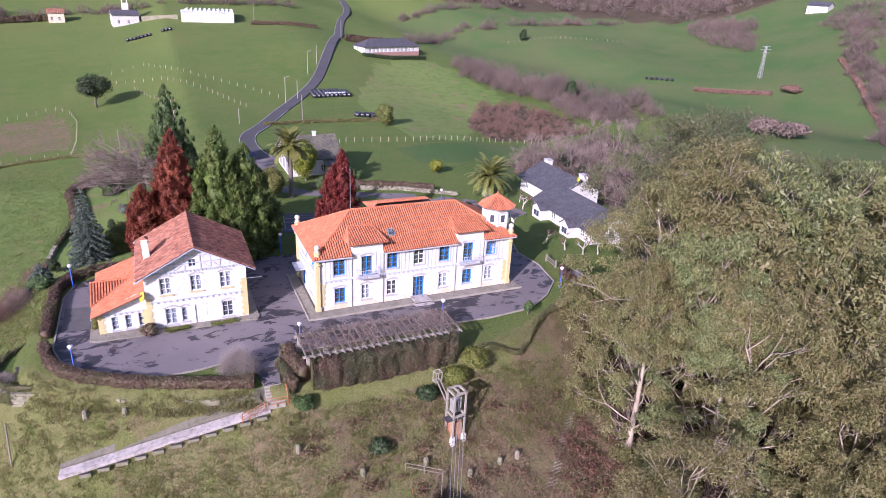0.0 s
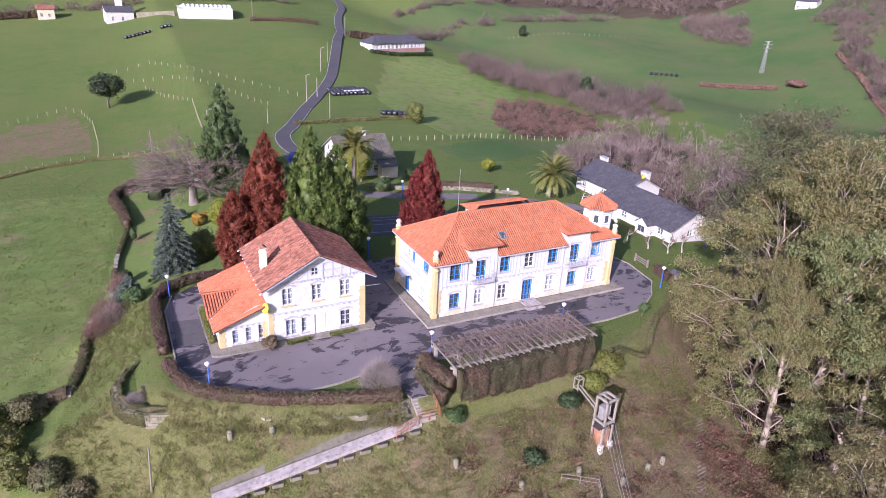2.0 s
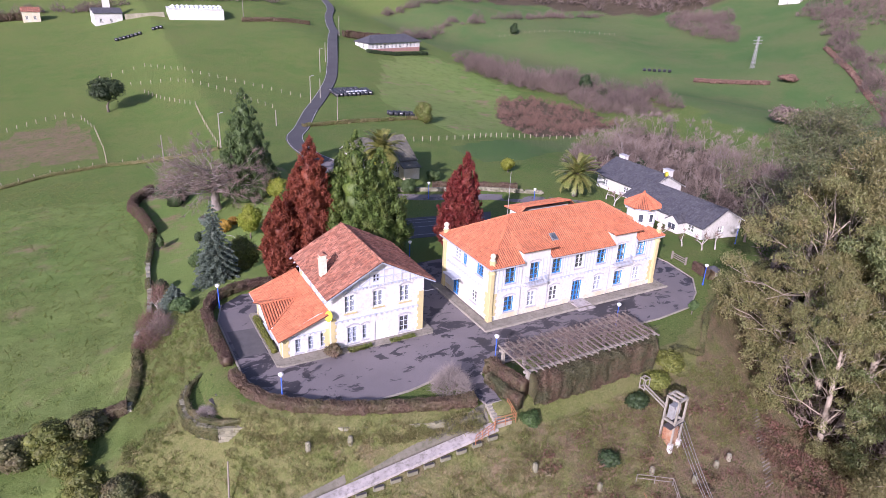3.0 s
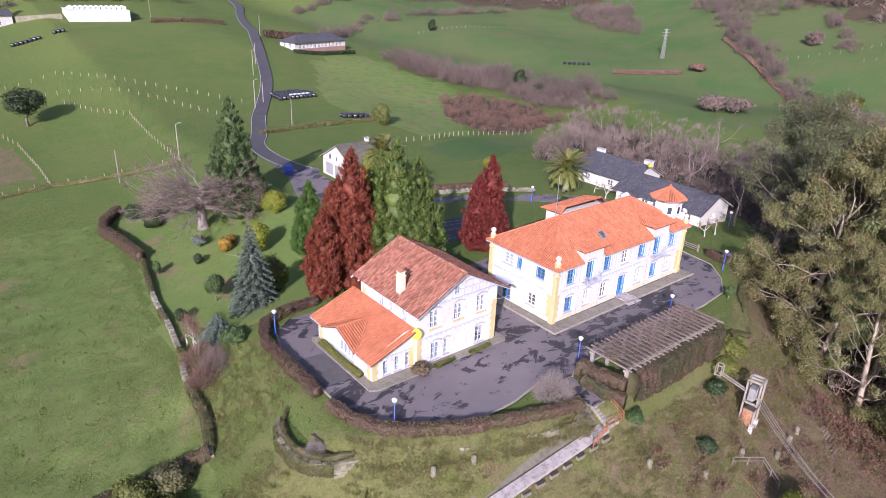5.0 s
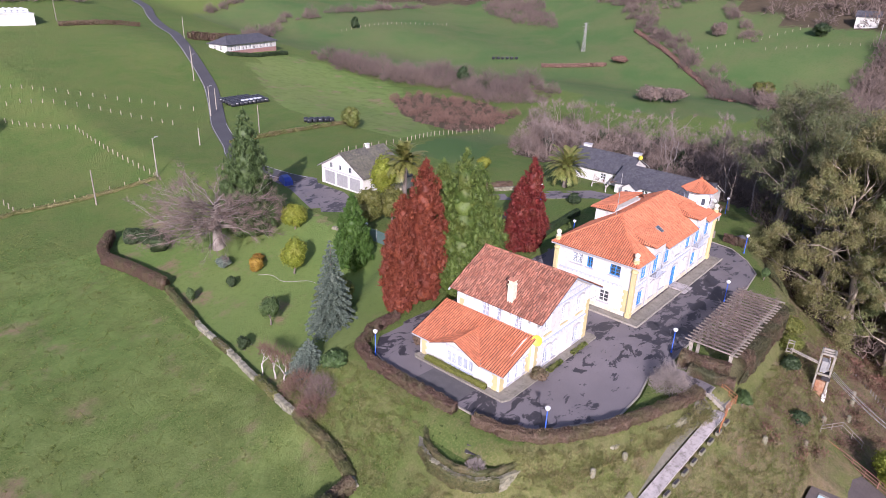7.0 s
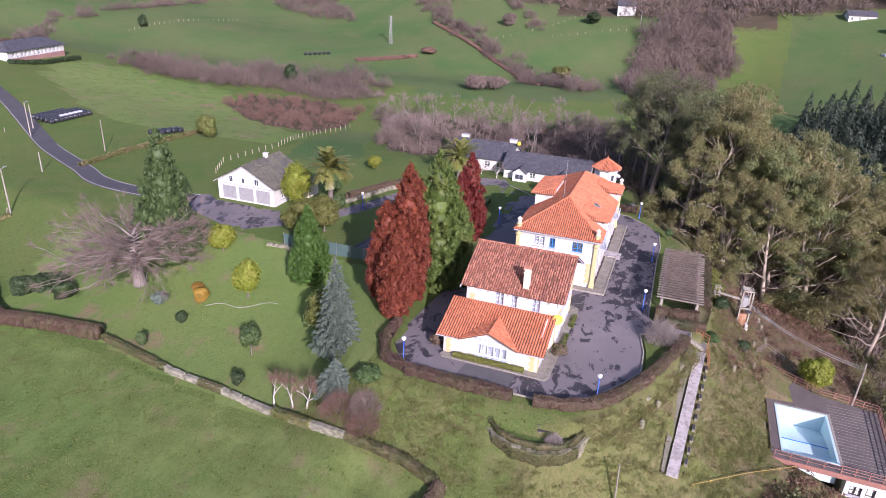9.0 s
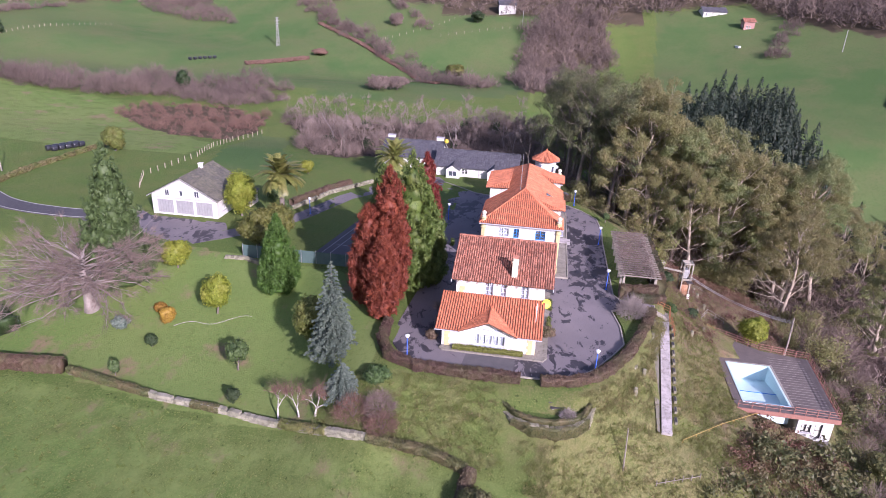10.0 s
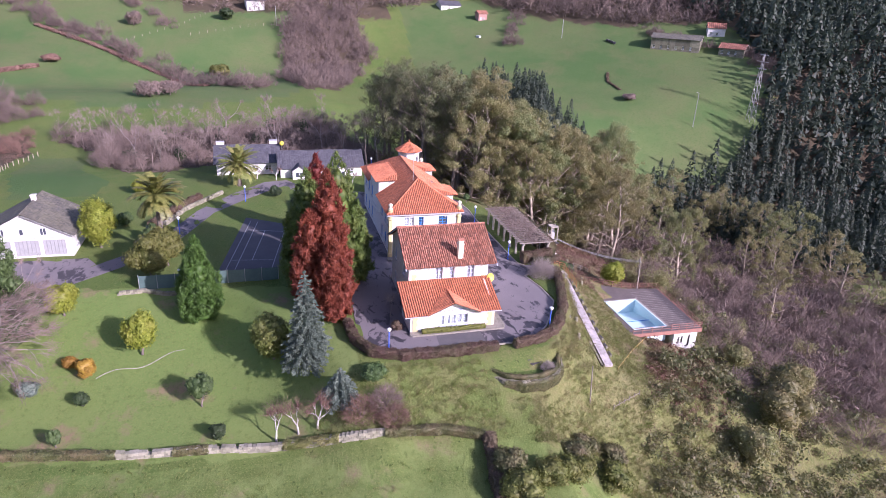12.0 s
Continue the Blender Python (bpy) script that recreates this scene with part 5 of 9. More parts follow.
def plain_house(name, label, at, turn, L, W, eave, ridge, wall_mat, roof_mat, sides, over=0.5, hip=0.0, win=WHITE_PAINT, foot=-1.5, tiles=(0.5, 0.4), group=""):
    """A rectangular house, ridge along its length. sides: openings for front, right, back, left, each (u, z, u, z) and what fills it."""
    h = thing(name, label, "house", at, turn, group)
    K = 0.3
    walls = ((facade(0, 0, 0, (1, 0)), L), (facade(L, K, 0, (0, 1)), W - 2 * K), (facade(L, W, 0, (-1, 0)), L), (facade(0, W - K, 0, (0, -1)), W - 2 * K))
    for (T, n), fill in zip(walls, sides):
        pierced(T, n, eave, K, [f[:4] for f in fill], foot).make("wall", wall_mat, h)
        for f in fill:
            if len(f) > 4 and f[4] == "door":
                wide_door = f[2] - f[0] > 1.6
                paint = DOOR_GREY if wide_door else win
                leaf = Shape(T).box(f[0], f[1], -0.2, f[2], f[3], -0.17).make("garage_door" if wide_door else "door", paint, h)
                k = max(2, round((f[2] - f[0]) / 0.5))
                for i in range(k):
                    a = f[0] + (f[2] - f[0]) * i / k
                    Shape(T).box(a + 0.02, f[1], -0.168, a + (f[2] - f[0]) / k - 0.02, f[3], -0.1).make("board", paint, leaf)
            else:
                window(h, T, f[:4], win, GREY_TRIM, (1 if f[2] - f[0] > 0.7 else 0, 1))
    m, zr = W / 2, ridge
    k = (ridge - eave) / m
    ze = eave - over * k + 0.1
    if hip:
        A, B, C, D = (-over, -over, ze), (L + over, -over, ze), (L + over, W + over, ze), (-over, W + over, ze)
        p, q = (hip, m, zr), (L - hip, m, zr)
        for i, c in enumerate(([A, B, q, p], [B, C, q], [C, D, p, q], [D, A, p])):
            slate_slope(c, roof_mat, 300 + i, "roof", h, tiles)
        ridge_caps([A, p, q, C], 0.1, 0.6).make("ridge_tiles", roof_mat, h)
    else:
        for i, c in enumerate(([(-over, -over, ze), (L + over, -over, ze), (L + over, m, zr + 0.1), (-over, m, zr + 0.1)], [(L + over, W + over, ze), (-over, W + over, ze), (-over, m, zr + 0.1), (L + over, m, zr + 0.1)])):
            slate_slope(c, roof_mat, 310 + i, "roof", h, tiles)
        for x0, d in ((0, 1), (L - K, 1)):
            Shape().add([(x0, 0, eave), (x0, W, eave), (x0, m, ridge), (x0 + K, 0, eave), (x0 + K, W, eave), (x0 + K, m, ridge)], [(0, 2, 1), (3, 4, 5), (0, 3, 5, 2), (1, 2, 5, 4), (0, 1, 4, 3)]).make("gable_wall", wall_mat, h)
        ridge_caps([(-over, m, zr + 0.12), (L + over, m, zr + 0.12)], 0.1, 0.6).make("ridge_tiles", roof_mat, h)
        for x in (-over + 0.04, L + over - 0.04):
            for y0 in (-over, W + over):
                Shape().beam((x, y0, ze - 0.1), (x, m, zr), 0.08, 0.16).make("bargeboard", WHITE_PAINT, h)
    return h


# white garage house: gable towards the forecourt
g_win = [(2.6, 3.55, 3.4, 4.7), (5.3, 3.6, 5.9, 4.6), (8.0, 3.55, 8.9, 4.7)]
garage = plain_house("garage_house", "white garage house with a mossy slate roof and three white doors", (8.0, 57.6, -0.05), 0, 10.5, 12.0, 3.7, 6.95, STUCCO, OLD_SLATE,
                     ([(2, 1.0, 3, 2.2), (6.5, 1.0, 7.5, 2.2)], [], [(3, 1, 4, 2.2)], [(0.6, 0.35, 3.6, 2.75, "door"), (4.1, 0.35, 7.3, 2.75, "door"), (7.8, 0.35, 10.8, 2.75, "door")]), 0.6)
gable_face = facade(0, 12.0, 0, (0, -1))
for o in g_win:
    fr = Shape(gable_face).box(o[0], o[1], 0.003, o[2], o[3], 0.06).make("window", WHITE_PAINT, garage)
    mid = (o[0] + o[2]) / 2
    for a, b in ((o[0] + 0.08, mid - 0.04), (mid + 0.04, o[2] - 0.08)):
        if o[2] - o[0] > 0.7:
            Shape(gable_face).box(a, o[1] + 0.08, 0.062, b, o[3] - 0.08, 0.07).make("pane", DARK_GLASS, fr)
    if o[2] - o[0] <= 0.7:
        Shape(gable_face).box(o[0] + 0.08, o[1] + 0.08, 0.062, o[2] - 0.08, o[3] - 0.08, 0.07).make("pane", DARK_GLASS, fr)
Shape(gable_face).box(0.2, 3.05, 0.003, 11.8, 3.2, 0.05).make("string_course", GREY_TRIM, garage)
Shape().box(6.2, 5.7, 6.3, 6.9, 6.3, 7.7).box(6.1, 5.6, 7.7, 7.0, 6.4, 7.82).make("chimney", STUCCO, garage)
Shape().box(7.2, -2.6, 0, 10.6, -0.31, 2.6).make("side_wing", STUCCO_STAINED, garage)
slate_slope([(6.9, -2.9, 2.55), (10.9, -2.9, 2.55), (10.9, -0.2, 3.35), (6.9, -0.2, 3.35)], OLD_SLATE, 330, "wing_roof", garage)

# slate-roofed outbuilding in two lengths
wide = lambda u, z0=0.95, z1=2.1, w=1.3: (u, z0, u + w, z1)
out_a = plain_house("outbuilding", "low white outbuilding with a dark slate roof", (55.8, 8.6, -0.5), 90, 17.5, 9.2, 2.75, 5.1, STUCCO, SLATE,
                    ([], [], [wide(2.2), wide(5.6), (8.4, 0.1, 9.4, 2.2, "door"), wide(11.5), wide(14.4)], [wide(3.4)]), 0.6, group="outbuilding lengths")
out_b = plain_house("outbuilding", "second length of the low white outbuilding, set back", (61.0, 26.4, -0.6), 90, 13.0, 9.6, 3.0, 5.5, STUCCO, SLATE,
                    ([], [wide(3.6)], [wide(1.6), (5.0, 0.1, 6.0, 2.3, "door"), wide(7.4), wide(10.2)], [wide(3.6)]), 0.6, group="outbuilding lengths")
for px, py, w in ((46.3, 11.8, 3.0), (46.3, 20.6, 3.2)):
    porch = thing("porch", "small white gabled porch of the outbuilding", "porch", (px, py, -0.4))
    Shape().box(-1.6, 0.15, -0.5, 0.32, w - 0.15, 2.3).make("porch_wall", STUCCO, porch)
    slate_slope([(-1.9, 0, 2.3), (1.6, 0, 2.3), (1.6, w / 2, 3.4), (-1.9, w / 2, 3.4)], SLATE, 340, "porch_roof", porch)
    slate_slope([(1.6, w, 2.3), (-1.9, w, 2.3), (-1.9, w / 2, 3.4), (1.6, w / 2, 3.4)], SLATE, 341, "porch_roof", porch)
    Shape().add([(-1.6, 0.15, 2.3), (-1.6, w - 0.15, 2.3), (-1.6, w / 2, 3.25), (-1.5, 0.15, 2.3), (-1.5, w - 0.15, 2.3), (-1.5, w / 2, 3.25)], [(0, 2, 1), (3, 4, 5), (0, 3, 5, 2), (1, 2, 5, 4)]).make("porch_gable", STUCCO, porch)
    f = facade(-1.6, w, 0, (0, -1))
    fr = Shape(f).box(0.7, 0.8, 0.003, w - 0.7, 1.95, 0.06).make("window", WHITE_PAINT, porch)
    for a, b in ((0.78, w / 2 - 0.04), (w / 2 + 0.04, w - 0.78)):
        Shape(f).box(a, 0.88, 0.062, b, 1.87, 0.07).make("pane", DARK_GLASS, fr)
for cx, cy, cz in ((57.6, 27.2, 4.2), (57.0, 38.6, 4.2)):
    c = thing("roof_chimney", "broad white chimney of the outbuilding with a tiled top", "chimney", (cx, cy, cz))
    Shape().box(-0.5, -0.8, -1.2, 0.5, 0.8, 1.35).make("stack", STUCCO, c)
    Shape().box(-0.6, -0.9, 1.35, 0.6, 0.9, 1.47).make("coping", GREY_TRIM, c)
dish_t = thing("satellite_dish", "yellow satellite dish above the outbuilding roof", "satellite dish", (55.2, 25.4, 4.2))
Shape().tube([(0, 0, -0.3), (0, 0, 1.0)], [0.03, 0.03], 6).make("pole", STEEL, dish_t)
Shape(Matrix.Translation((0, 0, 1.2)) @ Matrix.Rotation(radians(-70), 4, "Y")).lathe([(0.05, -0.12), (0.35, -0.06), (0.5, 0.05), (0.05, -0.03)], 14).make("dish", DISH_YELLOW, dish_t, smooth=True)

# school-like house up the road
rows = [(2.2 + 2.0 * i, 1.15, 3.2 + 2.0 * i, 2.75) for i in range(12)]
school = plain_house("long_house", "long low white house with grey hipped roof and window row", (67.6, 198.2, height(70, 201) - 0.4), 14, 27.5, 9.0, 3.5, 6.0, STUCCO, SLATE, (rows, [(2.5, 1.1, 3.6, 2.7), (5, 1.1, 6.1, 2.7)], [], [(2, 1.1, 3.1, 2.7), (5, 1.1, 6.1, 2.7)]), 0.6, 4.6, foot=-2.5, tiles=(0.8, 0.7))
Shape(facade(0, 0, 0, (1, 0))).box(1.4, -1.8, 0.003, 27.45, 0.95, 0.06).make("pink_base", PINK_BASE, school)

# long white workshop and its neighbours on the northern rise
works = thing("workshop", "long white flat-fronted workshop with a pale sawtooth roof", "workshop", (0.6, 256.4, height(10, 258) - 0.5), -4)
Shape().box(0, 0, -3, 22.5, 17, 4.4).make("wall", STUCCO, works)
Shape().box(-0.2, -0.2, 4.4, 22.7, 17.2, 4.6).make("parapet", WHITE_PAINT, works)
for k in range(11):
    x = 1.0 + k * 1.95
    Shape().add([(x, 6, 4.6), (x + 1.9, 6, 4.6), (x + 1.9, 6, 5.7), (x, 16.6, 4.6), (x + 1.9, 16.6, 4.6), (x + 1.9, 16.6, 5.7)], [(0, 1, 2), (5, 4, 3), (0, 2, 5, 3), (1, 4, 5, 2), (0, 3, 4, 1)]).make("roof_light", WHITE_PAINT, works)
plain_house("village_house", "white house with a low belfry-like turret", (-27.5, 268, height(-22, 270) - 0.5), 8, 11, 8, 4.6, 6.4, STUCCO, SLATE, ([(2, 1, 3, 2.4), (6, 1, 7, 2.4), (8.6, 0.2, 9.8, 2.4, "door")], [], [], []), 0.4, tiles=(0.8, 0.7))
bell = thing("belfry", "small white belfry beside the village house", "belfry", (-22, 276.5, height(-22, 276)))
Shape().box(-1.4, -1.4, -1, 1.4, 1.4, 8.0).make("wall", STUCCO, bell)
for px, py in ((-1, -1), (1, -1), (1, 1), (-1, 1)):
    Shape().box(px - 0.2, py - 0.2, 8.0, px + 0.2, py + 0.2, 9.6).make("pier", STUCCO, bell)
Shape().add([(-1.5, -1.5, 9.6), (1.5, -1.5, 9.6), (1.5, 1.5, 9.6), (-1.5, 1.5, 9.6), (0, 0, 11)], [(0, 1, 4), (1, 2, 4), (2, 3, 4), (3, 0, 4), (3, 2, 1, 0)]).make("cap", SLATE, bell)
yard = thing("yard_wall", "long grey stone yard wall between the village houses", "wall", (0, 0, 0))
Shape().beam((-15.5, 270, height(-15, 270) + 0.6), (-0.5, 262, height(-1, 262) + 0.6), 0.5, 3.0).make("wall", STONE, yard)
plain_house("cottage", "small pale cottage beside a hedge", (-54, 283, height(-51, 286) - 0.3), 4, 6.5, 6, 4.2, 5.6, STUCCO_STAINED, OLD_TILE, ([(1, 1, 2, 2.4), (4, 1, 5, 2.4)], [], [], []), 0.4, tiles=(0.8, 0.7))

# houses on the hill across the valley
def far_house(name, label, x, y, turn, L, W, e, r, wall, roof, n=3):
    fr = [(1 + i * (L - 2) / n, 1, 1.9 + i * (L - 2) / n, 2.4) for i in range(n)]
    return plain_house(name, label, (x, y, height(x, y) - 0.2), turn, L, W, e, r, wall, roof, (fr, [(2, 1, 3, 2.4)], fr, [(2, 1, 3, 2.4)]), 0.5, foot=-4, tiles=(0.9, 0.8))


far_house("hill_house", "white house high on the far hillside", 282, 34, -82, 9, 8, 5.5, 7.6, STUCCO, SLATE)
far_house("hill_house", "white house with a dark roof among the far trees", 286, -72, -82, 12, 8, 3.2, 5.2, STUCCO, SLATE)
far_house("hill_hut", "pink-washed hut below the far wood", 266, -88, -85, 5, 5, 4.4, 5.6, PINK_BASE, OLD_TILE, 2)
far_house("hill_house", "white house on the northern skyline", 327, 203, -70, 11, 9, 5.0, 7.0, STUCCO, SLATE)
far_house("stone_barn", "long two-storey stone barn with a low roof", 193, -151, -131, 22, 10, 5.6, 7.4, STONE, OLD_SLATE, 6)
far_house("stone_cottage", "white cottage behind the stone barn", 193, -181, -120, 8, 7, 4.5, 6.5, STUCCO, OLD_TILE, 2)
far_house("stone_cottage", "low stone cottage at the field's end", 173, -174, -140, 11, 8, 3.6, 5.4, STONE, OLD_TILE, 3)

# ---- plants ----
def leaf_cloud(rng, centres, radii, count, size, flat=1.1, shell=0.6, droop=0.0, slim=False):
    """Leaf blades over a set of clumps (ellipsoids): arrays of points and quads."""
    centres, radii = np.asarray(centres, float), np.asarray(radii, float)
    area = (radii[:, 0] * radii[:, 1] * radii[:, 2]) ** (2 / 3)
    pick = rng.choice(len(centres), count, p=area / area.sum())
    d = rng.normal(size=(count, 3))
    d /= np.linalg.norm(d, axis=1)[:, None]
    r = shell + (1 - shell) * rng.random(count) ** 0.6
    pos = centres[pick] + d * radii[pick] * r[:, None] * (1 + 0.12 * rng.normal(size=count))[:, None]
    nrm = d * flat + rng.normal(size=(count, 3)) * 0.55 + np.array([0, 0, 0.25])
    nrm /= np.linalg.norm(nrm, axis=1)[:, None]
    side = np.cross(nrm, rng.normal(size=(count, 3)))
    side /= np.linalg.norm(side, axis=1)[:, None] + 1e-9
    up = np.cross(nrm, side)
    if droop:
        up = up * (1 - droop) + np.array([0, 0, -droop])
    s = size * (0.6 + 0.8 * rng.random(count))[:, None]
    a, b = side * s * 0.5, up * s * 0.85
    if slim:
        verts = np.stack([pos - a * 0.45 - b * 0.3, pos + a * 0.45 - b * 0.3, pos + b * 1.2], 1).reshape(-1, 3)
        return verts, np.arange(count * 3).reshape(-1, 3)
    verts = np.stack([pos - a * 1.1 - b * 0.7, pos + a * 1.1 - b * 0.5, pos + b * 1.2], 1).reshape(-1, 3)
    return verts, np.arange(count * 3).reshape(-1, 3)


def blades(rng, pos, nrm, size):
    """Small leaf blades at places, facing as given."""
    m = len(pos)
    nrm = nrm / (np.linalg.norm(nrm, axis=1)[:, None] + 1e-9)
    sd = np.cross(nrm, rng.normal(size=(m, 3)))
    sd /= np.linalg.norm(sd, axis=1)[:, None] + 1e-9
    up, s = np.cross(nrm, sd), size * (0.6 + 0.8 * rng.random(m))[:, None]
    v = np.stack([pos - sd * s * 0.55 - up * s * 0.5, pos + sd * s * 0.55 - up * s * 0.45, pos + up * s], 1).reshape(-1, 3)
    return v, np.arange(3 * m).reshape(-1, 3)


def lump(rng, centre, radius, n=10, m=7, rough=0.18, square=1.0):
    """A knobbly closed core for a dense crown."""
    v, f = [], []
    for i in range(m + 1):
        th = math.pi * i / m
        for k in range(n):
            ph = math.tau * k / n
            q = 1 + rough * rng.normal()
            sn, cn = math.sin(th) ** square if 0 < i < m else 0, math.copysign(abs(math.cos(th)) ** square, math.cos(th))
            v.append((centre[0] + radius[0] * q * sn * math.cos(ph), centre[1] + radius[1] * q * sn * math.sin(ph), centre[2] + radius[2] * q * cn))
    for i in range(m):
        for k in range(n):
            f.append((i * n + k, (i + 1) * n + k, (i + 1) * n + (k + 1) % n, i * n + (k + 1) % n))
    return np.array(v), np.array(f)


def joined(pieces):
    """One pair of arrays from several; four-cornered faces are halved where both sorts meet."""
    vs, fs, n = [], [], 0
    mixed = len({f.shape[1] for _, f in pieces}) > 1
    for v, f in pieces:
        if mixed and f.shape[1] == 4:
            f = np.concatenate([f[:, (0, 1, 2)], f[:, (0, 2, 3)]])
        vs.append(v)
        fs.append(f + n)
        n += len(v)
    return np.concatenate(vs), np.concatenate(fs)


def column_blobs(rng, h, r, base, n, top_taper=1.0, wobble=0.25, size=0.32):
    """Clumps up an upright crown: widest low down, narrowing to a tip."""
    cs, rs = [], []
    for k in range(n):
        t = ((k + rng.random()) / n) ** 1.15
        prof = r * (1 - t ** (1.3 * top_taper)) ** 0.72 * (0.66 + 0.34 * min(1, t * 4))
        a = k * 2.39996 + 0.5 * rng.normal()
        w = max(0.22, prof * 0.17) * (0.6 + 0.9 * rng.random())
        q = max(0, prof * (1 + 0.16 * rng.normal()) - w * 0.8)
        cs.append((q * math.cos(a), q * math.sin(a), base + (h - base - w * 0.8) * t))
        rs.append((w, w, w * 1.45))
    return cs, rs


def branch_tubes(shape, rng, p, d, length, r, depth, spread=0.6, lift=0.1, n=5):
    """Limbs that fork; returns the tips."""
    p, d = Vector(p), Vector(d).normalized()
    mid = p + d * length * 0.5 + Vector(rng.normal(size=3)) * length * 0.05
    end = p + d * length + Vector(rng.normal(size=3)) * length * 0.08
    shape.tube([p, mid, end], [r, r * 0.78, r * 0.55], n)
    if depth == 0:
        return [(end, d)]
    tips = []
    for k in range(2 if rng.random() < 0.6 else 3):
        nd = (d + Vector(rng.normal(size=3)) * spread + Vector((0, 0, lift))).normalized()
        tips += branch_tubes(shape, rng, end if k else mid.lerp(end, 0.8), nd, length * (0.62 + 0.2 * rng.random()), r * 0.55, depth - 1, spread, lift, max(3, n - 1))
    return tips


def twig_fans(rng, tips, per, length, width=0.018, spread=0.7, lift=0.15):
    """Fine twigs as thin blades at the branch tips."""
    o = np.repeat(np.array([tuple(t[0]) for t in tips]), per, 0)
    d = np.repeat(np.array([tuple(t[1]) for t in tips]), per, 0)
    n = len(o)
    d = d + rng.normal(size=(n, 3)) * spread + np.array([0, 0, lift])
    d /= np.linalg.norm(d, axis=1)[:, None]
    o = o - d * length * 0.25 * rng.random(n)[:, None] + rng.normal(size=(n, 3)) * 0.1 * length
    l = length * (0.5 + rng.random(n))[:, None]
    s = np.cross(d, rng.normal(size=(n, 3)))
    s = s / (np.linalg.norm(s, axis=1)[:, None] + 1e-9) * width
    v = np.stack([o - s, o + s, o + d * l], 1).reshape(-1, 3)
    return v, np.arange(3 * n).reshape(-1, 3)


def tree_thing(name, label, at, trunk, trunk_mat, crown, crown_mat, category="tree", group=""):
    t = thing(name, label, category, at, group=group)
    if trunk is not None and trunk.v:
        trunk.make("trunk", trunk_mat, t, smooth=True)
    mesh_object("crown", array_mesh("crown", *crown, crown_mat), t)
    return t


def upright_conifer(name, label, at, h, r, mat, seed, leaves=5000, size=0.3, base=0.4, taper=1.0, stems=((0, 0, 1.0),), group="", core=0.7):
    """A dense upright evergreen of one or more leaders."""
    rng = np.random.default_rng(seed)
    trunk, pieces = Shape(), []
    for sx, sy, k in stems:
        hh = h * k
        trunk.tube([(sx * 0.4, sy * 0.4, -0.4), (sx * 0.7, sy * 0.7, hh * 0.4), (sx, sy, hh * 0.85)], [0.3, 0.2, 0.06], 7)
        cs, rs = column_blobs(rng, hh, r * (0.55 + 0.45 * k), base, 300, taper)
        cs = [(x + sx, y + sy, z) for x, y, z in cs]
        pieces.append(leaf_cloud(rng, cs, rs, int(leaves / len(stems)), size * 1.7, 0.8, 0.55, -0.5, True))
        pieces += [lump(rng, c, [q * 0.62 for q in w], 5, 4, 0.25) for c, w in zip(cs, rs)]
        if core:
            for t in np.linspace(0.05, 0.78, 9):
                w = r * (0.55 + 0.45 * k) * core * (1 - t ** (1.3 * taper)) ** 0.8 * (1 - 0.2 * t)
                pieces.append(lump(rng, (sx, sy, base + (hh - base) * t), (w, w, hh * 0.085), 12, 7, 0.1))
    return tree_thing(name, label, at, trunk, BARK, joined(pieces), mat, group=group)


def spruce(name, label, at, h, r, mat, seed, tiers=16, per=190, size=0.3, group="", base=1.0):
    """A tiered conifer: whorls of drooping boughs, shorter to the top."""
    rng = np.random.default_rng(seed)
    trunk = Shape().tube([(0, 0, -0.5), (0, 0, h * 0.5), (0, 0, h)], [0.24, 0.14, 0.02], 7)
    pieces = []
    for k in range(tiers):
        t = k / (tiers - 1)
        z, rad = base + (h - base) * t, r * (1 - t) ** 0.85 + 0.12
        boughs = max(4, int(11 * (1 - t) + 4))
        for b in range(boughs):
            a = math.tau * (b + 0.5 * (k % 2) + 0.3 * rng.random()) / boughs
            ln = rad * (0.75 + 0.35 * rng.random())
            n = max(6, int(per * ln / r / 3.2))
            u = rng.random(n) ** 0.7
            pos = np.stack([np.cos(a) * ln * u, np.sin(a) * ln * u, z - 0.32 * ln * u ** 1.3 + 0.05 * rng.normal(size=n)], 1)
            spread = np.array([-math.sin(a), math.cos(a), 0]) * (rng.normal(size=n) * 0.085 * ln * (1.25 - 0.7 * u))[:, None]
            d = np.stack([np.full(n, math.cos(a)), np.full(n, math.sin(a)), np.full(n, -0.25)], 1) + rng.normal(size=(n, 3)) * 0.45
            d /= np.linalg.norm(d, axis=1)[:, None]
            s = np.cross(d, rng.normal(size=(n, 3)) + np.array([0, 0, 0.7]))
            s /= np.linalg.norm(s, axis=1)[:, None] + 1e-9
            sz = size * (0.7 + 0.6 * rng.random(n))[:, None]
            pos = pos + spread
            v = np.stack([pos - s * sz * 0.35, pos + d * sz, pos + s * sz * 0.35 + d * sz * 0.3, pos + s * sz * 0.35 - d * sz * 0.3], 1).reshape(-1, 3)
            pieces.append((v, np.arange(4 * n).reshape(-1, 4)))
    pieces.append(lump(rng, (0, 0, base + h * 0.32), (r * 0.2, r * 0.2, h * 0.33)))
    return tree_thing(name, label, at, trunk, BARK, joined(pieces), mat, group=group)


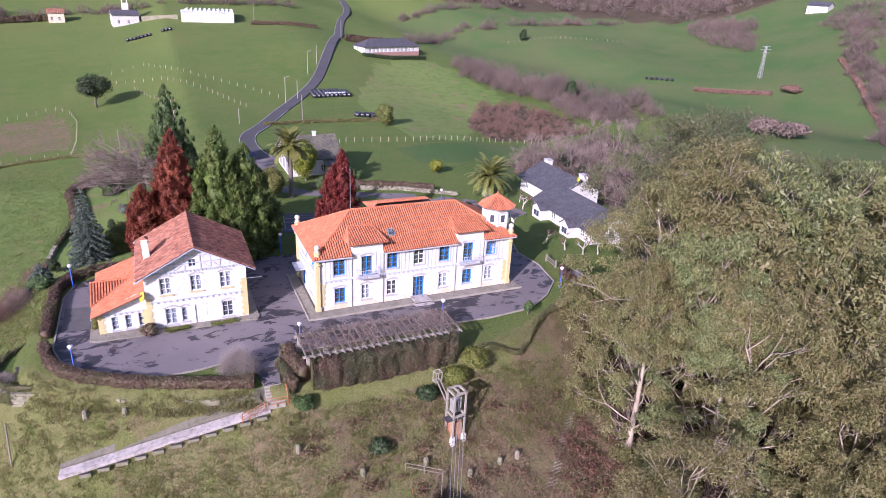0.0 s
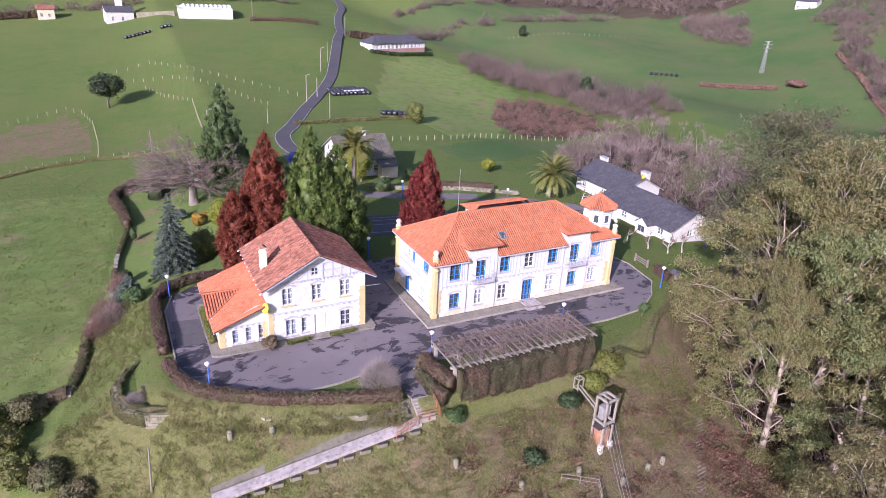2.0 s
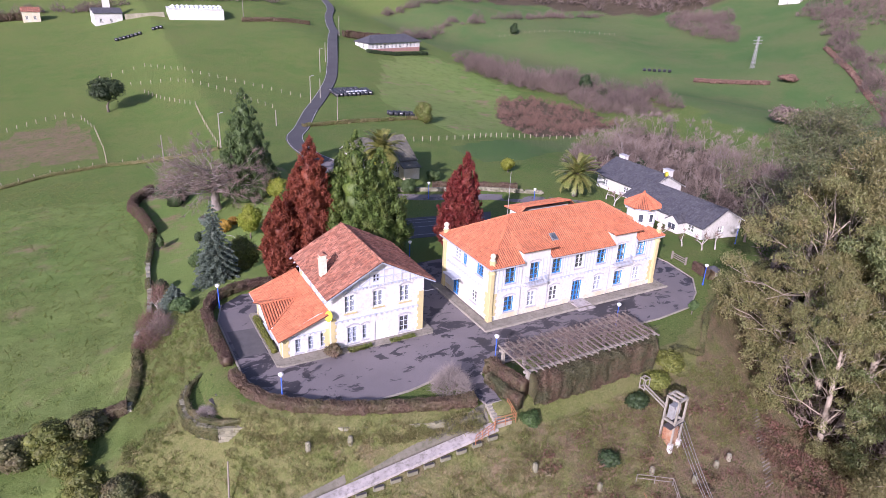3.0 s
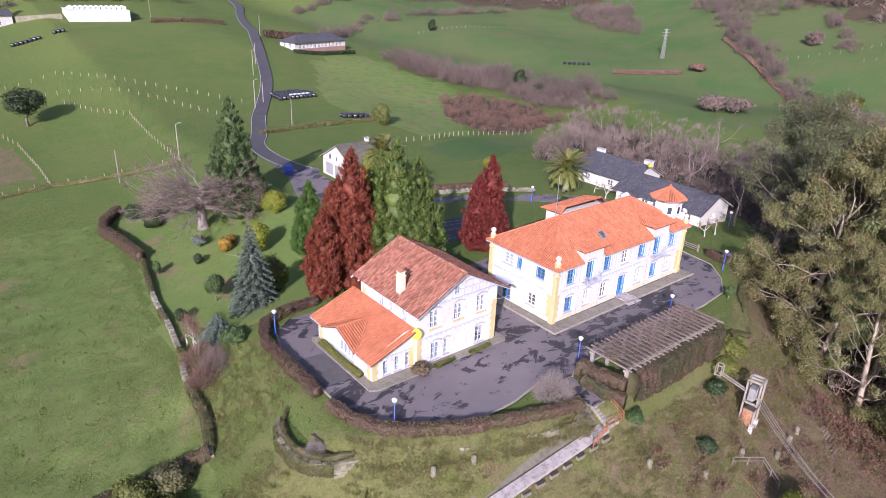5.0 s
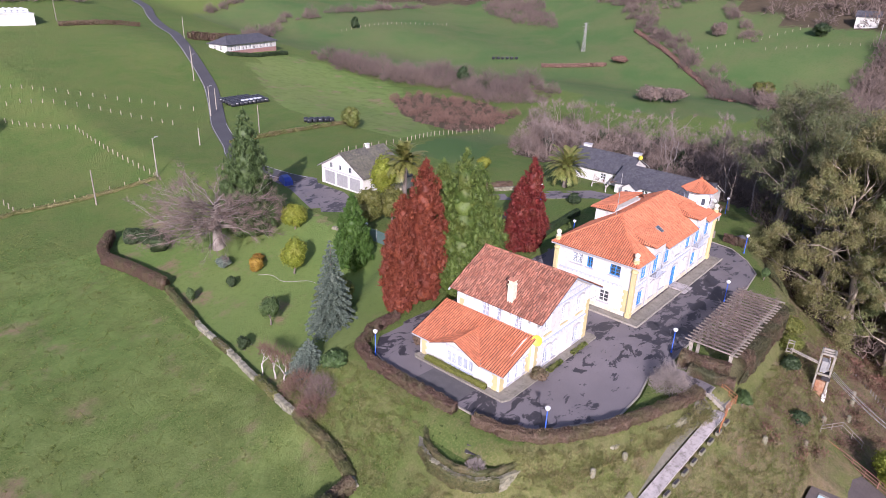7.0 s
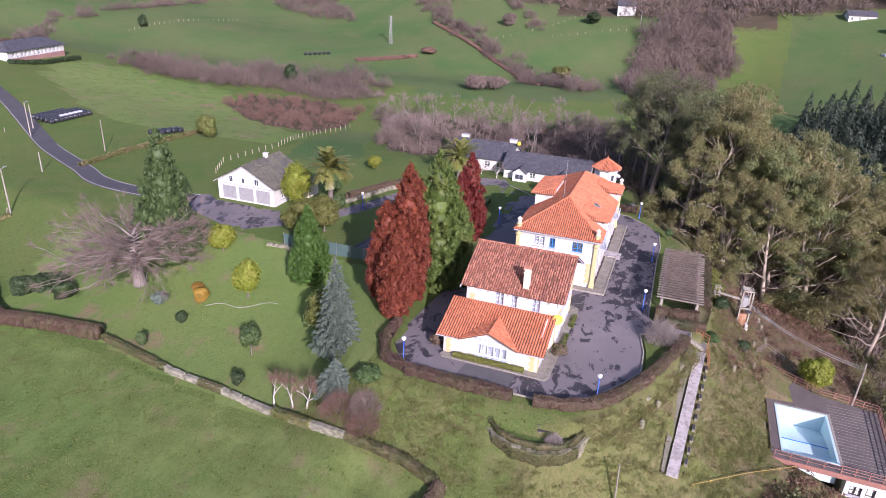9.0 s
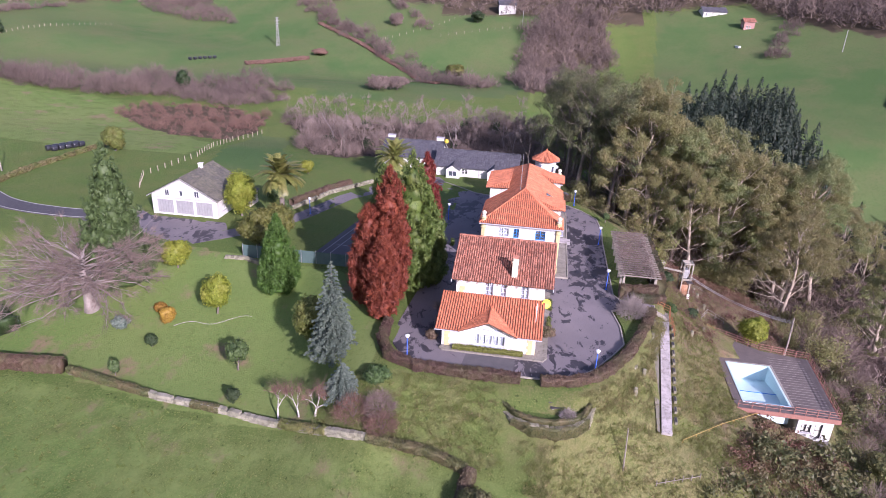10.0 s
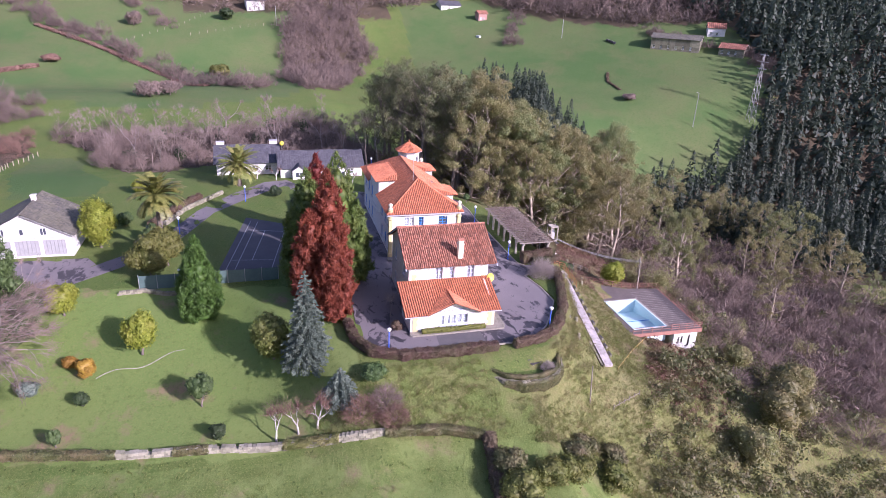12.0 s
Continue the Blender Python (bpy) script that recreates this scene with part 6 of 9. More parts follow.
def round_tree(name, label, at, h, r, mat, seed, leaves=2600, size=0.26, stem=1.2, bark=BARK, category="tree", flat=1.0, group="", core=0.6):
    """A rounded bush or small tree on a short stem, with an uneven outline."""
    rng = np.random.default_rng(seed)
    trunk = Shape()
    tips = branch_tubes(trunk, rng, (0, 0, -0.3), (0, 0, 1), stem + 0.4, 0.07 * r + 0.05, 2, 0.55, 0.3)
    cs, rs = [], []
    mid = stem + (h - stem) / 2
    for _ in range(16):
        d = rng.normal(size=3)
        d /= np.linalg.norm(d)
        cs.append((d[0] * r * 0.55, d[1] * r * 0.55, mid + d[2] * (h - stem) * 0.28 * flat))
        q = r * (0.42 + 0.16 * rng.random())
        rs.append((q, q, q * 0.95 * (h - stem) / (2 * r)))
    pieces = [leaf_cloud(rng, cs, rs, leaves, size)]
    if core:
        pieces += [lump(rng, c, [q * 0.72 for q in w], 8, 6, 0.12) for c, w in zip(cs, rs)]
        pieces.append(lump(rng, (0, 0, mid), (r * core, r * core, (h - stem) * 0.5 * core)))
    return tree_thing(name, label, at, trunk, bark, joined(pieces), mat, category, group)


def bare_tree(name, label, at, h, seed, bark=BARK, twigs=TWIG_GREY, depth=4, per=18, spread=0.55, trunk_r=0.22, twig=0.9, group="", lean=(0, 0, 1)):
    rng = np.random.default_rng(seed)
    trunk = Shape()
    tips = branch_tubes(trunk, rng, (0, 0, -0.3), lean, h * 0.34, trunk_r, depth, spread, 0.25)
    return tree_thing(name, label, at, trunk, bark, twig_fans(rng, tips, per, twig), twigs, group=group)


def palm(name, label, at, h, seed, span=4.2, fronds=52):
    rng = np.random.default_rng(seed)
    t = thing(name, label, "tree", at)
    trunk = Shape()
    trunk.lathe([(0.62, -0.4), (0.5, 0.4), (0.42, 1.2), (0.40, h - 1.2), (0.55, h - 0.6), (0.62, h - 0.1), (0.3, h + 0.2)], 12)
    trunk.make("trunk", BARK, t, smooth=True)
    vs, fs, n = [], [], 0
    for k in range(fronds):
        a, e = math.tau * rng.random(), radians(-30 + 112 * ((k + 0.5) / fronds))
        ln = span * (0.8 + 0.3 * rng.random())
        prev = None
        for i in range(9):
            u = i / 8
            el = e - u * u * radians(48)
            base = Vector((0, 0, h)) if prev is None else prev + Vector((math.cos(a) * math.cos(el), math.sin(a) * math.cos(el), math.sin(el))) * ln / 8
            if prev is not None:
                side = Vector((-math.sin(a), math.cos(a), 0))
                for sg in (-1, 1):
                    for j in (0.1, 0.37, 0.63, 0.9):
                        p = prev.lerp(base, j)
                        lw = (0.5 if 0.1 < u < 0.9 else 0.4) * (0.8 + 0.4 * rng.random())
                        q = p + side * sg * lw + (base - prev).normalized() * lw * 0.9 + Vector((0, 0, -0.12 * lw))
                        along = (base - prev).normalized() * 0.085
                        vs += [tuple(p - along), tuple(p + along), tuple(q + along * 0.4), tuple(q - along * 0.4)]
                        fs.append((n, n + 1, n + 2, n + 3))
                        n += 4
            prev = base
    mesh_object("crown", array_mesh("crown", np.array(vs), np.array(fs), PALM), t)
    return t


def at_ground(x, y, dz=0.0):
    return (x, y, height(x, y) + dz)


# garden trees
upright_conifer("copper_conifer", "tall copper-red conifer with lobed crowns beside the court", at_ground(-15.8, 22.2), 18.6, 2.7, COPPER, 1, 62000, 0.155, 0.5, 2.4, ((1.5, -0.4, 1.0), (-2.9, -0.6, 0.6), (0.2, 2.0, 0.74)), core=0.7)
upright_conifer("copper_conifer", "slender copper-red conifer behind the villa", at_ground(8.6, 21.6), 14.6, 2.8, COPPER, 2, 30000, 0.15, 0.5, 1.5, ((0.4, -0.2, 1.0), (-0.9, 0.8, 0.8)), core=0.7)
upright_conifer("broad_thuja", "broad fresh-green thuja with several leaders", at_ground(-8.0, 21.4), 19.4, 4.0, THUJA, 3, 96000, 0.165, 0.3, 1.45, ((-0.8, -1.4, 1.0), (2.8, -0.8, 0.86), (4.6, 1.4, 0.66), (-0.4, 2.6, 0.88), (0.8, -3.0, 0.7)), core=0.7)
upright_conifer("dark_cypress", "tall dark green cypress beside the bare cedar", at_ground(-13.6, 61.5), 20.6, 4.9, CYPRESS, 4, 44000, 0.18, 0.4, 1.0, ((0, 0, 1.0), (2.2, 1.0, 0.55)))
upright_conifer("green_cone", "bright green cone-shaped conifer on the lawn", at_ground(-11.6, 38.4), 11.3, 3.1, CONE, 5, 26000, 0.14, 0.2, 1.0)
spruce("blue_spruce", "blue-grey spruce with drooping tiers", at_ground(-26.2, 25.6), 11.8, 3.3, SPRUCE, 6, 22, 560, 0.2)
spruce("blue_spruce", "low spreading blue-grey spruce by the wall", at_ground(-32.2, 22.5), 3.8, 2.5, SPRUCE, 7, 11, 620, 0.17, base=0.6)
round_tree("lime_tree", "rounded yellow-green ornamental tree on the lawn", at_ground(-17.4, 45.0), 6.2, 2.1, LIME, 8, 6400, 0.182, 1.1)
round_tree("lime_tree", "yellow-green bushy tree beside the forecourt", at_ground(-9.6, 55.0), 4.7, 2.2, LIME, 9, 6000, 0.182, 0.6)
round_tree("evergreen_tree", "rounded dull-green evergreen on the terrace edge", at_ground(-2.2, 45.6), 6.4, 2.9, OLIVE_LEAF, 10, 10400, 0.189, 1.0)
round_tree("evergreen_tree", "rounded dull-green evergreen on the terrace edge", at_ground(1.9, 43.8), 6.2, 2.6, OLIVE_LEAF, 11, 9200, 0.189, 1.0)
round_tree("magnolia", "tall yellow-green evergreen beside the white garage house", at_ground(10.6, 54.4), 8.2, 2.9, LIME, 12, 9600, 0.189, 0.8)
round_tree("evergreen_shrub", "mottled yellow and green shrub by the spruce", at_ground(-22.4, 29.5), 6.2, 2.7, OLIVE_LEAF, 13, 9000, 0.189, 0.4)
round_tree("golden_shrub", "clipped golden-orange dome-shaped shrub on the lawn", at_ground(-20.4, 50.6), 2.5, 1.15, GOLD, 14, 4400, 0.098, 0.1, category="shrub", core=0.8)
round_tree("golden_shrub", "smaller tan dome-shaped shrub on the lawn", at_ground(-18.6, 52.6), 1.5, 0.95, GOLD, 15, 2600, 0.098, 0.05, category="shrub", core=0.8)
round_tree("grey_shrub", "loose grey-green shrub on the lawn", at_ground(-22.6, 56.0), 2.0, 1.2, SPRUCE, 16, 1800, 0.140, 0.2, category="shrub", core=0.4)
round_tree("small_tree", "young dark green tree with its long shadow", at_ground(-27.0, 37.6), 4.4, 1.4, IVY, 17, 3200, 0.154, 1.0)
round_tree("small_shrub", "small dark evergreen shrub on the lawn", at_ground(-24.9, 50.2), 1.8, 0.8, LAUREL, 18, 1400, 0.126, 0.15, category="shrub")
round_tree("small_shrub", "small dark evergreen shrub near the stone wall", at_ground(-32.4, 35.6), 2.2, 0.9, LAUREL, 19, 1600, 0.140, 0.2, category="shrub")
round_tree("small_shrub", "thin young tree by the wall", at_ground(-30.6, 51.6), 2.4, 0.7, IVY, 20, 1000, 0.126, 0.4, category="shrub")
palm("palm_tree", "tall palm with a stout trunk beside the lane", at_ground(5.8, 44.8), 9.8, 21, 4.1, 76)
palm("palm_tree", "shorter palm with drooping yellow-green fronds", at_ground(41.5, 34.5), 4.4, 22, 4.7, 80)
for i, (x, y) in enumerate(((-33.9, 29.6), (-33.6, 27.3), (-33.9, 25.2))):
    bare_tree("birch", "pollarded bare tree with a whitewashed trunk", at_ground(x, y), 4.6, 30 + i, WHITE_BARK, TWIG_RED, 3, 22, 0.5, 0.15, 1.3, "whitewashed garden trees")


def cedar():
    rng = np.random.default_rng(40)
    trunk = Shape()
    trunk.tube([(0.2, 0, -0.6), (0, 0, 0.8), (0.1, 0.1, 3.0), (0, 0.3, 5.6), (0.3, 0.2, 7.8)], [1.3, 0.85, 0.7, 0.45, 0.12], 10)
    tips = []
    for k in range(58):
        z = 3.4 + 4.2 * (k / 58) ** 1.1
        a = k * 2.39996 + 0.4 * rng.normal()
        reach = (10.8 - 0.55 * max(0, z - 3.5)) * (0.6 + 0.45 * rng.random())
        d = Vector((math.cos(a), math.sin(a), 0.12 + 0.10 * (z - 4)))
        tips += branch_tubes(trunk, rng, (0, 0, z), d, reach * 0.52, 0.15 * (1.15 - z / 12), 2, 0.30, -0.05, 5)
        for u in np.linspace(0.3, 1.0, 7):
            tips.append((Vector((0, 0, z)) + d * reach * u * 0.9 + Vector(rng.normal(size=3) * 0.25), (d + Vector((rng.normal() * 0.5, rng.normal() * 0.5, -0.1))).normalized()))
    crown = twig_fans(rng, tips, 26, 1.5, 0.016, 0.55, -0.06)
    return tree_thing("cedar", "great bare grey cedar with wide level limbs", at_ground(-19.6, 62.4), trunk, CEDAR_BARK, crown, TWIG)


cedar()


# eucalyptus grove
def eucalyptus_model(seed, h, mat, leaves=25000, blade=0.30, low=0.14, bark=PALE_BARK):
    """A tall gum tree: a clear pale bole, ascending limbs, and tufts of hanging leaves at the ends of the boughs."""
    rng = np.random.default_rng(seed)
    trunk = Shape()
    lean = Vector((rng.normal() * 0.09, rng.normal() * 0.09, 1))
    bend = Vector((rng.normal(), rng.normal(), 0)) * 0.03 * h
    at = lambda t: lean * (h * t) + bend * math.sin(t * 4.2)
    trunk.tube([(0, 0, -1.0), at(0.18), at(0.36), at(0.54), at(0.72)], [0.52, 0.42, 0.34, 0.25, 0.13], 9)
    tips = []
    for k in range(14):
        t = low + (0.68 - low) * k / 13
        a = k * 2.4 + rng.random()
        out = 0.95 - 0.35 * k / 12
        tips += branch_tubes(trunk, rng, tuple(at(t)), (math.cos(a) * out, math.sin(a) * out, 0.45 + 0.5 * k / 12), h * (0.20 - 0.05 * k / 12) * (0.8 + 0.4 * rng.random()), 0.15 - 0.005 * k, 2, 0.42, 0.16, 4)
    for k in range(3):
        a = k * 2.1 + rng.random()
        tips += branch_tubes(trunk, rng, tuple(at(0.70)), (math.cos(a) * 0.4, math.sin(a) * 0.4, 1), h * 0.15, 0.13, 2, 0.45, 0.2, 4)
    cs, rs = [], []
    for p, d in tips:
        for _ in range(2):
            c = p + Vector(rng.normal(size=3)) * h * 0.022 - Vector((0, 0, 0.2))
            q = (0.45 + 0.75 * rng.random()) * h / 24
            cs.append(tuple(c))
            rs.append((q * 1.15, q * 1.15, q * 0.8))
    crown = leaf_cloud(rng, cs, rs, leaves, blade, 0.8, 0.3, 0.3, True)
    return tree_thing("eucalyptus", "tall eucalyptus with pale bark and loose olive foliage", (0, 0, 0), trunk, bark, crown, mat, group="eucalyptus grove")


def plant_grove():
    models = [eucalyptus_model(60 + i, h, m) for i, (h, m) in enumerate(((25, EUCALYPT), (28, EUCALYPT_GREEN), (23, EUCALYPT), (26, EUCALYPT), (21, EUCALYPT_GREEN)))]
    low = [eucalyptus_model(70 + i, h, m, 5500, 0.58) for i, (h, m) in enumerate(((25, EUCALYPT_GREEN), (23, EUCALYPT), (26, EUCALYPT)))]
    # Thin edge trees carry the grove's shade in their leaf colour.
    thin = [eucalyptus_model(80 + i, h, m, 12000, 0.30, 0.34, BARK) for i, (h, m) in enumerate(((25, EUCALYPT_SHADED), (27, EUCALYPT_SHADED)))]
    rnd = random.Random(7)
    spots = scatter(GROVE, 62, 8, 5.0) + [q for i, q in enumerate(scatter(LOWER_WOOD, 44, 9, 6.5)) if i % 4 == 0 or not inside(SLOPE_THICKET, *q)]
    spots += [(28.4, -26.2), (38, -20), (44, -12), (55, -2)]
    used = set()
    for i, (x, y) in enumerate(spots):
        front = x < 43 and y > -44 or 8 < x < 60 and -58 < y <= -36
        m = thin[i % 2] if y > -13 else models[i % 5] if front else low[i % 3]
        k = rnd.uniform(0.85, 1.12) * (0.6 if y < -58 else 1.0 if y < -24 else 1.1 if y < -13 else 0.98) * (0.8 if x < 34 else 1.0)
        if m.name not in used:
            used.add(m.name)
            ob = m
            ob.matrix_basis = Matrix.LocRotScale((x, y, height(x, y)), Euler((0, 0, rnd.random() * 6.28)), (k, k, k))
        else:
            ob = copy_thing(m, pose(x, y, height(x, y), 0, 0, rnd.random() * 360))
            ob.scale = (k, k, k * rnd.uniform(0.95, 1.08))


plant_grove()


# woods, belts and scrub, too many to count
def replicate(protos, spots, lift=0.0, lo=0.8, hi=1.25, seed=1, base=None):
    rng = np.random.default_rng(seed)
    vs, fs, n = [], [], 0
    z = land([s[0] for s in spots], [s[1] for s in spots])
    for (x, y), zz in zip(spots, z):
        v, f = protos[rng.integers(len(protos))]
        a, k = rng.random() * 6.283, rng.uniform(lo, hi)
        c, s = math.cos(a), math.sin(a)
        w = np.stack([(v[:, 0] * c - v[:, 1] * s) * k + x, (v[:, 0] * s + v[:, 1] * c) * k + y, v[:, 2] * k * rng.uniform(0.9, 1.15) + zz + lift], 1)
        vs.append(w)
        fs.append(f + n)
        n += len(v)
    return np.concatenate(vs), np.concatenate(fs)


def bare_bush_proto(seed, h, r, n, width):
    """A thicket: stems and twigs that rise and arch out from a wide foot."""
    rng = np.random.default_rng(seed)
    tips = []
    for _ in range(n // 3):
        a, q = rng.random() * math.tau, r * rng.random() ** 0.5
        top = h * (1 - 0.75 * (q / r) ** 2)
        lean = 1.3 * q / r
        tips.append((Vector((q * math.cos(a), q * math.sin(a), top * (0.1 + 0.75 * rng.random()))), Vector((math.cos(a) * lean, math.sin(a) * lean, 0.8)).normalized()))
    return twig_fans(rng, tips, 3, h * 0.28, width, 0.5, 0.1)


def bare_tree_proto(seed, h, depth=3, per=20, width=0.022):
    rng = np.random.default_rng(seed)
    sh = Shape()
    tips = branch_tubes(sh, rng, (0, 0, -0.5), (rng.normal() * 0.06, rng.normal() * 0.06, 1), h * 0.38, 0.16, depth, 0.42, 0.3, 4)
    quads = np.array([f for f in sh.f if len(f) == 4])
    return joined([(np.array(sh.v), quads), twig_fans(rng, tips, per, h * 0.14, width, 0.6, 0.25)])


def pine_proto(seed, h, r, n=110, blade=0.85):
    """A plantation conifer: a tapering spire of hanging boughs."""
    rng = np.random.default_rng(seed)
    t = rng.random(n) ** 1.35
    a = np.arange(n) * 2.39996 + 0.4 * rng.normal(size=n)
    rad = (r * (1 - t) ** 0.9 + 0.1) * (0.72 + 0.4 * rng.random(n))
    out = np.stack([np.cos(a), np.sin(a), np.zeros(n)], 1)
    pos = out * rad[:, None] * 0.75 + np.array([0, 0, 1.0]) * (h * (0.15 + 0.83 * t))[:, None]
    down = out * 0.55 + np.array([0, 0, -0.8]) + rng.normal(size=(n, 3)) * 0.22
    side = np.cross(out, np.array([0, 0, 1.0])) + rng.normal(size=(n, 3)) * 0.25
    s = ((0.55 + 0.75 * (1 - t)) * (0.8 + 0.5 * rng.random(n)))[:, None] * blade
    v = np.stack([pos - down * s * 0.8, pos + side * s * 0.7 + down * s * 0.9, pos - side * s * 0.7 + down * s * 0.9], 1).reshape(-1, 3)
    return v, np.arange(3 * n).reshape(-1, 3)


def tuft_proto(seed, h, r, n, width=0.06):
    rng = np.random.default_rng(seed)
    tips = [(Vector((r * rng.normal() * 0.45, r * rng.normal() * 0.45, 0.02)), Vector((0, 0, 0.55))) for _ in range(n)]
    return twig_fans(rng, tips, 2, h, width, 0.8, 0.05)


def leafy_proto(seed, h, r, n, size):
    rng = np.random.default_rng(seed)
    cs = [(rng.normal() * r * 0.35, rng.normal() * r * 0.35, h * (0.3 + 0.35 * rng.random())) for _ in range(6)]
    rs = [(r * 0.5, r * 0.5, h * 0.35)] * 6
    return leaf_cloud(rng, cs, rs, n, size, 0.5, 0.4)


def bare_shrub(name, label, at, h, r, mat, seed, twigs=2600):
    """A rounded leafless shrub of fine rising twigs."""
    trunk = Shape()
    rng = np.random.default_rng(seed)
    for k in range(7):
        a = k * 0.9
        trunk.tube([(0, 0, -0.2), (math.cos(a) * r * 0.3, math.sin(a) * r * 0.3, h * 0.35)], [0.05, 0.025], 4)
    return tree_thing(name, label, at, trunk, BARK, bare_bush_proto(seed, h, r, twigs, 0.011), mat, "shrub")


def stuff(name, label, category, arrays, mat):
    return tagged(mesh_object(name, array_mesh(name, *arrays, mat)), label, category, kind="stuff")


def off_path(spots):
    """Leaves out the places on the sloping path and its stony bank."""
    out = []
    for x, y in spots:
        u = (PATH_HEAD[0] - x) / (PATH_HEAD[0] - PATH_FOOT[0])
        aside = y - (PATH_HEAD[1] + (PATH_FOOT[1] - PATH_HEAD[1]) * u)
        if not (0 < u < 1.03 and -1.6 < aside < 1.7 - 1.2 * u):
            out.append((x, y))
    return out


def edge_line(poly_line, n, width, seed):
    """Seeded places along a line."""
    rnd = random.Random(seed)
    seg = list(zip(poly_line, poly_line[1:]))
    lens = [math.dist(a, b) for a, b in seg]
    out = []
    for _ in range(n):
        (a, b) = rnd.choices(seg, lens)[0]
        t = rnd.random()
        out.append((a[0] + (b[0] - a[0]) * t + rnd.gauss(0, width), a[1] + (b[1] - a[1]) * t + rnd.gauss(0, width)))
    return out


BUSHES = [bare_bush_proto(100 + i, 3.2, 2.6, 420, 0.026) for i in range(5)]
CROWNS = [bare_bush_proto(200 + i, 5.6, 3.2, 1100, 0.026) for i in range(5)]
FAR_CROWNS = [bare_bush_proto(205 + i, 5.6, 3.2, 360, 0.055) for i in range(5)]
FAR_BUSHES = [bare_bush_proto(105 + i, 3.2, 2.6, 150, 0.05) for i in range(5)]
BARE = [bare_tree_proto(110 + i, 9 + i) for i in range(4)]
stuff("bare_thicket", "mauve-brown leafless thicket behind the outbuilding", "thicket", replicate(CROWNS + BUSHES, scatter(BARN_WOOD, 170, 1, 3.6), seed=1, lo=0.4, hi=1.1), TWIG)
stuff("bare_wood", "leafless winter trees behind the outbuilding", "wood", replicate(BARE, scatter(BARN_WOOD, 95, 2, 4.6), seed=2, lo=0.45, hi=0.95), TWIG_GREY)
stuff("bare_hedge_belt", "leafless mauve hedge belt between the fields", "hedge", replicate(CROWNS, scatter(HEDGE_BELT, 74, 3, 4.0), seed=3, lo=0.3, hi=1.6), TWIG_DARK)
stuff("bare_gully_wood", "leafless scrub wood along the stream gully", "wood", replicate(FAR_CROWNS, edge_line([(318, 172), (300, 150), (268, 126), (244, 101), (226, 82), (213, 66), (188, 47), (166, 24)], 105, 2.8, 704) + scatter([(285, 128), (300, 118), (340, 125), (345, 185), (310, 180)], 60, 26, 5), seed=4, lo=0.45, hi=1.3), TWIG_DARK)
stuff("bracken_mound", "rust-brown bracken and bramble mound", "bracken", replicate(BUSHES + CROWNS, scatter(BRACKEN_MOUND, 130, 5, 2.8), seed=5, lo=0.2, hi=0.62), TWIG_RED)
stuff("hill_copse", "leafless copse on the far hillside", "wood", replicate(FAR_CROWNS, scatter(HILL_COPSE, 120, 6, 4.2), seed=6, lo=0.6, hi=1.7), TWIG_DARK)
stuff("upper_wood", "brown leafless wood on the hill across the valley", "wood", replicate([bare_bush_proto(120 + i, 10, 5.0, 130, 0.14) for i in range(3)], scatter(UPPER_WOOD_E, 520, 7, 4.5), seed=7, lo=0.8, hi=1.5), TWIG_DARK)
stuff("upper_wood", "brown leafless wood above the northern fields", "wood", replicate([bare_bush_proto(130 + i, 10, 5.0, 120, 0.14) for i in range(3)], scatter(UPPER_WOOD_N, 360, 8, 5), seed=8, lo=0.8, hi=1.5), TWIG_DARK)
PINES = [pine_proto(140 + i, 15 + 1.5 * i, 2.7 + 0.2 * i, 56, 1.1) for i in range(5)]
NEAR_PINES = [pine_proto(240 + i, 13 + 1.5 * i, 2.9 + 0.2 * i, 260, 0.52) for i in range(4)]
pine_spots = scatter(PINEWOOD, 3400, 9, 3.4)
close_by = [q for q in pine_spots if q[0] < 130 and q[1] > -170]
stuff("pine_forest", "dense dark pine plantation on the valley side", "forest", replicate(PINES, [q for q in pine_spots if not (q[0] < 130 and q[1] > -170)], seed=9, lo=0.75, hi=1.2), PINE)
stuff("pine_forest", "dark pines along the foot of the valley field", "forest", replicate(NEAR_PINES, close_by, seed=23, lo=0.7, hi=1.15), PINE)
stuff("pine_forest", "dark pines on the spur below the grove", "forest", replicate([pine_proto(145 + i, 12 + 1.2 * i, 3.2 + 0.2 * i, 300, 0.5) for i in range(4)], scatter(PINE_SPUR, 190, 10, 3.4), seed=10, lo=0.7, hi=1.1), PINE)
stuff("slope_thicket", "grey-mauve leafless thicket on the slope below the pool", "thicket", replicate(CROWNS, scatter(SLOPE_THICKET, 120, 28, 3.6), seed=21, lo=0.35, hi=1.0), TWIG)
stuff("far_copse", "leafless copse on the northern hillside", "wood", replicate(FAR_CROWNS, scatter([(262, 204), (278, 240), (297, 249), (306, 222), (275, 186), (257, 174)], 60, 29, 4.5), seed=22, lo=0.5, hi=1.3), TWIG_DARK)
stuff("grove_undergrowth", "bare brown undergrowth beneath the eucalyptus", "thicket", replicate(FAR_BUSHES, scatter(GROVE, 260, 11, 2.6) + scatter(LOWER_WOOD, 420, 12, 3), seed=11, lo=0.7, hi=1.6), TWIG)
LEAFY = [leafy_proto(150 + i, 2.0, 1.6, 200, 0.2) for i in range(3)]
stuff("evergreen_understorey", "dark green brambles and laurel among the trees", "thicket", replicate(LEAFY, scatter(GROVE, 140, 13, 3) + scatter(LOWER_WOOD, 240, 14, 3.5) + scatter(BANK_SCRUB, 250, 15, 1.9), seed=12, lo=0.5, hi=1.5), SCRUB_LEAF)
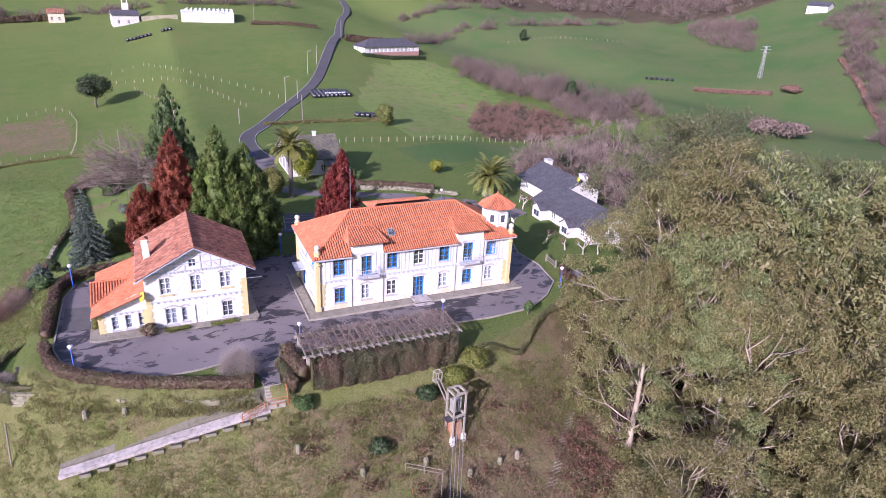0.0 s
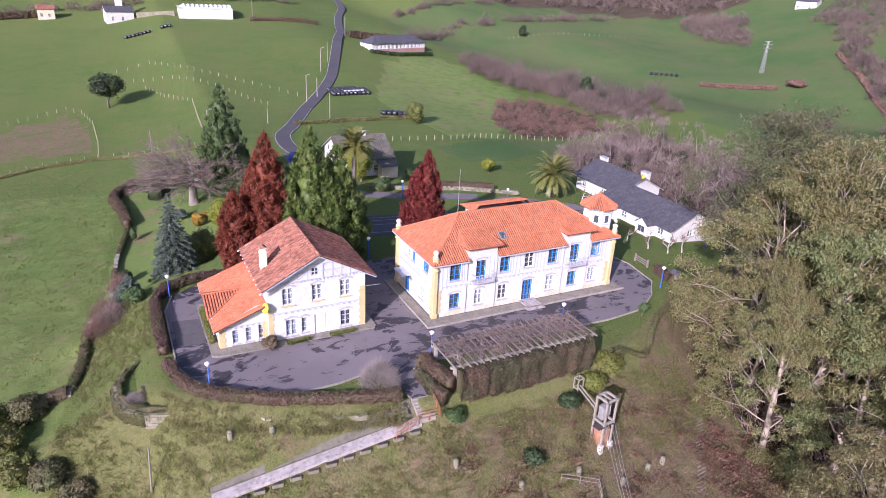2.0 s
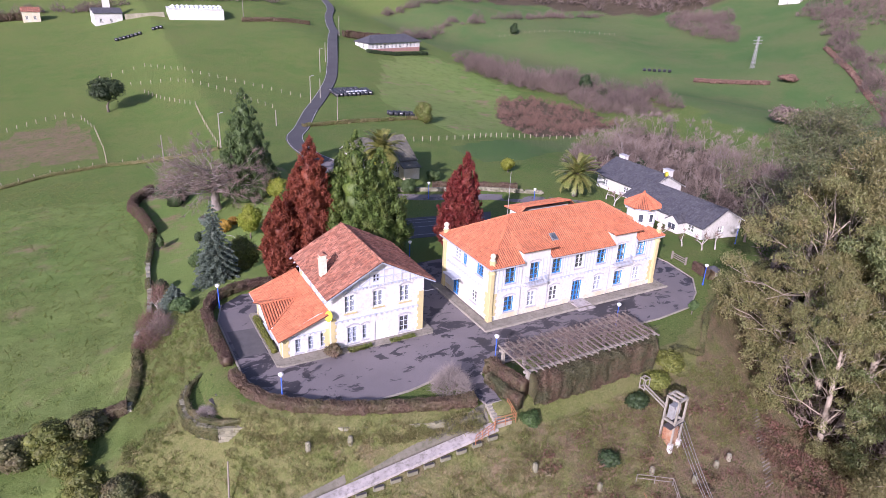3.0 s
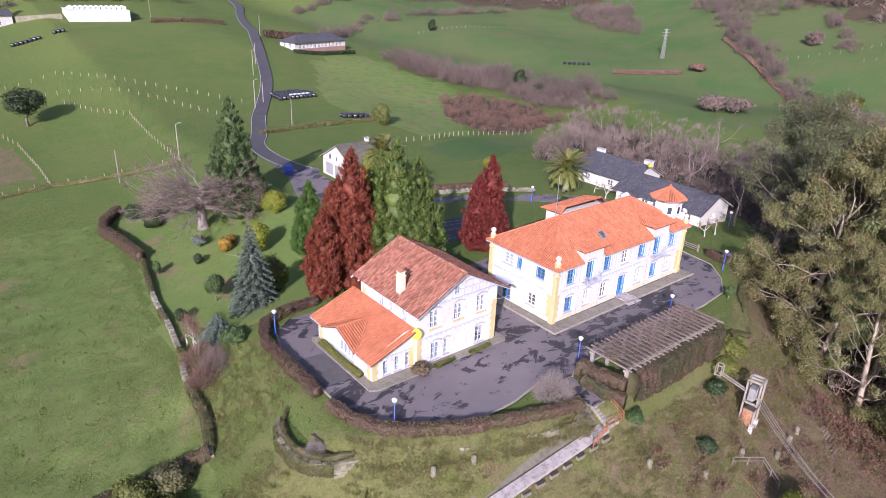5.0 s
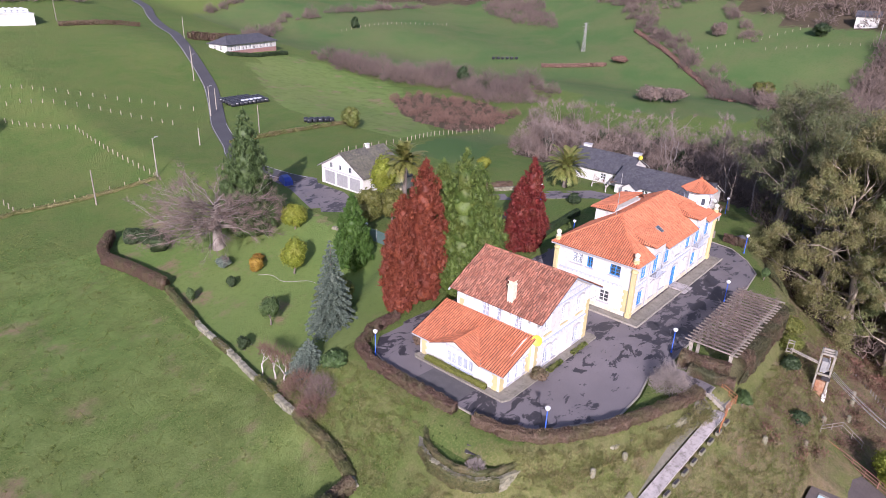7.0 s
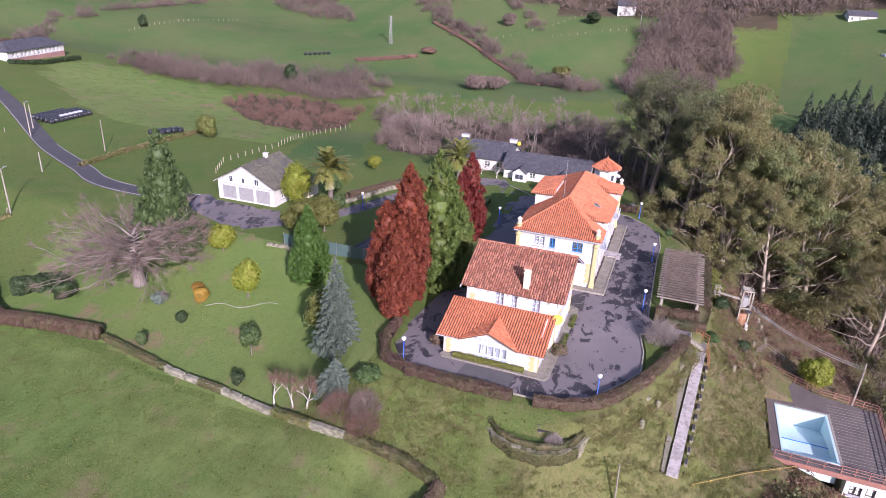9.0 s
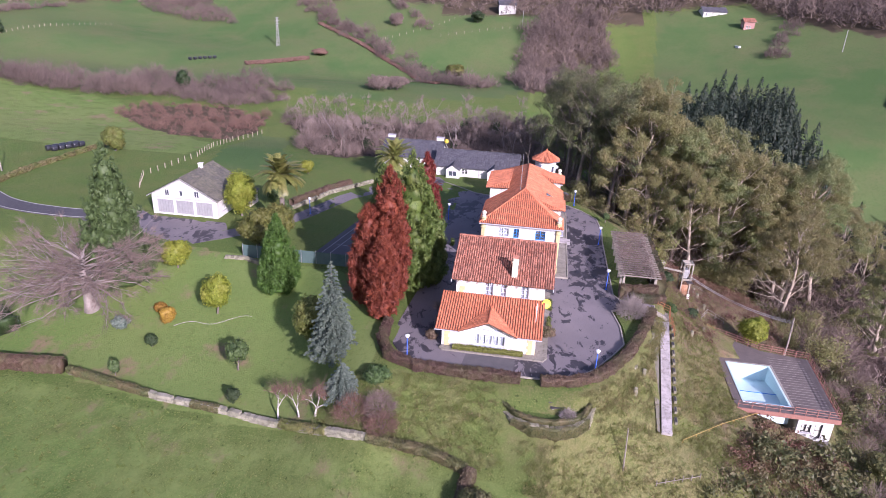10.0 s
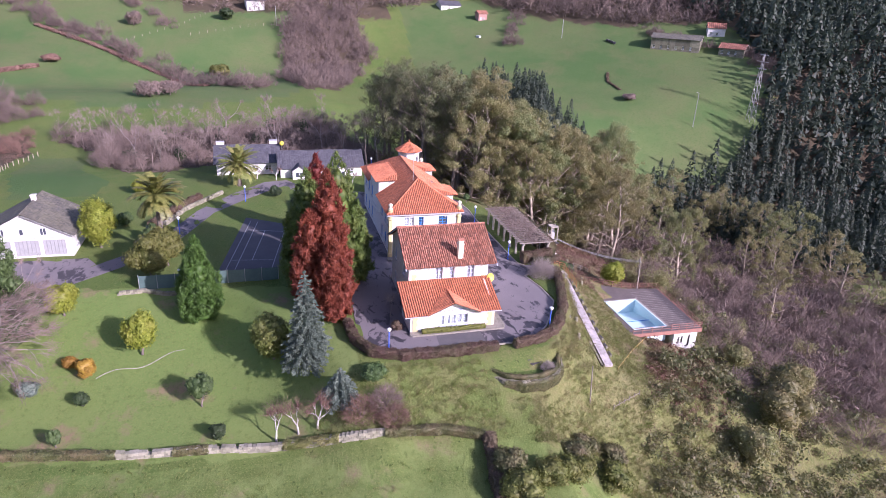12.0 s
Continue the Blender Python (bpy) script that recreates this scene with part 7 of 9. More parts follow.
stuff("bramble_bank", "red-brown brambles on the steep bank", "brambles", replicate([bare_bush_proto(160 + i, 1.0, 1.5, 210, 0.024) for i in range(3)], off_path(scatter(BANK_SCRUB, 300, 16, 1.5)) + scatter(SCRUB_SLOPE, 290, 17, 0.9), seed=13, lo=0.4, hi=1.1), TWIG_RED)
stuff("dead_bracken", "rust-brown dead bracken and brambles on the slope", "bracken", replicate([leafy_proto(220 + i, 0.8, 1.3, 150, 0.13) for i in range(4)], scatter([(20, -23), (34, -23), (34, -37), (19, -38)], 110, 32, 1.0) + scatter(SCRUB_SLOPE, 60, 33, 1.6) + scatter([(-25, -21), (-17, -27), (-18, -37), (-32, -31), (-33, -24)], 130, 34, 1.1), seed=24, lo=0.5, hi=1.3), BRACKEN)
TUFTS = [tuft_proto(170 + i, 0.34, 0.6, 16, 0.026) for i in range(4)]
MEADOW_TUFTS = [tuft_proto(175 + i, 0.16, 0.35, 4, 0.05) for i in range(4)]
MEADOW = [(-100, -30), (-48, -24), (-44, -6), (-40, 8), (-38.5, 16), (-36.5, 32), (-34, 48), (-33, 72), (-37, 100), (-100, 100)]
SOUTH_BANK = [(-44, -18), (-40, 2), (-35.2, 3), (-35.0, -2), (-32.4, -4.9), (-29.4, -5.4), (-26.2, -7.9), (-22, -10.3), (-18, -11.9), (-10, -14.3), (-6, -16.5), (16, -16), (26, -14), (26, -22), (4, -23.6), (-6, -23.6), (-17, -23.6), (-24, -30), (-34, -28)]
WEST_BANK = [(-39.5, 4), (-34.6, 4.6), (-31, 6), (-30.4, 6), (-30.4, 18), (-32, 24), (-35, 26), (-36.6, 20)]
BANK_BROW = [(-30.3, -3.4), (-28.6, -5.4), (-26, -7.4), (-22, -9.8), (-18, -11.3), (-14, -12.8), (-9.7, -13.9), (-9.7, -15), (-18, -12.6), (-26, -8.9), (-30.4, -5.6)]
stuff("dry_grass", "tufts of dry winter grass on the banks", "grass", replicate(TUFTS, off_path(scatter(SOUTH_BANK, 3800, 18)) + scatter(WEST_BANK, 300, 19) + scatter(BANK_BROW, 420, 31), seed=14, lo=0.6, hi=1.3), DRY_GRASS)
stuff("green_grass", "tufts of green grass on the banks", "grass", replicate(TUFTS, off_path(scatter(SOUTH_BANK, 2400, 20)) + scatter(WEST_BANK, 420, 21), seed=15, lo=0.5, hi=1.1), GRASS_TUFT)
stuff("meadow_tussocks", "short tussocks of grass over the meadow", "grass", replicate(MEADOW_TUFTS, scatter(MEADOW, 9000, 22), seed=16, lo=0.6, hi=1.4), GRASS_TUFT)
HEDGE_LINES = (((150, 262), (205, 268), (262, 272)), ((100, 232), (150, 272)), ((300, 97), (254, 64)), ((286, 245), (292, 222), (270, 184)), ((262, -110), (236, -96), (222, -92)), ((232, -160), (205, -160), (172, -180), (150, -184)), ((60, 300), (-20, 296), (-90, 300)), ((120, 300), (190, 310)))
spots = [p for i, ln in enumerate(HEDGE_LINES) for p in edge_line(list(ln), int(sum(math.dist(a, b) for a, b in zip(ln, ln[1:])) * 1.1), 1.6, 700 + i)]
stuff("far_hedgerow", "leafless hedgerows dividing the far fields", "hedge", replicate(FAR_CROWNS, spots[::3], seed=17, lo=0.35, hi=1.1), TWIG_DARK)
stuff("upper_wood", "brown leafless wood above the stone barn", "wood", replicate([bare_bush_proto(180 + i, 10, 5.0, 120, 0.14) for i in range(3)], scatter(UPPER_WOOD_SE, 260, 23, 4.5), seed=18, lo=0.8, hi=1.5), TWIG_DARK)
TALL_LEAFY = [leafy_proto(190 + i, 7.0, 3.0, 1500, 0.2) for i in range(3)]
stuff("grove_edge", "olive young eucalyptus along the edge of the grove", "thicket", replicate(TALL_LEAFY, edge_line([(44, -4), (36, -13), (27, -21), (30, -35)], 18, 1.8, 720) + edge_line([(26, -41), (6, -43), (-8, -52)], 14, 2.5, 721) + scatter(GROVE, 22, 24, 5) + scatter(LOWER_WOOD, 24, 25, 6), seed=19, lo=0.35, hi=0.95), EUCALYPT)
stuff("belt_evergreens", "dark green evergreen bushes among the bare hedges", "bushes", replicate([leafy_proto(210 + i, 4.6, 2.6, 420, 0.3) for i in range(3)], edge_line([(108, 196), (110, 160), (118, 140), (126, 112)], 9, 2.5, 730) + edge_line([(244, 101), (226, 82), (200, 55)], 6, 1.5, 731) + scatter(BARN_WOOD, 14, 27, 9), seed=20, lo=0.5, hi=1.1), LAUREL)

# ---- walls, hedges and garden works ----
def along(line, gap):
    out = []
    for a, b in zip(line, line[1:]):
        n = max(1, round(math.dist(a, b) / gap))
        out += [(a[0] + (b[0] - a[0]) * k / n, a[1] + (b[1] - a[1]) * k / n, math.atan2(b[1] - a[1], b[0] - a[0])) for k in range(n)]
    return out + [(*line[-1], out[-1][2])]


def hedge(name, label, line, h, w, mat, seed, foot=None, density=430, size=0.1):
    """A clipped hedge that follows the ground: a rounded-square body, slightly uneven, with leaves all over its faces."""
    rng = np.random.default_rng(seed)
    pts = along(line, 0.5)
    n, k = len(pts), 12
    z0 = np.array([height(x, y) if foot is None else foot for x, y, _ in pts])
    mid = np.array([(x, y) for x, y, _ in pts])
    tan = np.gradient(mid, axis=0)
    tan /= np.linalg.norm(tan, axis=1)[:, None]
    side = np.stack([tan[:, 1], -tan[:, 0], np.zeros(n)], 1)
    ang = (np.arange(k) + 0.5) * math.tau / k
    sx, sz = np.sign(np.cos(ang)) * np.abs(np.cos(ang)) ** 0.5, np.sign(np.sin(ang)) * np.abs(np.sin(ang)) ** 0.5
    swell = 1 + 0.13 * rng.normal(size=(n, 1))
    body = np.zeros((n, k, 3))
    body[:, :, :2] = mid[:, None]
    body += side[:, None] * (sx * w / 2 * swell + 0.09 * w * rng.normal(size=(n, k)))[..., None]
    body[:, :, 2] += z0[:, None] + h / 2 + sz * h / 2 * (1 + 0.10 * rng.normal(size=(n, 1))) + 0.045 * rng.normal(size=(n, k))
    idx = np.arange(n * k).reshape(n, k)
    nxt = np.roll(idx, -1, 1)
    walls = np.stack([idx[:-1], nxt[:-1], nxt[1:], idx[1:]], -1).reshape(-1, 4)
    ends = np.array([(e, e + a, e + a + 1, e + a + 1) for e in (0, (n - 1) * k) for a in range(1, k - 1)])
    walls = np.concatenate([walls[:, (0, 1, 2)], walls[:, (0, 2, 3)], ends[:, :3]])
    edge = np.hypot(np.diff(np.append(sx, sx[0])) * w, np.diff(np.append(sz, sz[0])) * h)
    edge[(sz < -0.9) & (np.roll(sz, -1) < -0.9)] = 0
    m = int(n * density * w * h / 1.2)
    seg, q, u, v = rng.integers(0, n - 1, m), rng.choice(k, m, p=edge / edge.sum()), rng.random((m, 1)), rng.random((m, 1))
    a, b, c, d = body[seg, q], body[seg, (q + 1) % k], body[seg + 1, q], body[seg + 1, (q + 1) % k]
    out = np.cross(c - a, b - a)
    out /= np.linalg.norm(out, axis=1)[:, None] + 1e-9
    mx = a * 0.5 + b * 0.5
    flip = np.sign(((mx[:, :2] - mid[seg]) * out[:, :2]).sum(1) + (mx[:, 2] - z0[seg] - h / 2) * out[:, 2])
    out *= flip[:, None]
    pos = (a * (1 - u) + b * u) * (1 - v) + (c * (1 - u) + d * u) * v + out * (0.09 * rng.random((m, 1)) + 0.05 * rng.normal(size=(m, 1)))
    t = thing(name, label, "hedge", (0, 0, 0))
    mesh_object("leaves", array_mesh("leaves", *joined([blades(rng, pos, out * 0.9 + rng.normal(size=(m, 3)) * 0.5, size), (body.reshape(-1, 3), walls)]), mat), t)
    return t


def rubble_wall(name, label, line, h, w, seed, mat=STONE, foot=None, top=None):
    """A dry wall of uneven stones laid in courses."""
    rnd = random.Random(seed)
    t = thing(name, label, "wall", (0, 0, 0))
    s = Shape()
    for course in range(max(1, round(h / 0.3))):
        for x, y, a in along(line, 0.46):
            if top is None and rnd.random() < 0.06 and course == round(h / 0.3) - 1:
                continue
            z = (height(x, y) - 0.15 if foot is None else foot) + course * 0.3
            l, d, q = 0.25 + rnd.uniform(-0.04, 0.05), w / 2 + rnd.uniform(-0.06, 0.06), rnd.uniform(0.26, 0.33)
            ca, sa = math.cos(a), math.sin(a)
            off = 0.23 * (course % 2)
            base = [(-l, -d), (l, -d * rnd.uniform(0.85, 1.05)), (l * rnd.uniform(0.85, 1.0), d), (-l, d * rnd.uniform(0.85, 1.05))]
            v = [(x + (u + off) * ca - k * sa, y + (u + off) * sa + k * ca, z) for u, k in base] + [(x + (u * 0.9 + off) * ca - k * 0.9 * sa, y + (u * 0.9 + off) * sa + k * 0.9 * ca, z + q) for u, k in base]
            s.add(v, [(0, 1, 5, 4), (1, 2, 6, 5), (2, 3, 7, 6), (3, 0, 4, 7), (4, 5, 6, 7)])
    ob = s.make("rubble", mat, t)
    ob["kind"] = "stuff"
    return t


# clipped hedge on the edge of the court, above its retaining wall
EDGE_W = [(-20.5, 20.3), (-25, 20.0), (-28.2, 18.4), (-29.6, 15), (-29.7, 9), (-29.6, 3.4)]
EDGE_S = [(-29.5, 1.2), (-28.9, -2.2), (-27.2, -4.9), (-25, -6.7), (-21.4, -8.9), (-17.5, -10.4), (-13.5, -11.9), (-9.7, -12.9)]
hedge("court_hedge", "low brown winter hedge along the court's edge", EDGE_W, 1.05, 1.0, HEDGE_BROWN, 501, density=620)
hedge("court_hedge", "low brown winter hedge above the steps bank", EDGE_S, 0.95, 1.05, HEDGE_BROWN, 502, foot=-0.12, density=620)
rubble_wall("retaining_wall", "mossy rubble retaining wall under the court hedge", [(-30.2, 0.6), (-29.7, -2.6), (-28.0, -5.4), (-25.4, -7.5), (-21.8, -9.8), (-17.8, -11.3), (-13.8, -12.8), (-9.6, -13.8)], 0.9, 0.5, 503, foot=-1.85, top=1)
hedge("pergola_hedge", "tall clipped brown hedge along the pergola", [(-4.2, -14.6), (4, -14.8), (11.8, -14.6)], 3.3, 1.5, HEDGE_GREEN, 504, foot=-0.75, density=430, size=0.1)
hedge("cross_hedge", "brown hedge between the court and the pergola", [(-5.6, -9.0), (-5.4, -11.5), (-4.9, -14.2)], 1.9, 1.3, HEDGE_BROWN, 505, foot=-0.1)
hedge("step_hedge", "green and brown hedge beside the steps", [(-6.6, -10.5), (-6.5, -12.8), (-6.0, -15.2)], 1.4, 0.9, HEDGE_GREEN, 506, foot=-0.4)
hedge("east_hedge", "low hedge round the end of the court", [(15.4, -14.4), (20.5, -14.4), (26.5, -9.8), (31.5, -7.6)], 0.45, 0.7, SCRUB_LEAF, 507)
hedge("east_hedge", "brown hedge beside the villa's end drive", [(35.2, -3.0), (35.9, 0.6)], 1.3, 0.9, HEDGE_BROWN, 508)
# field boundary below the garden
FIELD_WALL = [(-31.3, 57), (-32.4, 50), (-33.5, 44), (-34.2, 35), (-35.3, 27), (-37.1, 20.5), (-37.7, 12), (-39.2, 7.3)]
rubble_wall("field_wall", "old tumbled stone field wall with patches of ivy", FIELD_WALL, 0.8, 0.6, 510, mat=PALE_STONE)
hedge("field_hedge", "shaggy brown hedge at the garden's corner", [(-28.6, 81.5), (-31.8, 77.5), (-33.2, 73.4), (-31.9, 66), (-31.2, 58)], 1.7, 1.3, HEDGE_BROWN, 511)
hedge("wall_ivy", "ivy and brambles over the field wall", [(-31.2, 57.5), (-32.5, 50.0), (-33.3, 45.5)], 0.85, 0.75, SCRUB_LEAF, 512)
hedge("wall_ivy", "ivy and brambles over the field wall", [(-33.9, 40), (-34.1, 36.5)], 0.8, 0.7, SCRUB_LEAF, 513)
hedge("wall_ivy", "ivy and brambles over the field wall", [(-35.0, 29), (-35.5, 26.2), (-36.4, 23.2)], 0.85, 0.75, DRY_GRASS, 514)
hedge("wall_ivy", "ivy and brambles over the field wall", [(-37.3, 18.5), (-37.8, 12.0), (-39.0, 7.8)], 0.9, 0.85, SCRUB_LEAF, 509)
hedge("field_hedge", "dark bramble hedge running down into the meadow", [(-39.3, 7.4), (-42.0, 7.8), (-46.0, 8.3), (-54.0, 9.5)], 1.2, 1.2, HEDGE_BROWN, 509)
for i, (x, y, h, r) in enumerate(((-43.0, 6.4, 3.0, 2.0), (-46.6, 6.2, 3.6, 2.4), (-41.2, -2.2, 2.6, 2.0), (-43.8, -0.8, 3.2, 2.3), (-39.0, -4.6, 2.2, 1.7), (-45.0, 2.6, 2.8, 2.0), (-38.6, -8.6, 2.4, 2.0), (-42.0, -7.4, 3.4, 2.4), (-49.5, 6.0, 3.4, 2.2))):
    round_tree("bank_bush", "olive-green scrub bush on the bank above the meadow", at_ground(x, y, -0.2), h, r, (SCRUB_LEAF, OLIVE_LEAF)[i % 2], 640 + i, 5200, 0.15, 0.2, category="shrub", core=0.25)
for i, (x, y, h, r) in enumerate(((-31.5, -41.0, 9.5, 3.8), (-25.0, -47.5, 8.0, 3.2), (-35.5, -33.0, 6.5, 3.0), (-19.5, -41.5, 5.0, 2.2))):
    round_tree("slope_tree", "olive-green evergreen tree on the steep slope", at_ground(x, y, -0.2), h, r, EUCALYPT, 650 + i, 9000, 0.19, 1.8, core=0.35)
hedge("laurel_hedge", "dark laurel clump in the garden corner", [(-27.6, 78), (-24, 73), (-26, 70)], 2.2, 2.0, LAUREL, 515, density=90, size=0.25)
bare_shrub("red_shrub", "bare red-brown shrub against the field wall", at_ground(-35.0, 20.6), 3.0, 1.9, TWIG_RED, 516)
bare_shrub("red_shrub", "bare pinkish shrub against the field wall", at_ground(-34.3, 17.8), 2.8, 1.7, TWIG, 517)
bare_shrub("red_shrub", "bare red-brown shrub against the field wall", at_ground(-36.0, 17.2), 2.4, 1.6, TWIG_RED, 518)
round_tree("dark_shrub", "dark green shrub on the bank below the court", at_ground(-31.8, 18.8), 1.9, 1.5, IVY, 519, 2860, 0.150, 0.1, category="shrub")

# round terrace with picnic table
GZ = -1.55
terrace_ring = [(-30.3, 5.2), (-32.0, 4.9), (-33.3, 3.6), (-34.1, 1.6), (-34.1, -0.6), (-33.3, -2.5), (-31.9, -3.7), (-29.8, -4.4)]
tagged(Shape().prism([(-29.9, 5.0)] + terrace_ring + [(-28.9, -3.4), (-29.6, 0.5)], GZ - 1.6, GZ).make("terrace", PASTURE), "small grassy round terrace below the court", "terrace", kind="structure")
hedge("terrace_hedge", "thin brown hedge round the little terrace", [(-30.6, 5.15), *terrace_ring[1:]], 0.5, 0.42, SCRUB_LEAF, 520, foot=GZ - 0.1, density=520, size=0.09)
outer_ring = [(-30.6, 5.6), (-32.2, 5.3), (-33.7, 3.9), (-34.5, 1.7), (-34.5, -0.8), (-33.6, -2.8), (-32.0, -4.1), (-29.9, -4.8)]
rubble_wall("terrace_wall", "ivy-grown stone wall under the little terrace", outer_ring, 1.5, 0.4, 521, foot=GZ - 1.6, top=1)
hedge("terrace_ivy", "ivy hanging over the terrace wall", [(x - 0.22, y) for x, y in outer_ring[2:7]], 1.35, 0.4, SCRUB_LEAF, 523, foot=GZ - 1.5, density=420, size=0.1)
table = thing("picnic_table", "dark picnic table with pale concrete legs", "table", (-30.9, -0.5, GZ), 20)
Shape().box(-0.45, -0.85, 0.68, 0.45, 0.85, 0.76).make("tabletop", DARK_WOOD, table)
for y in (-0.55, 0.55):
    Shape().box(-0.3, y - 0.07, 0, 0.3, y + 0.07, 0.68).make("leg", CONCRETE, table)
for bx, by, turn in ((-31.8, -0.85, 20), (-30.2, 0.6, 110), (-31.0, 2.9, 60)):
    b = thing("garden_bench", "plain garden bench on pale legs", "bench", (bx, by, GZ), turn, "terrace benches")
    Shape().box(-0.2, -0.85, 0.42, 0.2, 0.85, 0.5).make("seat", DARK_WOOD if turn != 60 else CONCRETE, b)
    for y in (-0.6, 0.6):
        Shape().box(-0.16, y - 0.07, 0, 0.16, y + 0.07, 0.42).make("leg", CONCRETE, b)
bare_shrub("pink_shrub", "small bare pinkish shrub on the terrace", (-32.9, -1.9, GZ), 1.3, 0.85, CEDAR_BARK, 522, 1600)

# lawn patches and planting on the court
tagged(Shape().prism([(-19.6, -9.1), (-14.5, -8.8), (-10.7, -8.1), (-9.7, -9.7), (-9.3, -12.2), (-13.5, -11.2)], -0.2, 0.07).make("lawn_patch", PASTURE), "small mossy lawn at the head of the steps", "lawn", kind="structure")
bare_shrub("willow_bush", "bare pinkish dome-shaped bush at the head of the steps", (-10.9, -10.2, 0.0), 3.2, 1.8, CEDAR_BARK, 523, 4200)
round_tree("brown_shrub", "clipped brown shrub against the gabled house", (-19.2, 0.6, 0.05), 1.3, 1.0, HEDGE_BROWN, 524, 3300, 0.095, 0.05, category="shrub")
round_tree("brown_shrub", "clipped brown shrub behind the annexe", (-22.9, 14.4, 0.0), 1.3, 0.8, HEDGE_BROWN, 525, 1980, 0.102, 0.05, category="shrub")
bare_tree("bare_shrub", "bare spreading shrub behind the gabled house", (-19.4, 14.6, 0.0), 3.4, 526, BARK, TWIG_GREY, 3, 14, 0.7, 0.09, 0.9)
strip = hedge("flower_strip", "yellow-green planting along the annexe wall", [(-24.75, 11.6), (-24.75, 3.4)], 0.5, 0.5, FLOWERS, 527, foot=0.18)
hedge("weed_strip", "patchy weeds at the foot of the gabled house", [(-17.5, 0.55), (-14.8, 0.5)], 0.3, 0.5, GRASS_TUFT, 528, foot=0.15)
hedge("weed_strip", "patchy weeds at the foot of the gabled house", [(-12.6, 0.5), (-9.6, 0.5)], 0.28, 0.45, GRASS_TUFT, 529, foot=0.15)
round_tree("yellow_shrub", "straggling yellow-green shrub below the pergola's end", at_ground(13.8, -15.4, -0.3), 2.0, 1.8, FLOWERS, 530, 5720, 0.136, 0.1, category="shrub", core=0.4)
round_tree("yellow_shrub", "straggling yellow-green shrub below the hedge", at_ground(11.2, -16.4, -0.3), 1.9, 1.7, FLOWERS, 531, 4840, 0.136, 0.1, category="shrub", core=0.4)
round_tree("green_shrub", "dark green shrub on the rough slope", at_ground(7.4, -17.6), 1.8, 1.3, LAUREL, 532, 2640, 0.136, 0.1, category="shrub")
round_tree("green_shrub", "dark green shrub beside the orange rail", at_ground(-5.4, -16.2), 1.6, 1.1, IVY, 533, 2200, 0.136, 0.1, category="shrub")
round_tree("green_shrub", "dark green shrub on the rough slope", at_ground(1.0, -21.0), 1.4, 1.2, LAUREL, 534, 1980, 0.136, 0.1, category="shrub")
round_tree("small_tree", "young tree on the end lawn", at_ground(24.6, -9.0), 1.9, 0.7, IVY, 535, 600, 0.16, 0.5)

# pergola
pergola = thing("pergola", "white concrete pergola with bare vines over its slats", "pergola", (-4.6, -14.0, 0.0))
PL, PW, PH = 17.2, 4.6, 2.55
for k in range(7):
    x = 0.2 + (PL - 0.4) * k / 6
    for y in (0.15, PW - 0.15):
        Shape().box(x - 0.16, y - 0.16, -0.5, x + 0.16, y + 0.16, PH, 0.02).make("post", CONCRETE, pergola)
for y in (0.15, PW - 0.15):
    Shape().box(-0.3, y - 0.11, PH, PL + 0.3, y + 0.11, PH + 0.24).make("beam", CONCRETE, pergola)
for k in range(23):
    x = PL * k / 22
    Shape().box(x - 0.07, -0.55, PH + 0.24, x + 0.05, PW + 0.55, PH + 0.4).make("slat", WOOD, pergola)
rng = np.random.default_rng(540)
vine_tips = [(Vector((rng.random() * PL, rng.random() * PW, PH + 0.45 + 0.2 * rng.random())), Vector((rng.normal(), rng.normal(), 0.05))) for _ in range(1150)]
v = twig_fans(rng, vine_tips, 3, 1.2, 0.017, 0.6, 0.05)
vine = thing("vine", "bare grey vine spread over the pergola", "vine", (-4.6, -14.0, 0.0))
mesh_object("stem", array_mesh("stem", *v, TWIG), vine)

# steps and sloping path down to the pool
P0, P1 = Vector(PATH_HEAD), Vector(PATH_FOOT)
head_steps = thing("garden_steps", "short flight of concrete steps through the hedge", "steps", (-8.0, -13.4, 0))
for k in range(7):
    Shape().box(-0.85, -0.32 * (k + 1), -0.17 * (k + 1) - 0.3, 0.85, -0.32 * k, -0.17 * k - 0.02).make("step", CONCRETE, head_steps)
path_s = Shape()
n = 46
for k in range(n):
    a, b = P0.lerp(P1, k / n), P0.lerp(P1, (k + 1) / n)
    path_s.beam((a.x, a.y - 0.8, a.z - 1.1), (b.x, b.y - 0.8, b.z - 1.1), 1.15, 0.34)
tagged(path_s.make("pavement_path", PALE_CONCRETE), "pale broken concrete path sloping down the bank", "path", kind="structure")
gravel = Shape()
for k in range(n):
    a, b = P0.lerp(P1, k / n), P0.lerp(P1, (k + 1) / n)
    wide = 1.5 - 1.2 * (k + 0.5) / n
    ta, tb = a.z - 0.93 + 0.62 * wide, b.z - 0.93 + 0.62 * wide
    low = min(ta, tb, a.z - 0.9, b.z - 0.9) - 0.8
    gravel.add([(a.x, a.y + 0.0, a.z - 0.93), (b.x, b.y + 0.0, b.z - 0.93), (b.x, b.y + wide, tb), (a.x, a.y + wide, ta), (a.x, a.y + 0.0, low), (b.x, b.y + 0.0, low), (b.x, b.y + wide, low), (a.x, a.y + wide, low)], [(0, 3, 2, 1), (0, 1, 5, 4), (3, 7, 6, 2)])
tagged(gravel.make("path_bank", GRAVEL), "grey stony bank above the path", "bank", kind="structure")
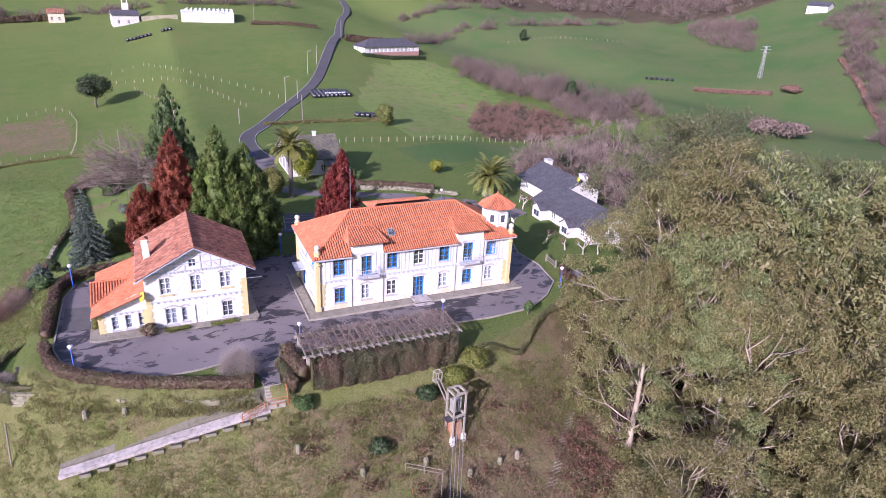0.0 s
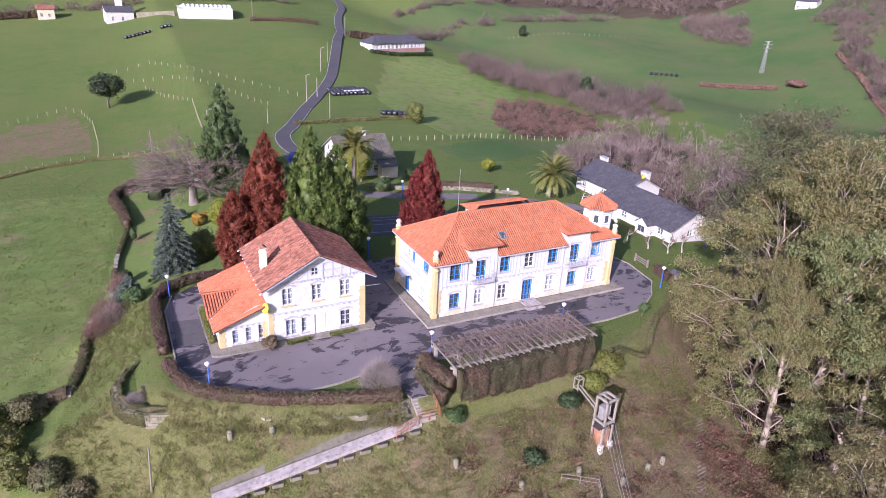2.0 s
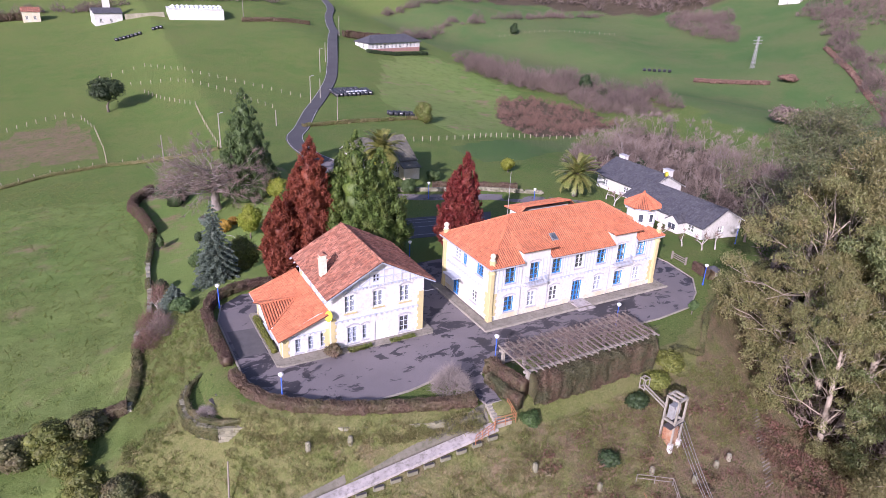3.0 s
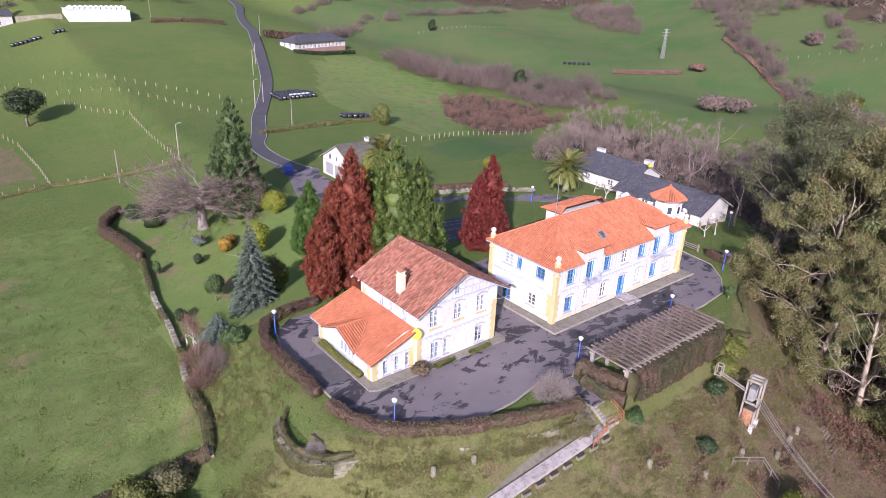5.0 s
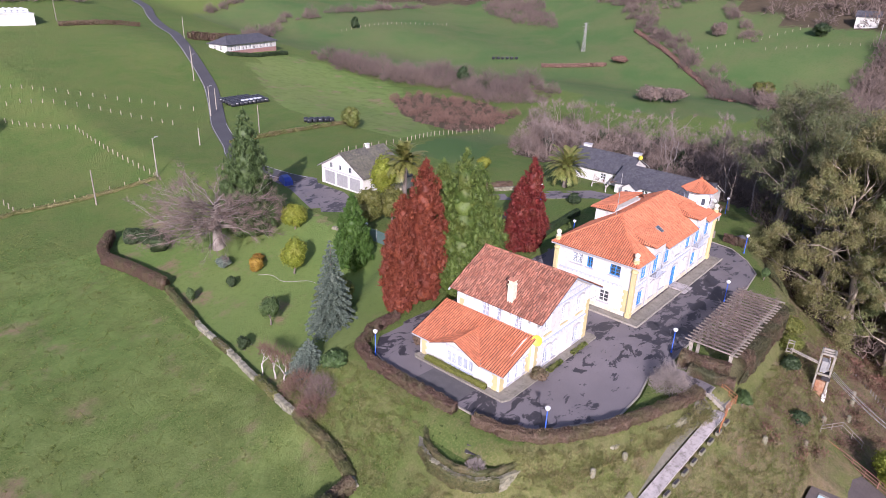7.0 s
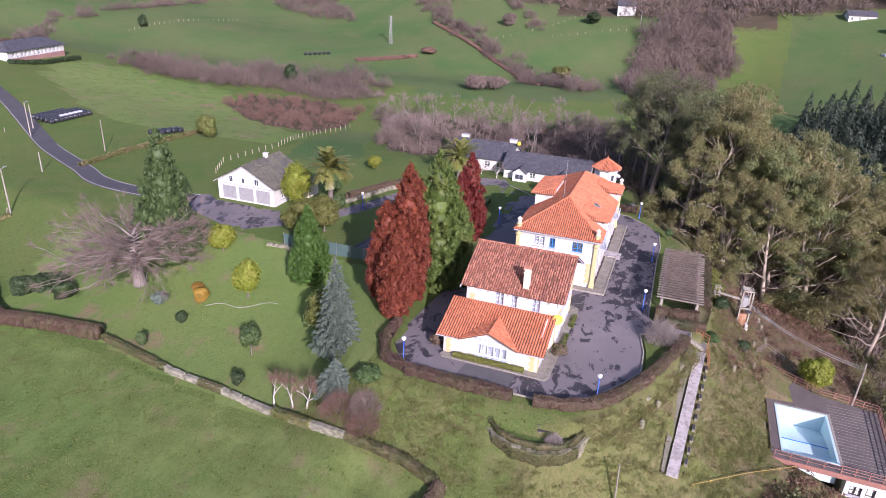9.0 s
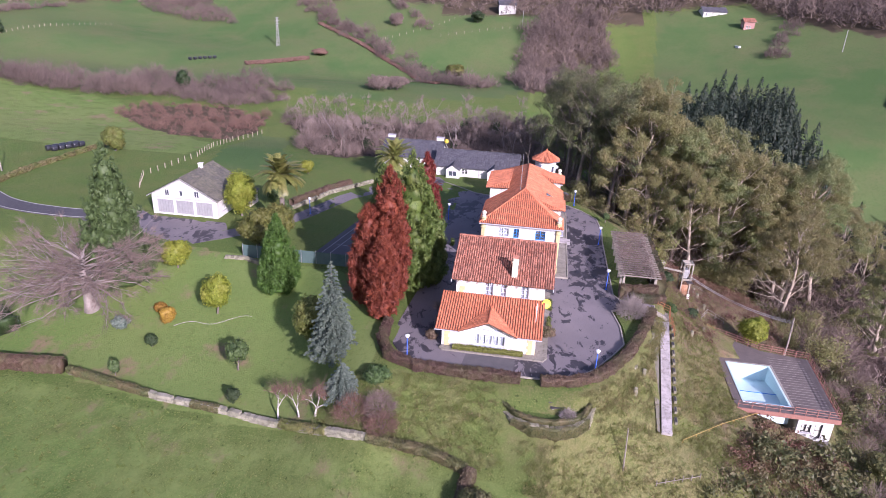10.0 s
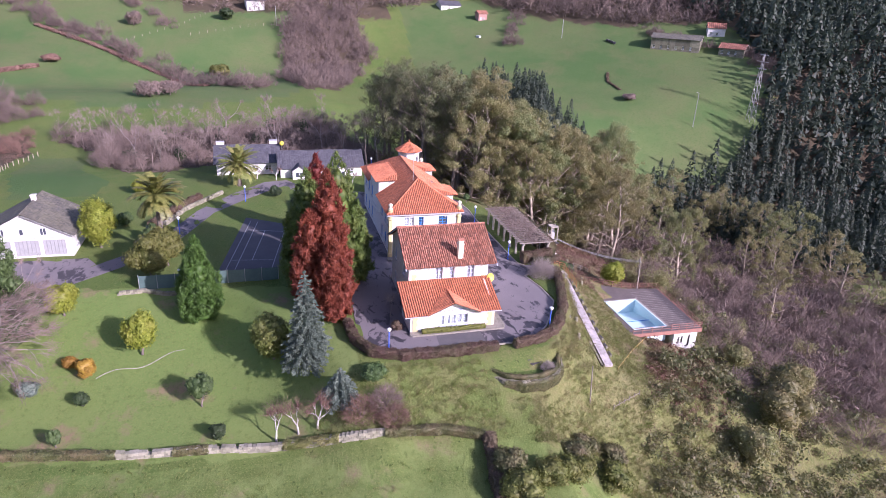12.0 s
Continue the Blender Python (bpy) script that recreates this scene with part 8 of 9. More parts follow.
for k in range(11):
    c = P0.lerp(P1, (k + 0.6) / 12)
    b = thing("planter", "low stone-edged planter beside the path", "planter", (c.x, c.y - 1.85, c.z - 1.2), -3.5, "planters along the path")
    Shape().box(-0.5, -0.16, -0.2, 0.5, 0.16, 0.14, 0.03).make("trough", STONE, b)
    Shape().box(-0.44, -0.1, 0.14, 0.44, 0.1, 0.17).make("soil", DARK_WOOD, b)


def railing(name, label, pts, mat, h=1.0, gap=1.2, rails=(0.35, 0.68, 1.0), r=0.035, category="railing"):
    t = thing(name, label, category, (0, 0, 0))
    for a, b in zip(pts, pts[1:]):
        a, b = Vector(a), Vector(b)
        n = max(1, round((b - a).length / gap))
        for k in range(n + 1):
            p = a.lerp(b, k / n)
            Shape().tube([p, p + Vector((0, 0, h))], [r * 1.2, r * 1.2], 6).make("post", mat, t)
        for q in rails:
            Shape().tube([a + Vector((0, 0, q * h)), b + Vector((0, 0, q * h))], [r, r], 6).make("rail", mat, t)
    return t


railing("step_rail", "orange-painted rail at the head of the path", [(-9.1, -15.6, -1.3), (-6.9, -15.9, -1.2), (-6.8, -14.2, -0.6)], RAIL_ORANGE, 1.1, 0.9)
railing("step_rail", "orange-painted rail beside the steps", [(-9.2, -15.8, -1.5), (-11.4, -16.0, -2.2)], RAIL_ORANGE, 1.1, 0.8)
railing("path_rail", "weathered wooden rail at the foot of the path", [(-32.3, -12.1, height(-32.3, -12.1)), (-30.2, -17.0, height(-30.2, -17.0))], WOOD, 0.8, 1.0, (0.5,), 0.045)

# pool terrace
DZ = -8.7
deck_poly = [(3.0, -25.4), (-0.6, -30.9), (-1.8, -37.3), (-16.2, -36.4), (-15.9, -24.1), (-4.4, -24.3)]
PX0, PX1, PY0, PY1 = -14.7, -5.0, -31.2, -25.2
deck = Shape()
for poly in ([(-15.9, -24.1), (-16.0, PY1), (PX1, PY1), (-4.4, -24.3)], [(-16.0, PY1), (-16.05, PY0), (PX0, PY0), (PX0, PY1)], [(-16.05, PY0), (-16.2, -36.4), (-1.8, -37.3), (-0.75, PY0)],
             [(PX1, PY1), (PX1, PY0), (-0.75, PY0), (-0.6, -30.9), (3.0, -25.4), (-4.4, -24.3)]):
    area = sum(a[0] * b[1] - b[0] * a[1] for a, b in zip(poly, poly[1:] + poly[:1]))
    deck.prism(poly if area > 0 else poly[::-1], DZ - 0.5, DZ)
tagged(deck.make("pavement_pool_deck", DECK), "dark paved pool terrace on piers", "terrace", kind="structure")
grooves = Shape()
for k in range(22):
    x = -15.6 + k * 0.62
    grooves.box(x, -36.0, DZ + 0.004, x + 0.05, PY0 - 0.3, DZ + 0.012)
tagged(grooves.make("trim_deck_joint", CONCRETE), "pale joints of the pool terrace", "joint", kind="structure")
pool = thing("swimming_pool", "empty pale blue swimming pool in the terrace", "pool", (0, 0, DZ))
s = Shape()
a, b, c, d, q = PX0, PY0, PX1, PY1, 0.25
for x0, y0, x1, y1 in ((a, b, a + q, d), (c - q, b, c, d), (a + q, b, c - q, b + q), (a + q, d - q, c - q, d)):
    s.box(x0, y0, -2.6, x1, y1, 0.06)
s.make("pool_wall", POOL, pool)
Shape().add([(a + q, b + q, -1.3), (a + q, d - q, -1.3), (-10, d - q, -1.35), (-10, b + q, -1.35), (c - q, b + q, -2.3), (c - q, d - q, -2.3)], [(3, 2, 1, 0), (4, 5, 2, 3)]).make("pool_floor", POOL, pool)
Shape().box(-10.06, b + q, -1.36, -9.98, d - q, -1.28).make("depth_line", BLUE, pool)
rim = Shape()
for x0, y0, x1, y1 in ((a - 0.02, b - 0.3, c + 0.3, b), (c, b, c + 0.3, d)):
    rim.box(x0, y0, 0.008, x1, y1, 0.07)
rim.make("coping", CONCRETE, pool)
railing("terrace_rail", "rusty red railing round the pool terrace", [(3.0, -25.4, DZ), (-0.6, -30.9, DZ), (-1.8, -37.3, DZ), (-16.2, -36.4, DZ), (-16.05, -31.0, DZ)], RAIL_RED, 1.05, 1.5, (0.3, 0.65, 1.0), 0.045)
railing("terrace_rail", "rusty red railing on the pool terrace's west edge", [(-16.05, -31.0, DZ), (-15.9, -24.3, DZ)], RAIL_RED, 0.9, 1.7, (0.5, 1.0), 0.04)
railing("terrace_rail", "orange railing at the top of the pool terrace", [(3.0, -25.2, DZ), (3.6, -22.4, DZ + 0.8), (-0.6, -22.6, DZ + 0.8)], RAIL_ORANGE, 1.0, 1.4)
Shape_fascia = Shape()
Shape_fascia.beam((-16.25, -36.5, DZ - 0.28), (-16.1, -24.0, DZ - 0.28), 0.12, 0.62)
Shape_fascia.beam((-16.25, -36.55, DZ - 0.28), (-1.8, -37.45, DZ - 0.28), 0.12, 0.62)
tagged(Shape_fascia.make("trim_fascia", RAIL_RED), "rust-red edge of the pool terrace", "trim", kind="structure")
hut = thing("pool_hut", "white changing hut under the pool terrace", "hut", (-16.0, -36.2, DZ))
hf = facade(0, 4.4, -3.6, (0, -1))
pierced(hf, 4.2, 3.05, 0.25, [(0.5, 1.1, 1.7, 2.3), (2.1, 0.4, 3.0, 2.5)]).make("wall", STUCCO, hut)
Shape().box(0.26, 0.2, -4.2, 12.0, 4.4, -0.52).make("hut_body", STUCCO_STAINED, hut)
window(hut, hf, (0.5, 1.1, 1.7, 2.3), DARK_WOOD, GREY_TRIM, (1, 1))
window(hut, hf, (2.1, 0.4, 3.0, 2.5), DARK_WOOD, None, (0, 1), name="door")
Shape().box(-2.6, 0.2, -3.9, -0.01, 3.6, -3.6).make("landing", CONCRETE, hut)
railing("lower_path_rail", "yellow-orange handrail across the slope above the pool", [(-26.9, -15.4, -7.35), (-21.4, -21.0, -8.4), (-16.4, -26.6, -9.6)], RAIL_OCHRE, 0.6, 2.6, (1.0,), 0.04)
round_tree("bright_shrub", "bright yellow-green bush at the corner of the pool terrace", at_ground(2.2, -30.6, 0.3), 5.0, 2.2, LIME, 545, 6600, 0.177, 0.6)

# transformer tower and its lines
TX, TY, TB = 9.2, -21.0, -7.0
tower = thing("transformer_tower", "grey steel and concrete transformer tower with a rusty base", "transformer tower", (TX, TY, TB), 8)
for x in (-0.85, 0.85):
    for y in (-0.85, 0.85):
        Shape().beam((x, y, -0.6), (x, y, 7.4), 0.22, 0.22).make("leg", CONCRETE, tower)
for z in (7.4, 4.6):
    for p, q in (((-0.95, -0.85), (0.95, -0.85)), ((-0.95, 0.85), (0.95, 0.85)), ((-0.85, -0.95), (-0.85, 0.95)), ((0.85, -0.95), (0.85, 0.95))):
        Shape().beam((*p, z), (*q, z), 0.22, 0.24).make("crossbar", CONCRETE, tower)
Shape().beam((0, -0.85, 7.4), (0, 0.85, 7.4), 0.18, 0.2).make("crossbar", CONCRETE, tower)
for k, (x, y) in enumerate(((-0.45, -0.4), (0.05, -0.4), (0.5, -0.3))):
    Shape().lathe([(0.05, 5.2), (0.14, 5.4), (0.08, 5.5), (0.14, 5.65), (0.08, 5.75), (0.14, 5.9), (0.05, 6.0), (0.05, 6.6)], 9, x, y).make("insulator", STEEL, tower, smooth=True)
box_ob = Shape().box(-0.6, -0.2, 4.75, 0.6, 0.6, 6.3, 0.06).make("transformer", STEEL, tower, smooth=False)
for k in range(6):
    Shape().box(-0.5 + k * 0.18, -0.34, 4.9, -0.45 + k * 0.18, -0.205, 6.1).make("fin", STEEL, box_ob)
Shape().box(-1.9, -1.0, 4.3, 1.2, 0.1, 4.42).make("platform", DARK_WOOD, tower)
Shape().box(-0.7, -0.7, -0.6, 0.7, 0.7, 3.6, 0.05).make("brick_base", RUST, tower)
for x in (-0.85, 0.85):
    Shape().box(x - 0.3, -1.15, -0.6, x + 0.3, -0.6, 2.0, 0.06).make("white_foot", STUCCO, tower)
for y in (-0.25, 0.25):
    Shape().beam((-0.9 + y, 0.8, 6.0), (0.2 + y, 4.9, 6.3), 0.12, 0.14).make("arm", CONCRETE, tower)
for x, y in ((-0.3, 4.6), (0.6, 4.6), (-0.3, 5.4), (0.6, 5.4)):
    Shape().beam((x, y, 5.9), (x, y, 7.3), 0.1, 0.1).make("frame_post", CONCRETE, tower)
for p, q in (((-0.3, 4.6), (0.6, 4.6)), ((-0.3, 5.4), (0.6, 5.4)), ((-0.3, 4.6), (-0.3, 5.4)), ((0.6, 4.6), (0.6, 5.4))):
    Shape().beam((*p, 7.3), (*q, 7.3), 0.1, 0.1).make("frame_bar", CONCRETE, tower)
    Shape().beam((*p, 6.1), (*q, 6.1), 0.1, 0.1).make("frame_bar", CONCRETE, tower)


tower.scale = (0.8, 0.8, 0.96)


def cable(p, q, sag, name="cable", label="thin overhead cable"):
    p, q = Vector(p), Vector(q)
    pts = [p.lerp(q, k / 12) - Vector((0, 0, sag * 4 * (k / 12) * (1 - k / 12))) for k in range(13)]
    c = thing(name, label, "cable", tuple(p))
    Shape().tube([t - p for t in pts], [0.022] * 13, 5).make("wire", STEEL, c)


PT = (1.4, -35.4)
pole_z = height(*PT)
line_pole = thing("power_pole", "leaning grey wooden power pole by the pool terrace", "power pole", (*PT, pole_z))
Shape().tube([(-0.6, 0.3, -1.0), (0.2, -0.1, 4.0), (0.9, -0.3, -4.2 - pole_z)], [0.17, 0.14, 0.11], 8).make("pole", WOOD, line_pole)
for z in (-5.0, -6.0):
    Shape().beam((0.1, -0.2, z - pole_z), (1.6, -0.4, z - pole_z + 0.05), 0.1, 0.1).make("crossarm", WOOD, line_pole)
for k, dx in enumerate((-0.6, -0.2, 0.2, 0.6)):
    cable((TX + dx, TY - 0.9, TB + 4.6), (PT[0] + 0.9 + dx * 0.8, PT[1] - 0.3, -4.9 - 0.3 * (k % 2)), 0.9, label="thin overhead cable from the transformer tower")
slope_pole = thing("slope_pole", "thin leaning wooden pole on the bank", "pole", (-32.6, -8.4, height(-32.6, -8.4)))
Shape().tube([(0, 0, -0.6), (0.35, 0.2, 5.2)], [0.1, 0.07], 7).make("pole", WOOD, slope_pole)
for i, (x, y) in enumerate(((5.3, -22.8), (9.4, -24.8), (13.0, -24.4), (15.2, -24.2), (-1.2, -22.4), (-6.8, -19.4), (-25.4, -9.6), (-21.8, -10.9))):
    st = thing("stump_marker", "pale stone stump on the rough slope", "stump", at_ground(x, y), 20 * i, "stone stumps")
    Shape().lathe([(0.26, -0.3), (0.28, 0.3), (0.24, 0.72), (0.12, 0.8)], 8).make("stone", STONE, st)
track = thing("log_track", "flight of log steps on the bare slope", "log steps", (0, 0, 0))
for k in range(22):
    p = Vector((24.6, -20.2, 0)).lerp(Vector((17.6, -27.8, 0)), k / 21)
    z = height(p.x, p.y)
    Shape().tube([(p.x - 0.6, p.y, z + 0.04), (p.x + 0.6, p.y + 0.1, z + 0.06)], [0.09, 0.09], 6).make("log", WOOD, track)
railing("slope_fence", "white wooden rail fence on the slope above the pool", [(3.0, -23.0, -6.6), (6.4, -24.6, -7.2), (5.2, -27.0, -8.0)], WOOD, 0.9, 1.6, (0.5, 1.0), 0.04, "fence")


# ---- lamps ----
def court_lamp(at, label="blue lamp post with a white globe head"):
    t = thing("lamp_post", label, "lamp", at, group="court lamps")
    Shape().lathe([(0.14, -0.2), (0.12, 0.15), (0.06, 0.25), (0.055, 2.7)], 10).make("post", LAMP_BLUE, t, smooth=True)
    Shape().lathe([(0.05, 2.66), (0.12, 2.7), (0.13, 2.76), (0.20, 2.8), (0.28, 3.02), (0.27, 3.06), (0.1, 3.16), (0.04, 3.2)], 12).make("head", LAMP_WHITE, t, smooth=True)
    return t


first_lamp = court_lamp((-26.25, -4.75, 0.0))
for x, y, z in ((-27.85, 16.35, 0), (-3.85, -7.4, 0), (13.5, -7.3, 0), (32.9, -3.6, 0), (-0.9, 19.6, 0), (30.9, 33.2, 0), (51.4, 5.7, -0.5), (18.5, 18.9, 0), (14.6, 43.4, 0.0), (-6.3, 41.2, -0.2)):
    copy_thing(first_lamp, pose(x, y, z))


# ---- tennis court ----
tagged(Shape().prism([(-5.0, 28.4), (16.4, 25.0), (21.5, 33.0), (-4.8, 37.2)], -0.3, 0.05).make("pavement_tennis", surface("dark_court_tar", (0.075, 0.075, 0.085), (0.095, 0.09, 0.10), 0.4, 0.85, None, 7, 0.2, 0.01)), "dark tar tennis court with white lines", "tennis court", kind="structure")
lines_s = Shape()
for p, q in (((-3.6, 36.0), (19.5, 32.2)), ((-3.6, 34.7), (19.0, 31.0)), ((-3.6, 29.4), (16.4, 26.2)), ((-3.6, 29.4), (-3.6, 36.0)), ((1.6, 28.8), (2.4, 35.0)), ((2.0, 31.9), (14.6, 29.8)), ((13.6, 26.9), (15.2, 32.8))):
    lines_s.beam((*p, 0.055), (*q, 0.055), 0.09, 0.012)
tagged(lines_s.make("trim_tennis_line", DOOR_GREY), "white lines of the tennis court", "court line", kind="structure")
mesh_fence = thing("windbreak", "pale green windbreak mesh on posts beside the tennis court", "fence", (0, 0, 0))
for (x0, y0), (x1, y1) in (((-5.5, 28.2), (-5.5, 37.4)), ((-5.5, 37.4), (-5.6, 46.6))):
    n = 4
    for k in range(n + 1):
        x, y = x0 + (x1 - x0) * k / n, y0 + (y1 - y0) * k / n
        Shape().tube([(x, y, -0.8), (x, y, 2.1)], [0.045, 0.045], 6).make("post", STEEL, mesh_fence)
    Shape().beam((x0, y0, 0.75), (x1, y1, 0.75), 0.02, 2.3).make("mesh", COURT_GREEN, mesh_fence)
rubble_wall("terrace_edge", "low pale stone wall under the evergreens", [(-6.4, 49.0), (-6.2, 46.0), (-7.2, 43.0), (-7.0, 40.0)], 0.6, 0.5, 550)
rubble_wall("lane_wall", "low stone wall along the garden lane", [(10.5, 49.5), (17, 47.0), (27, 43.6), (36, 37.8)], 0.8, 0.45, 551)
hedge("lane_hedge", "brown clipped hedge along the garden lane", [(18, 48.2), (27, 44.8), (33, 41.5)], 1.3, 1.0, HEDGE_BROWN, 552)
hedge("lane_hedge", "dark hedge behind the villa", [(14, 22.6), (22, 23.4), (29, 24.2)], 1.1, 0.9, LAUREL, 553)
for i, (x, y, h, r) in enumerate(((33.5, 27.5, 2.2, 1.2), (12.4, 47.2, 3.2, 1.5), (38.4, 52.6, 3.0, 1.7), (20.4, 52.5, 2.6, 1.4))):
    round_tree("garden_shrub", "rounded evergreen shrub beside the lane", at_ground(x, y), h, r, (LAUREL, CYPRESS, LIME, IVY)[i], 560 + i, 2860, 0.150, 0.15, category="shrub")
for i, (x, y) in enumerate(((41.3, 7.8), (43.0, 5.4), (45.4, 4.8), (40.2, 11.5), (44.8, 27.0), (46.4, 31.0))):
    bare_tree("pollard", "pollarded bare tree with a pale trunk by the outbuilding", at_ground(x, y), 3.6, 570 + i, WHITE_BARK, TWIG_RED, 2, 16, 0.6, 0.16, 0.9, "pollards by the outbuilding")
gate_t = thing("wooden_gate", "grey wooden field gate at the end of the drive", "gate", (36.0, 4.9, 0))
for z in (0.35, 0.65, 0.95):
    Shape().beam((0, 0, z), (-0.2, -2.6, z), 0.06, 0.12).make("bar", WOOD, gate_t)
for y in (0, -2.6):
    Shape().box(-0.12, y - 0.1, -0.3, 0.12, y + 0.1, 1.2).make("gate_post", WOOD, gate_t)
well = thing("well_house", "small stone well with a dark tiled cap", "well", (37.0, -1.8, -0.1))
Shape().lathe([(0.8, -0.2), (0.8, 0.9)], 10).make("wall", STONE, well)
Shape().lathe([(1.05, 0.9), (0.9, 1.05), (0.1, 1.5)], 10).make("cap", SLATE, well)

# ---- fields ----
def field_fence(line, gap, label, h=1.15):
    t = thing("field_fence", label, "fence", (0, 0, 0))
    proto = None
    pts = along(line, gap)
    for i, (x, y, a) in enumerate(pts):
        if proto is None:
            proto = Shape().box(-0.075, -0.075, -0.4, 0.075, 0.075, h, 0.02).make("post", FENCE_WOOD, t)
            ob = proto
        else:
            ob = new("post", proto.data)
            ob.parent = t
        ob.matrix_basis = pose(x, y, height(x, y), random.uniform(-4, 4), random.uniform(-4, 4), math.degrees(a))
    wires = Shape()
    for (x0, y0, _), (x1, y1, _) in zip(pts, pts[1:]):
        for z in (0.45, 0.9):
            wires.beam((x0, y0, height(x0, y0) + z), (x1, y1, height(x1, y1) + z), 0.006, 0.006)
    wires.make("wire", DARK_WOOD, t)


FOOT_LINE = [(-75, 99), (-55.8, 102.5), (-46.8, 107), (-35.4, 108), (-22.2, 103.2), (-12.0, 98.5)]
hedge("field_bank", "low bank of rough dry grass along the meadow fence", [(x, y - 0.6) for x, y in FOOT_LINE], 0.5, 0.9, DRY_GRASS, 581, density=90, size=0.25)
field_fence([(-11.6, 98.8), (-10.5, 123), (-9.4, 143), (-16.0, 156), (-20.3, 168)], 2.6, "pale wooden post fence across the meadow")
field_fence([(-35.3, 108.3), (-35.2, 122), (-36.2, 142), (-38.8, 153), (-42.9, 157.9), (-50, 154), (-59, 147.3), (-80, 142)], 2.6, "curving pale post fence of a small paddock")
field_fence(FOOT_LINE, 3.2, "post and wire fence along the meadow's foot")
field_fence([(-31.4, 191.6), (-16.9, 195.3), (-4.6, 174.5), (13.0, 154.4), (21.4, 141.9)], 3.4, "post fence climbing beside the road")
field_fence([(-26.0, 180), (-11.8, 171.8), (0.9, 152.3), (10, 132)], 3.4, "second post fence beside the road")
field_fence([(20, 80), (27.1, 83.7), (44.1, 81.1), (58, 84.5), (70.2, 85.4), (82.4, 82.7)], 2.2, "pale post fence round the bright green plot")
field_fence([(156.8, 236.7), (189.4, 233.9), (223.6, 224.4)], 3.0, "pale post fence on the far pasture")
field_fence([(250, 60), (262, 30), (262, 0)], 4.0, "post fence on the far hillside")
field_fence([(240, 90), (262, 66), (284, 50)], 4.0, "post fence on the far hillside")
hedge("lane_bank", "rough grassy bank beside the field lane", [(11, 107), (26, 108), (47, 106.2)], 0.7, 1.2, DRY_GRASS, 580, density=60, size=0.35)


def bale(at, turn, mat, group):
    b = thing("hay_bale", "round hay bale in black plastic wrap" if mat is BALE else "round hay bale in pale plastic wrap", "bale", at, turn, group)
    s = Shape(Matrix.Rotation(radians(90), 4, "X"))
    s.lathe([(0.42, -0.6), (0.62, -0.58), (0.66, -0.4), (0.66, 0.4), (0.62, 0.58), (0.42, 0.6)], 14)
    s.make("wrap", mat, b, smooth=True)
    return b


black, pale_one = None, None
rnd = random.Random(12)
spots = [(32.8 + i * 1.42, 140.2 + j * 1.5, j) for i in range(9) for j in range(5) if not (j == 4 and i > 6)]
spots += [(39.0 + i * 1.35, 113.2 - i * 0.7 + j * 1.4, 0) for i in range(5) for j in range(2)]
spots += [(185.5 + i * 1.5, 161.5 - i * 1.55, 0) for i in range(6)]
spots += [(-22 + i * 1.45, 238 + 0.1 * i, 0) for i in range(7)] + [(-8 + i * 1.45, 239, 0) for i in range(3)]
spots += [(206 + i * 1.6, -139 + 0.5 * i, 0) for i in range(4)]
for i, (x, y, j) in enumerate(spots):
    pale_b = j == 1 and 3 < i / 5 < 8
    at = (x, y, height(x, y) + 0.62)
    src = pale_one if pale_b else black
    if src is None:
        ob = bale(at, 65, PALE_WRAP if pale_b else BALE, "wrapped bales")
        if pale_b:
            pale_one = ob
        else:
            black = ob
    else:
        copy_thing(src, pose(*at, 0, 0, 65 + rnd.uniform(-12, 12)))
white_bale = thing("feed_trough", "white trough on the far field", "trough", (246, -82, height(246, -82)), 20)
Shape().box(-1.5, -0.6, 0, 1.5, 0.6, 0.9, 0.1).make("tub", WHITE_PAINT, white_bale)


def utility_pole(x, y, h, label, mat=CONCRETE, arm=False):
    p = thing("utility_pole", label, "pole", at_ground(x, y))
    Shape().tube([(0, 0, -0.5), (0, 0, h)], [0.16, 0.10], 8).make("pole", mat, p)
    if arm:
        Shape().tube([(0, 0, h - 0.2), (0.8, 0.2, h + 0.1)], [0.05, 0.04], 6).make("arm", STEEL, p)
        Shape().box(0.6, 0.05, h + 0.04, 1.2, 0.35, h + 0.18).make("lamp", STEEL, p)
    return p


for x, y, h, lab, m, arm in ((-11.3, 98.6, 8, "pale concrete street lamp by the garden gate", CONCRETE, True), (-24.0, 98.4, 7, "leaning wooden pole at the meadow's edge", WOOD, False), (22.3, 134.6, 8, "concrete street lamp beside the road", CONCRETE, True),
                             (37.0, 168.6, 8, "concrete street lamp beside the road", CONCRETE, True), (22.6, 112.4, 7, "wooden pole in the small field", WOOD, False), (64.2, 222.5, 8, "concrete pole beside the road", CONCRETE, False),
                             (43, 180, 7, "concrete pole beside the road", CONCRETE, False), (27, 139.5, 6, "short pole beside the road", CONCRETE, False), (5.2, 110.6, 4, "short white post beside the road", CONCRETE, False), (33, 262, 9, "wooden pole near the workshop", WOOD, False),
                             (128, -134.6, 13, "grey pylon pole in the valley field", STEEL, True), (262, 20, 9, "pole on the far field", STEEL, False), (226, -120, 9, "pole on the far field", STEEL, False)):
    utility_pole(x, y, h, lab, m, arm)


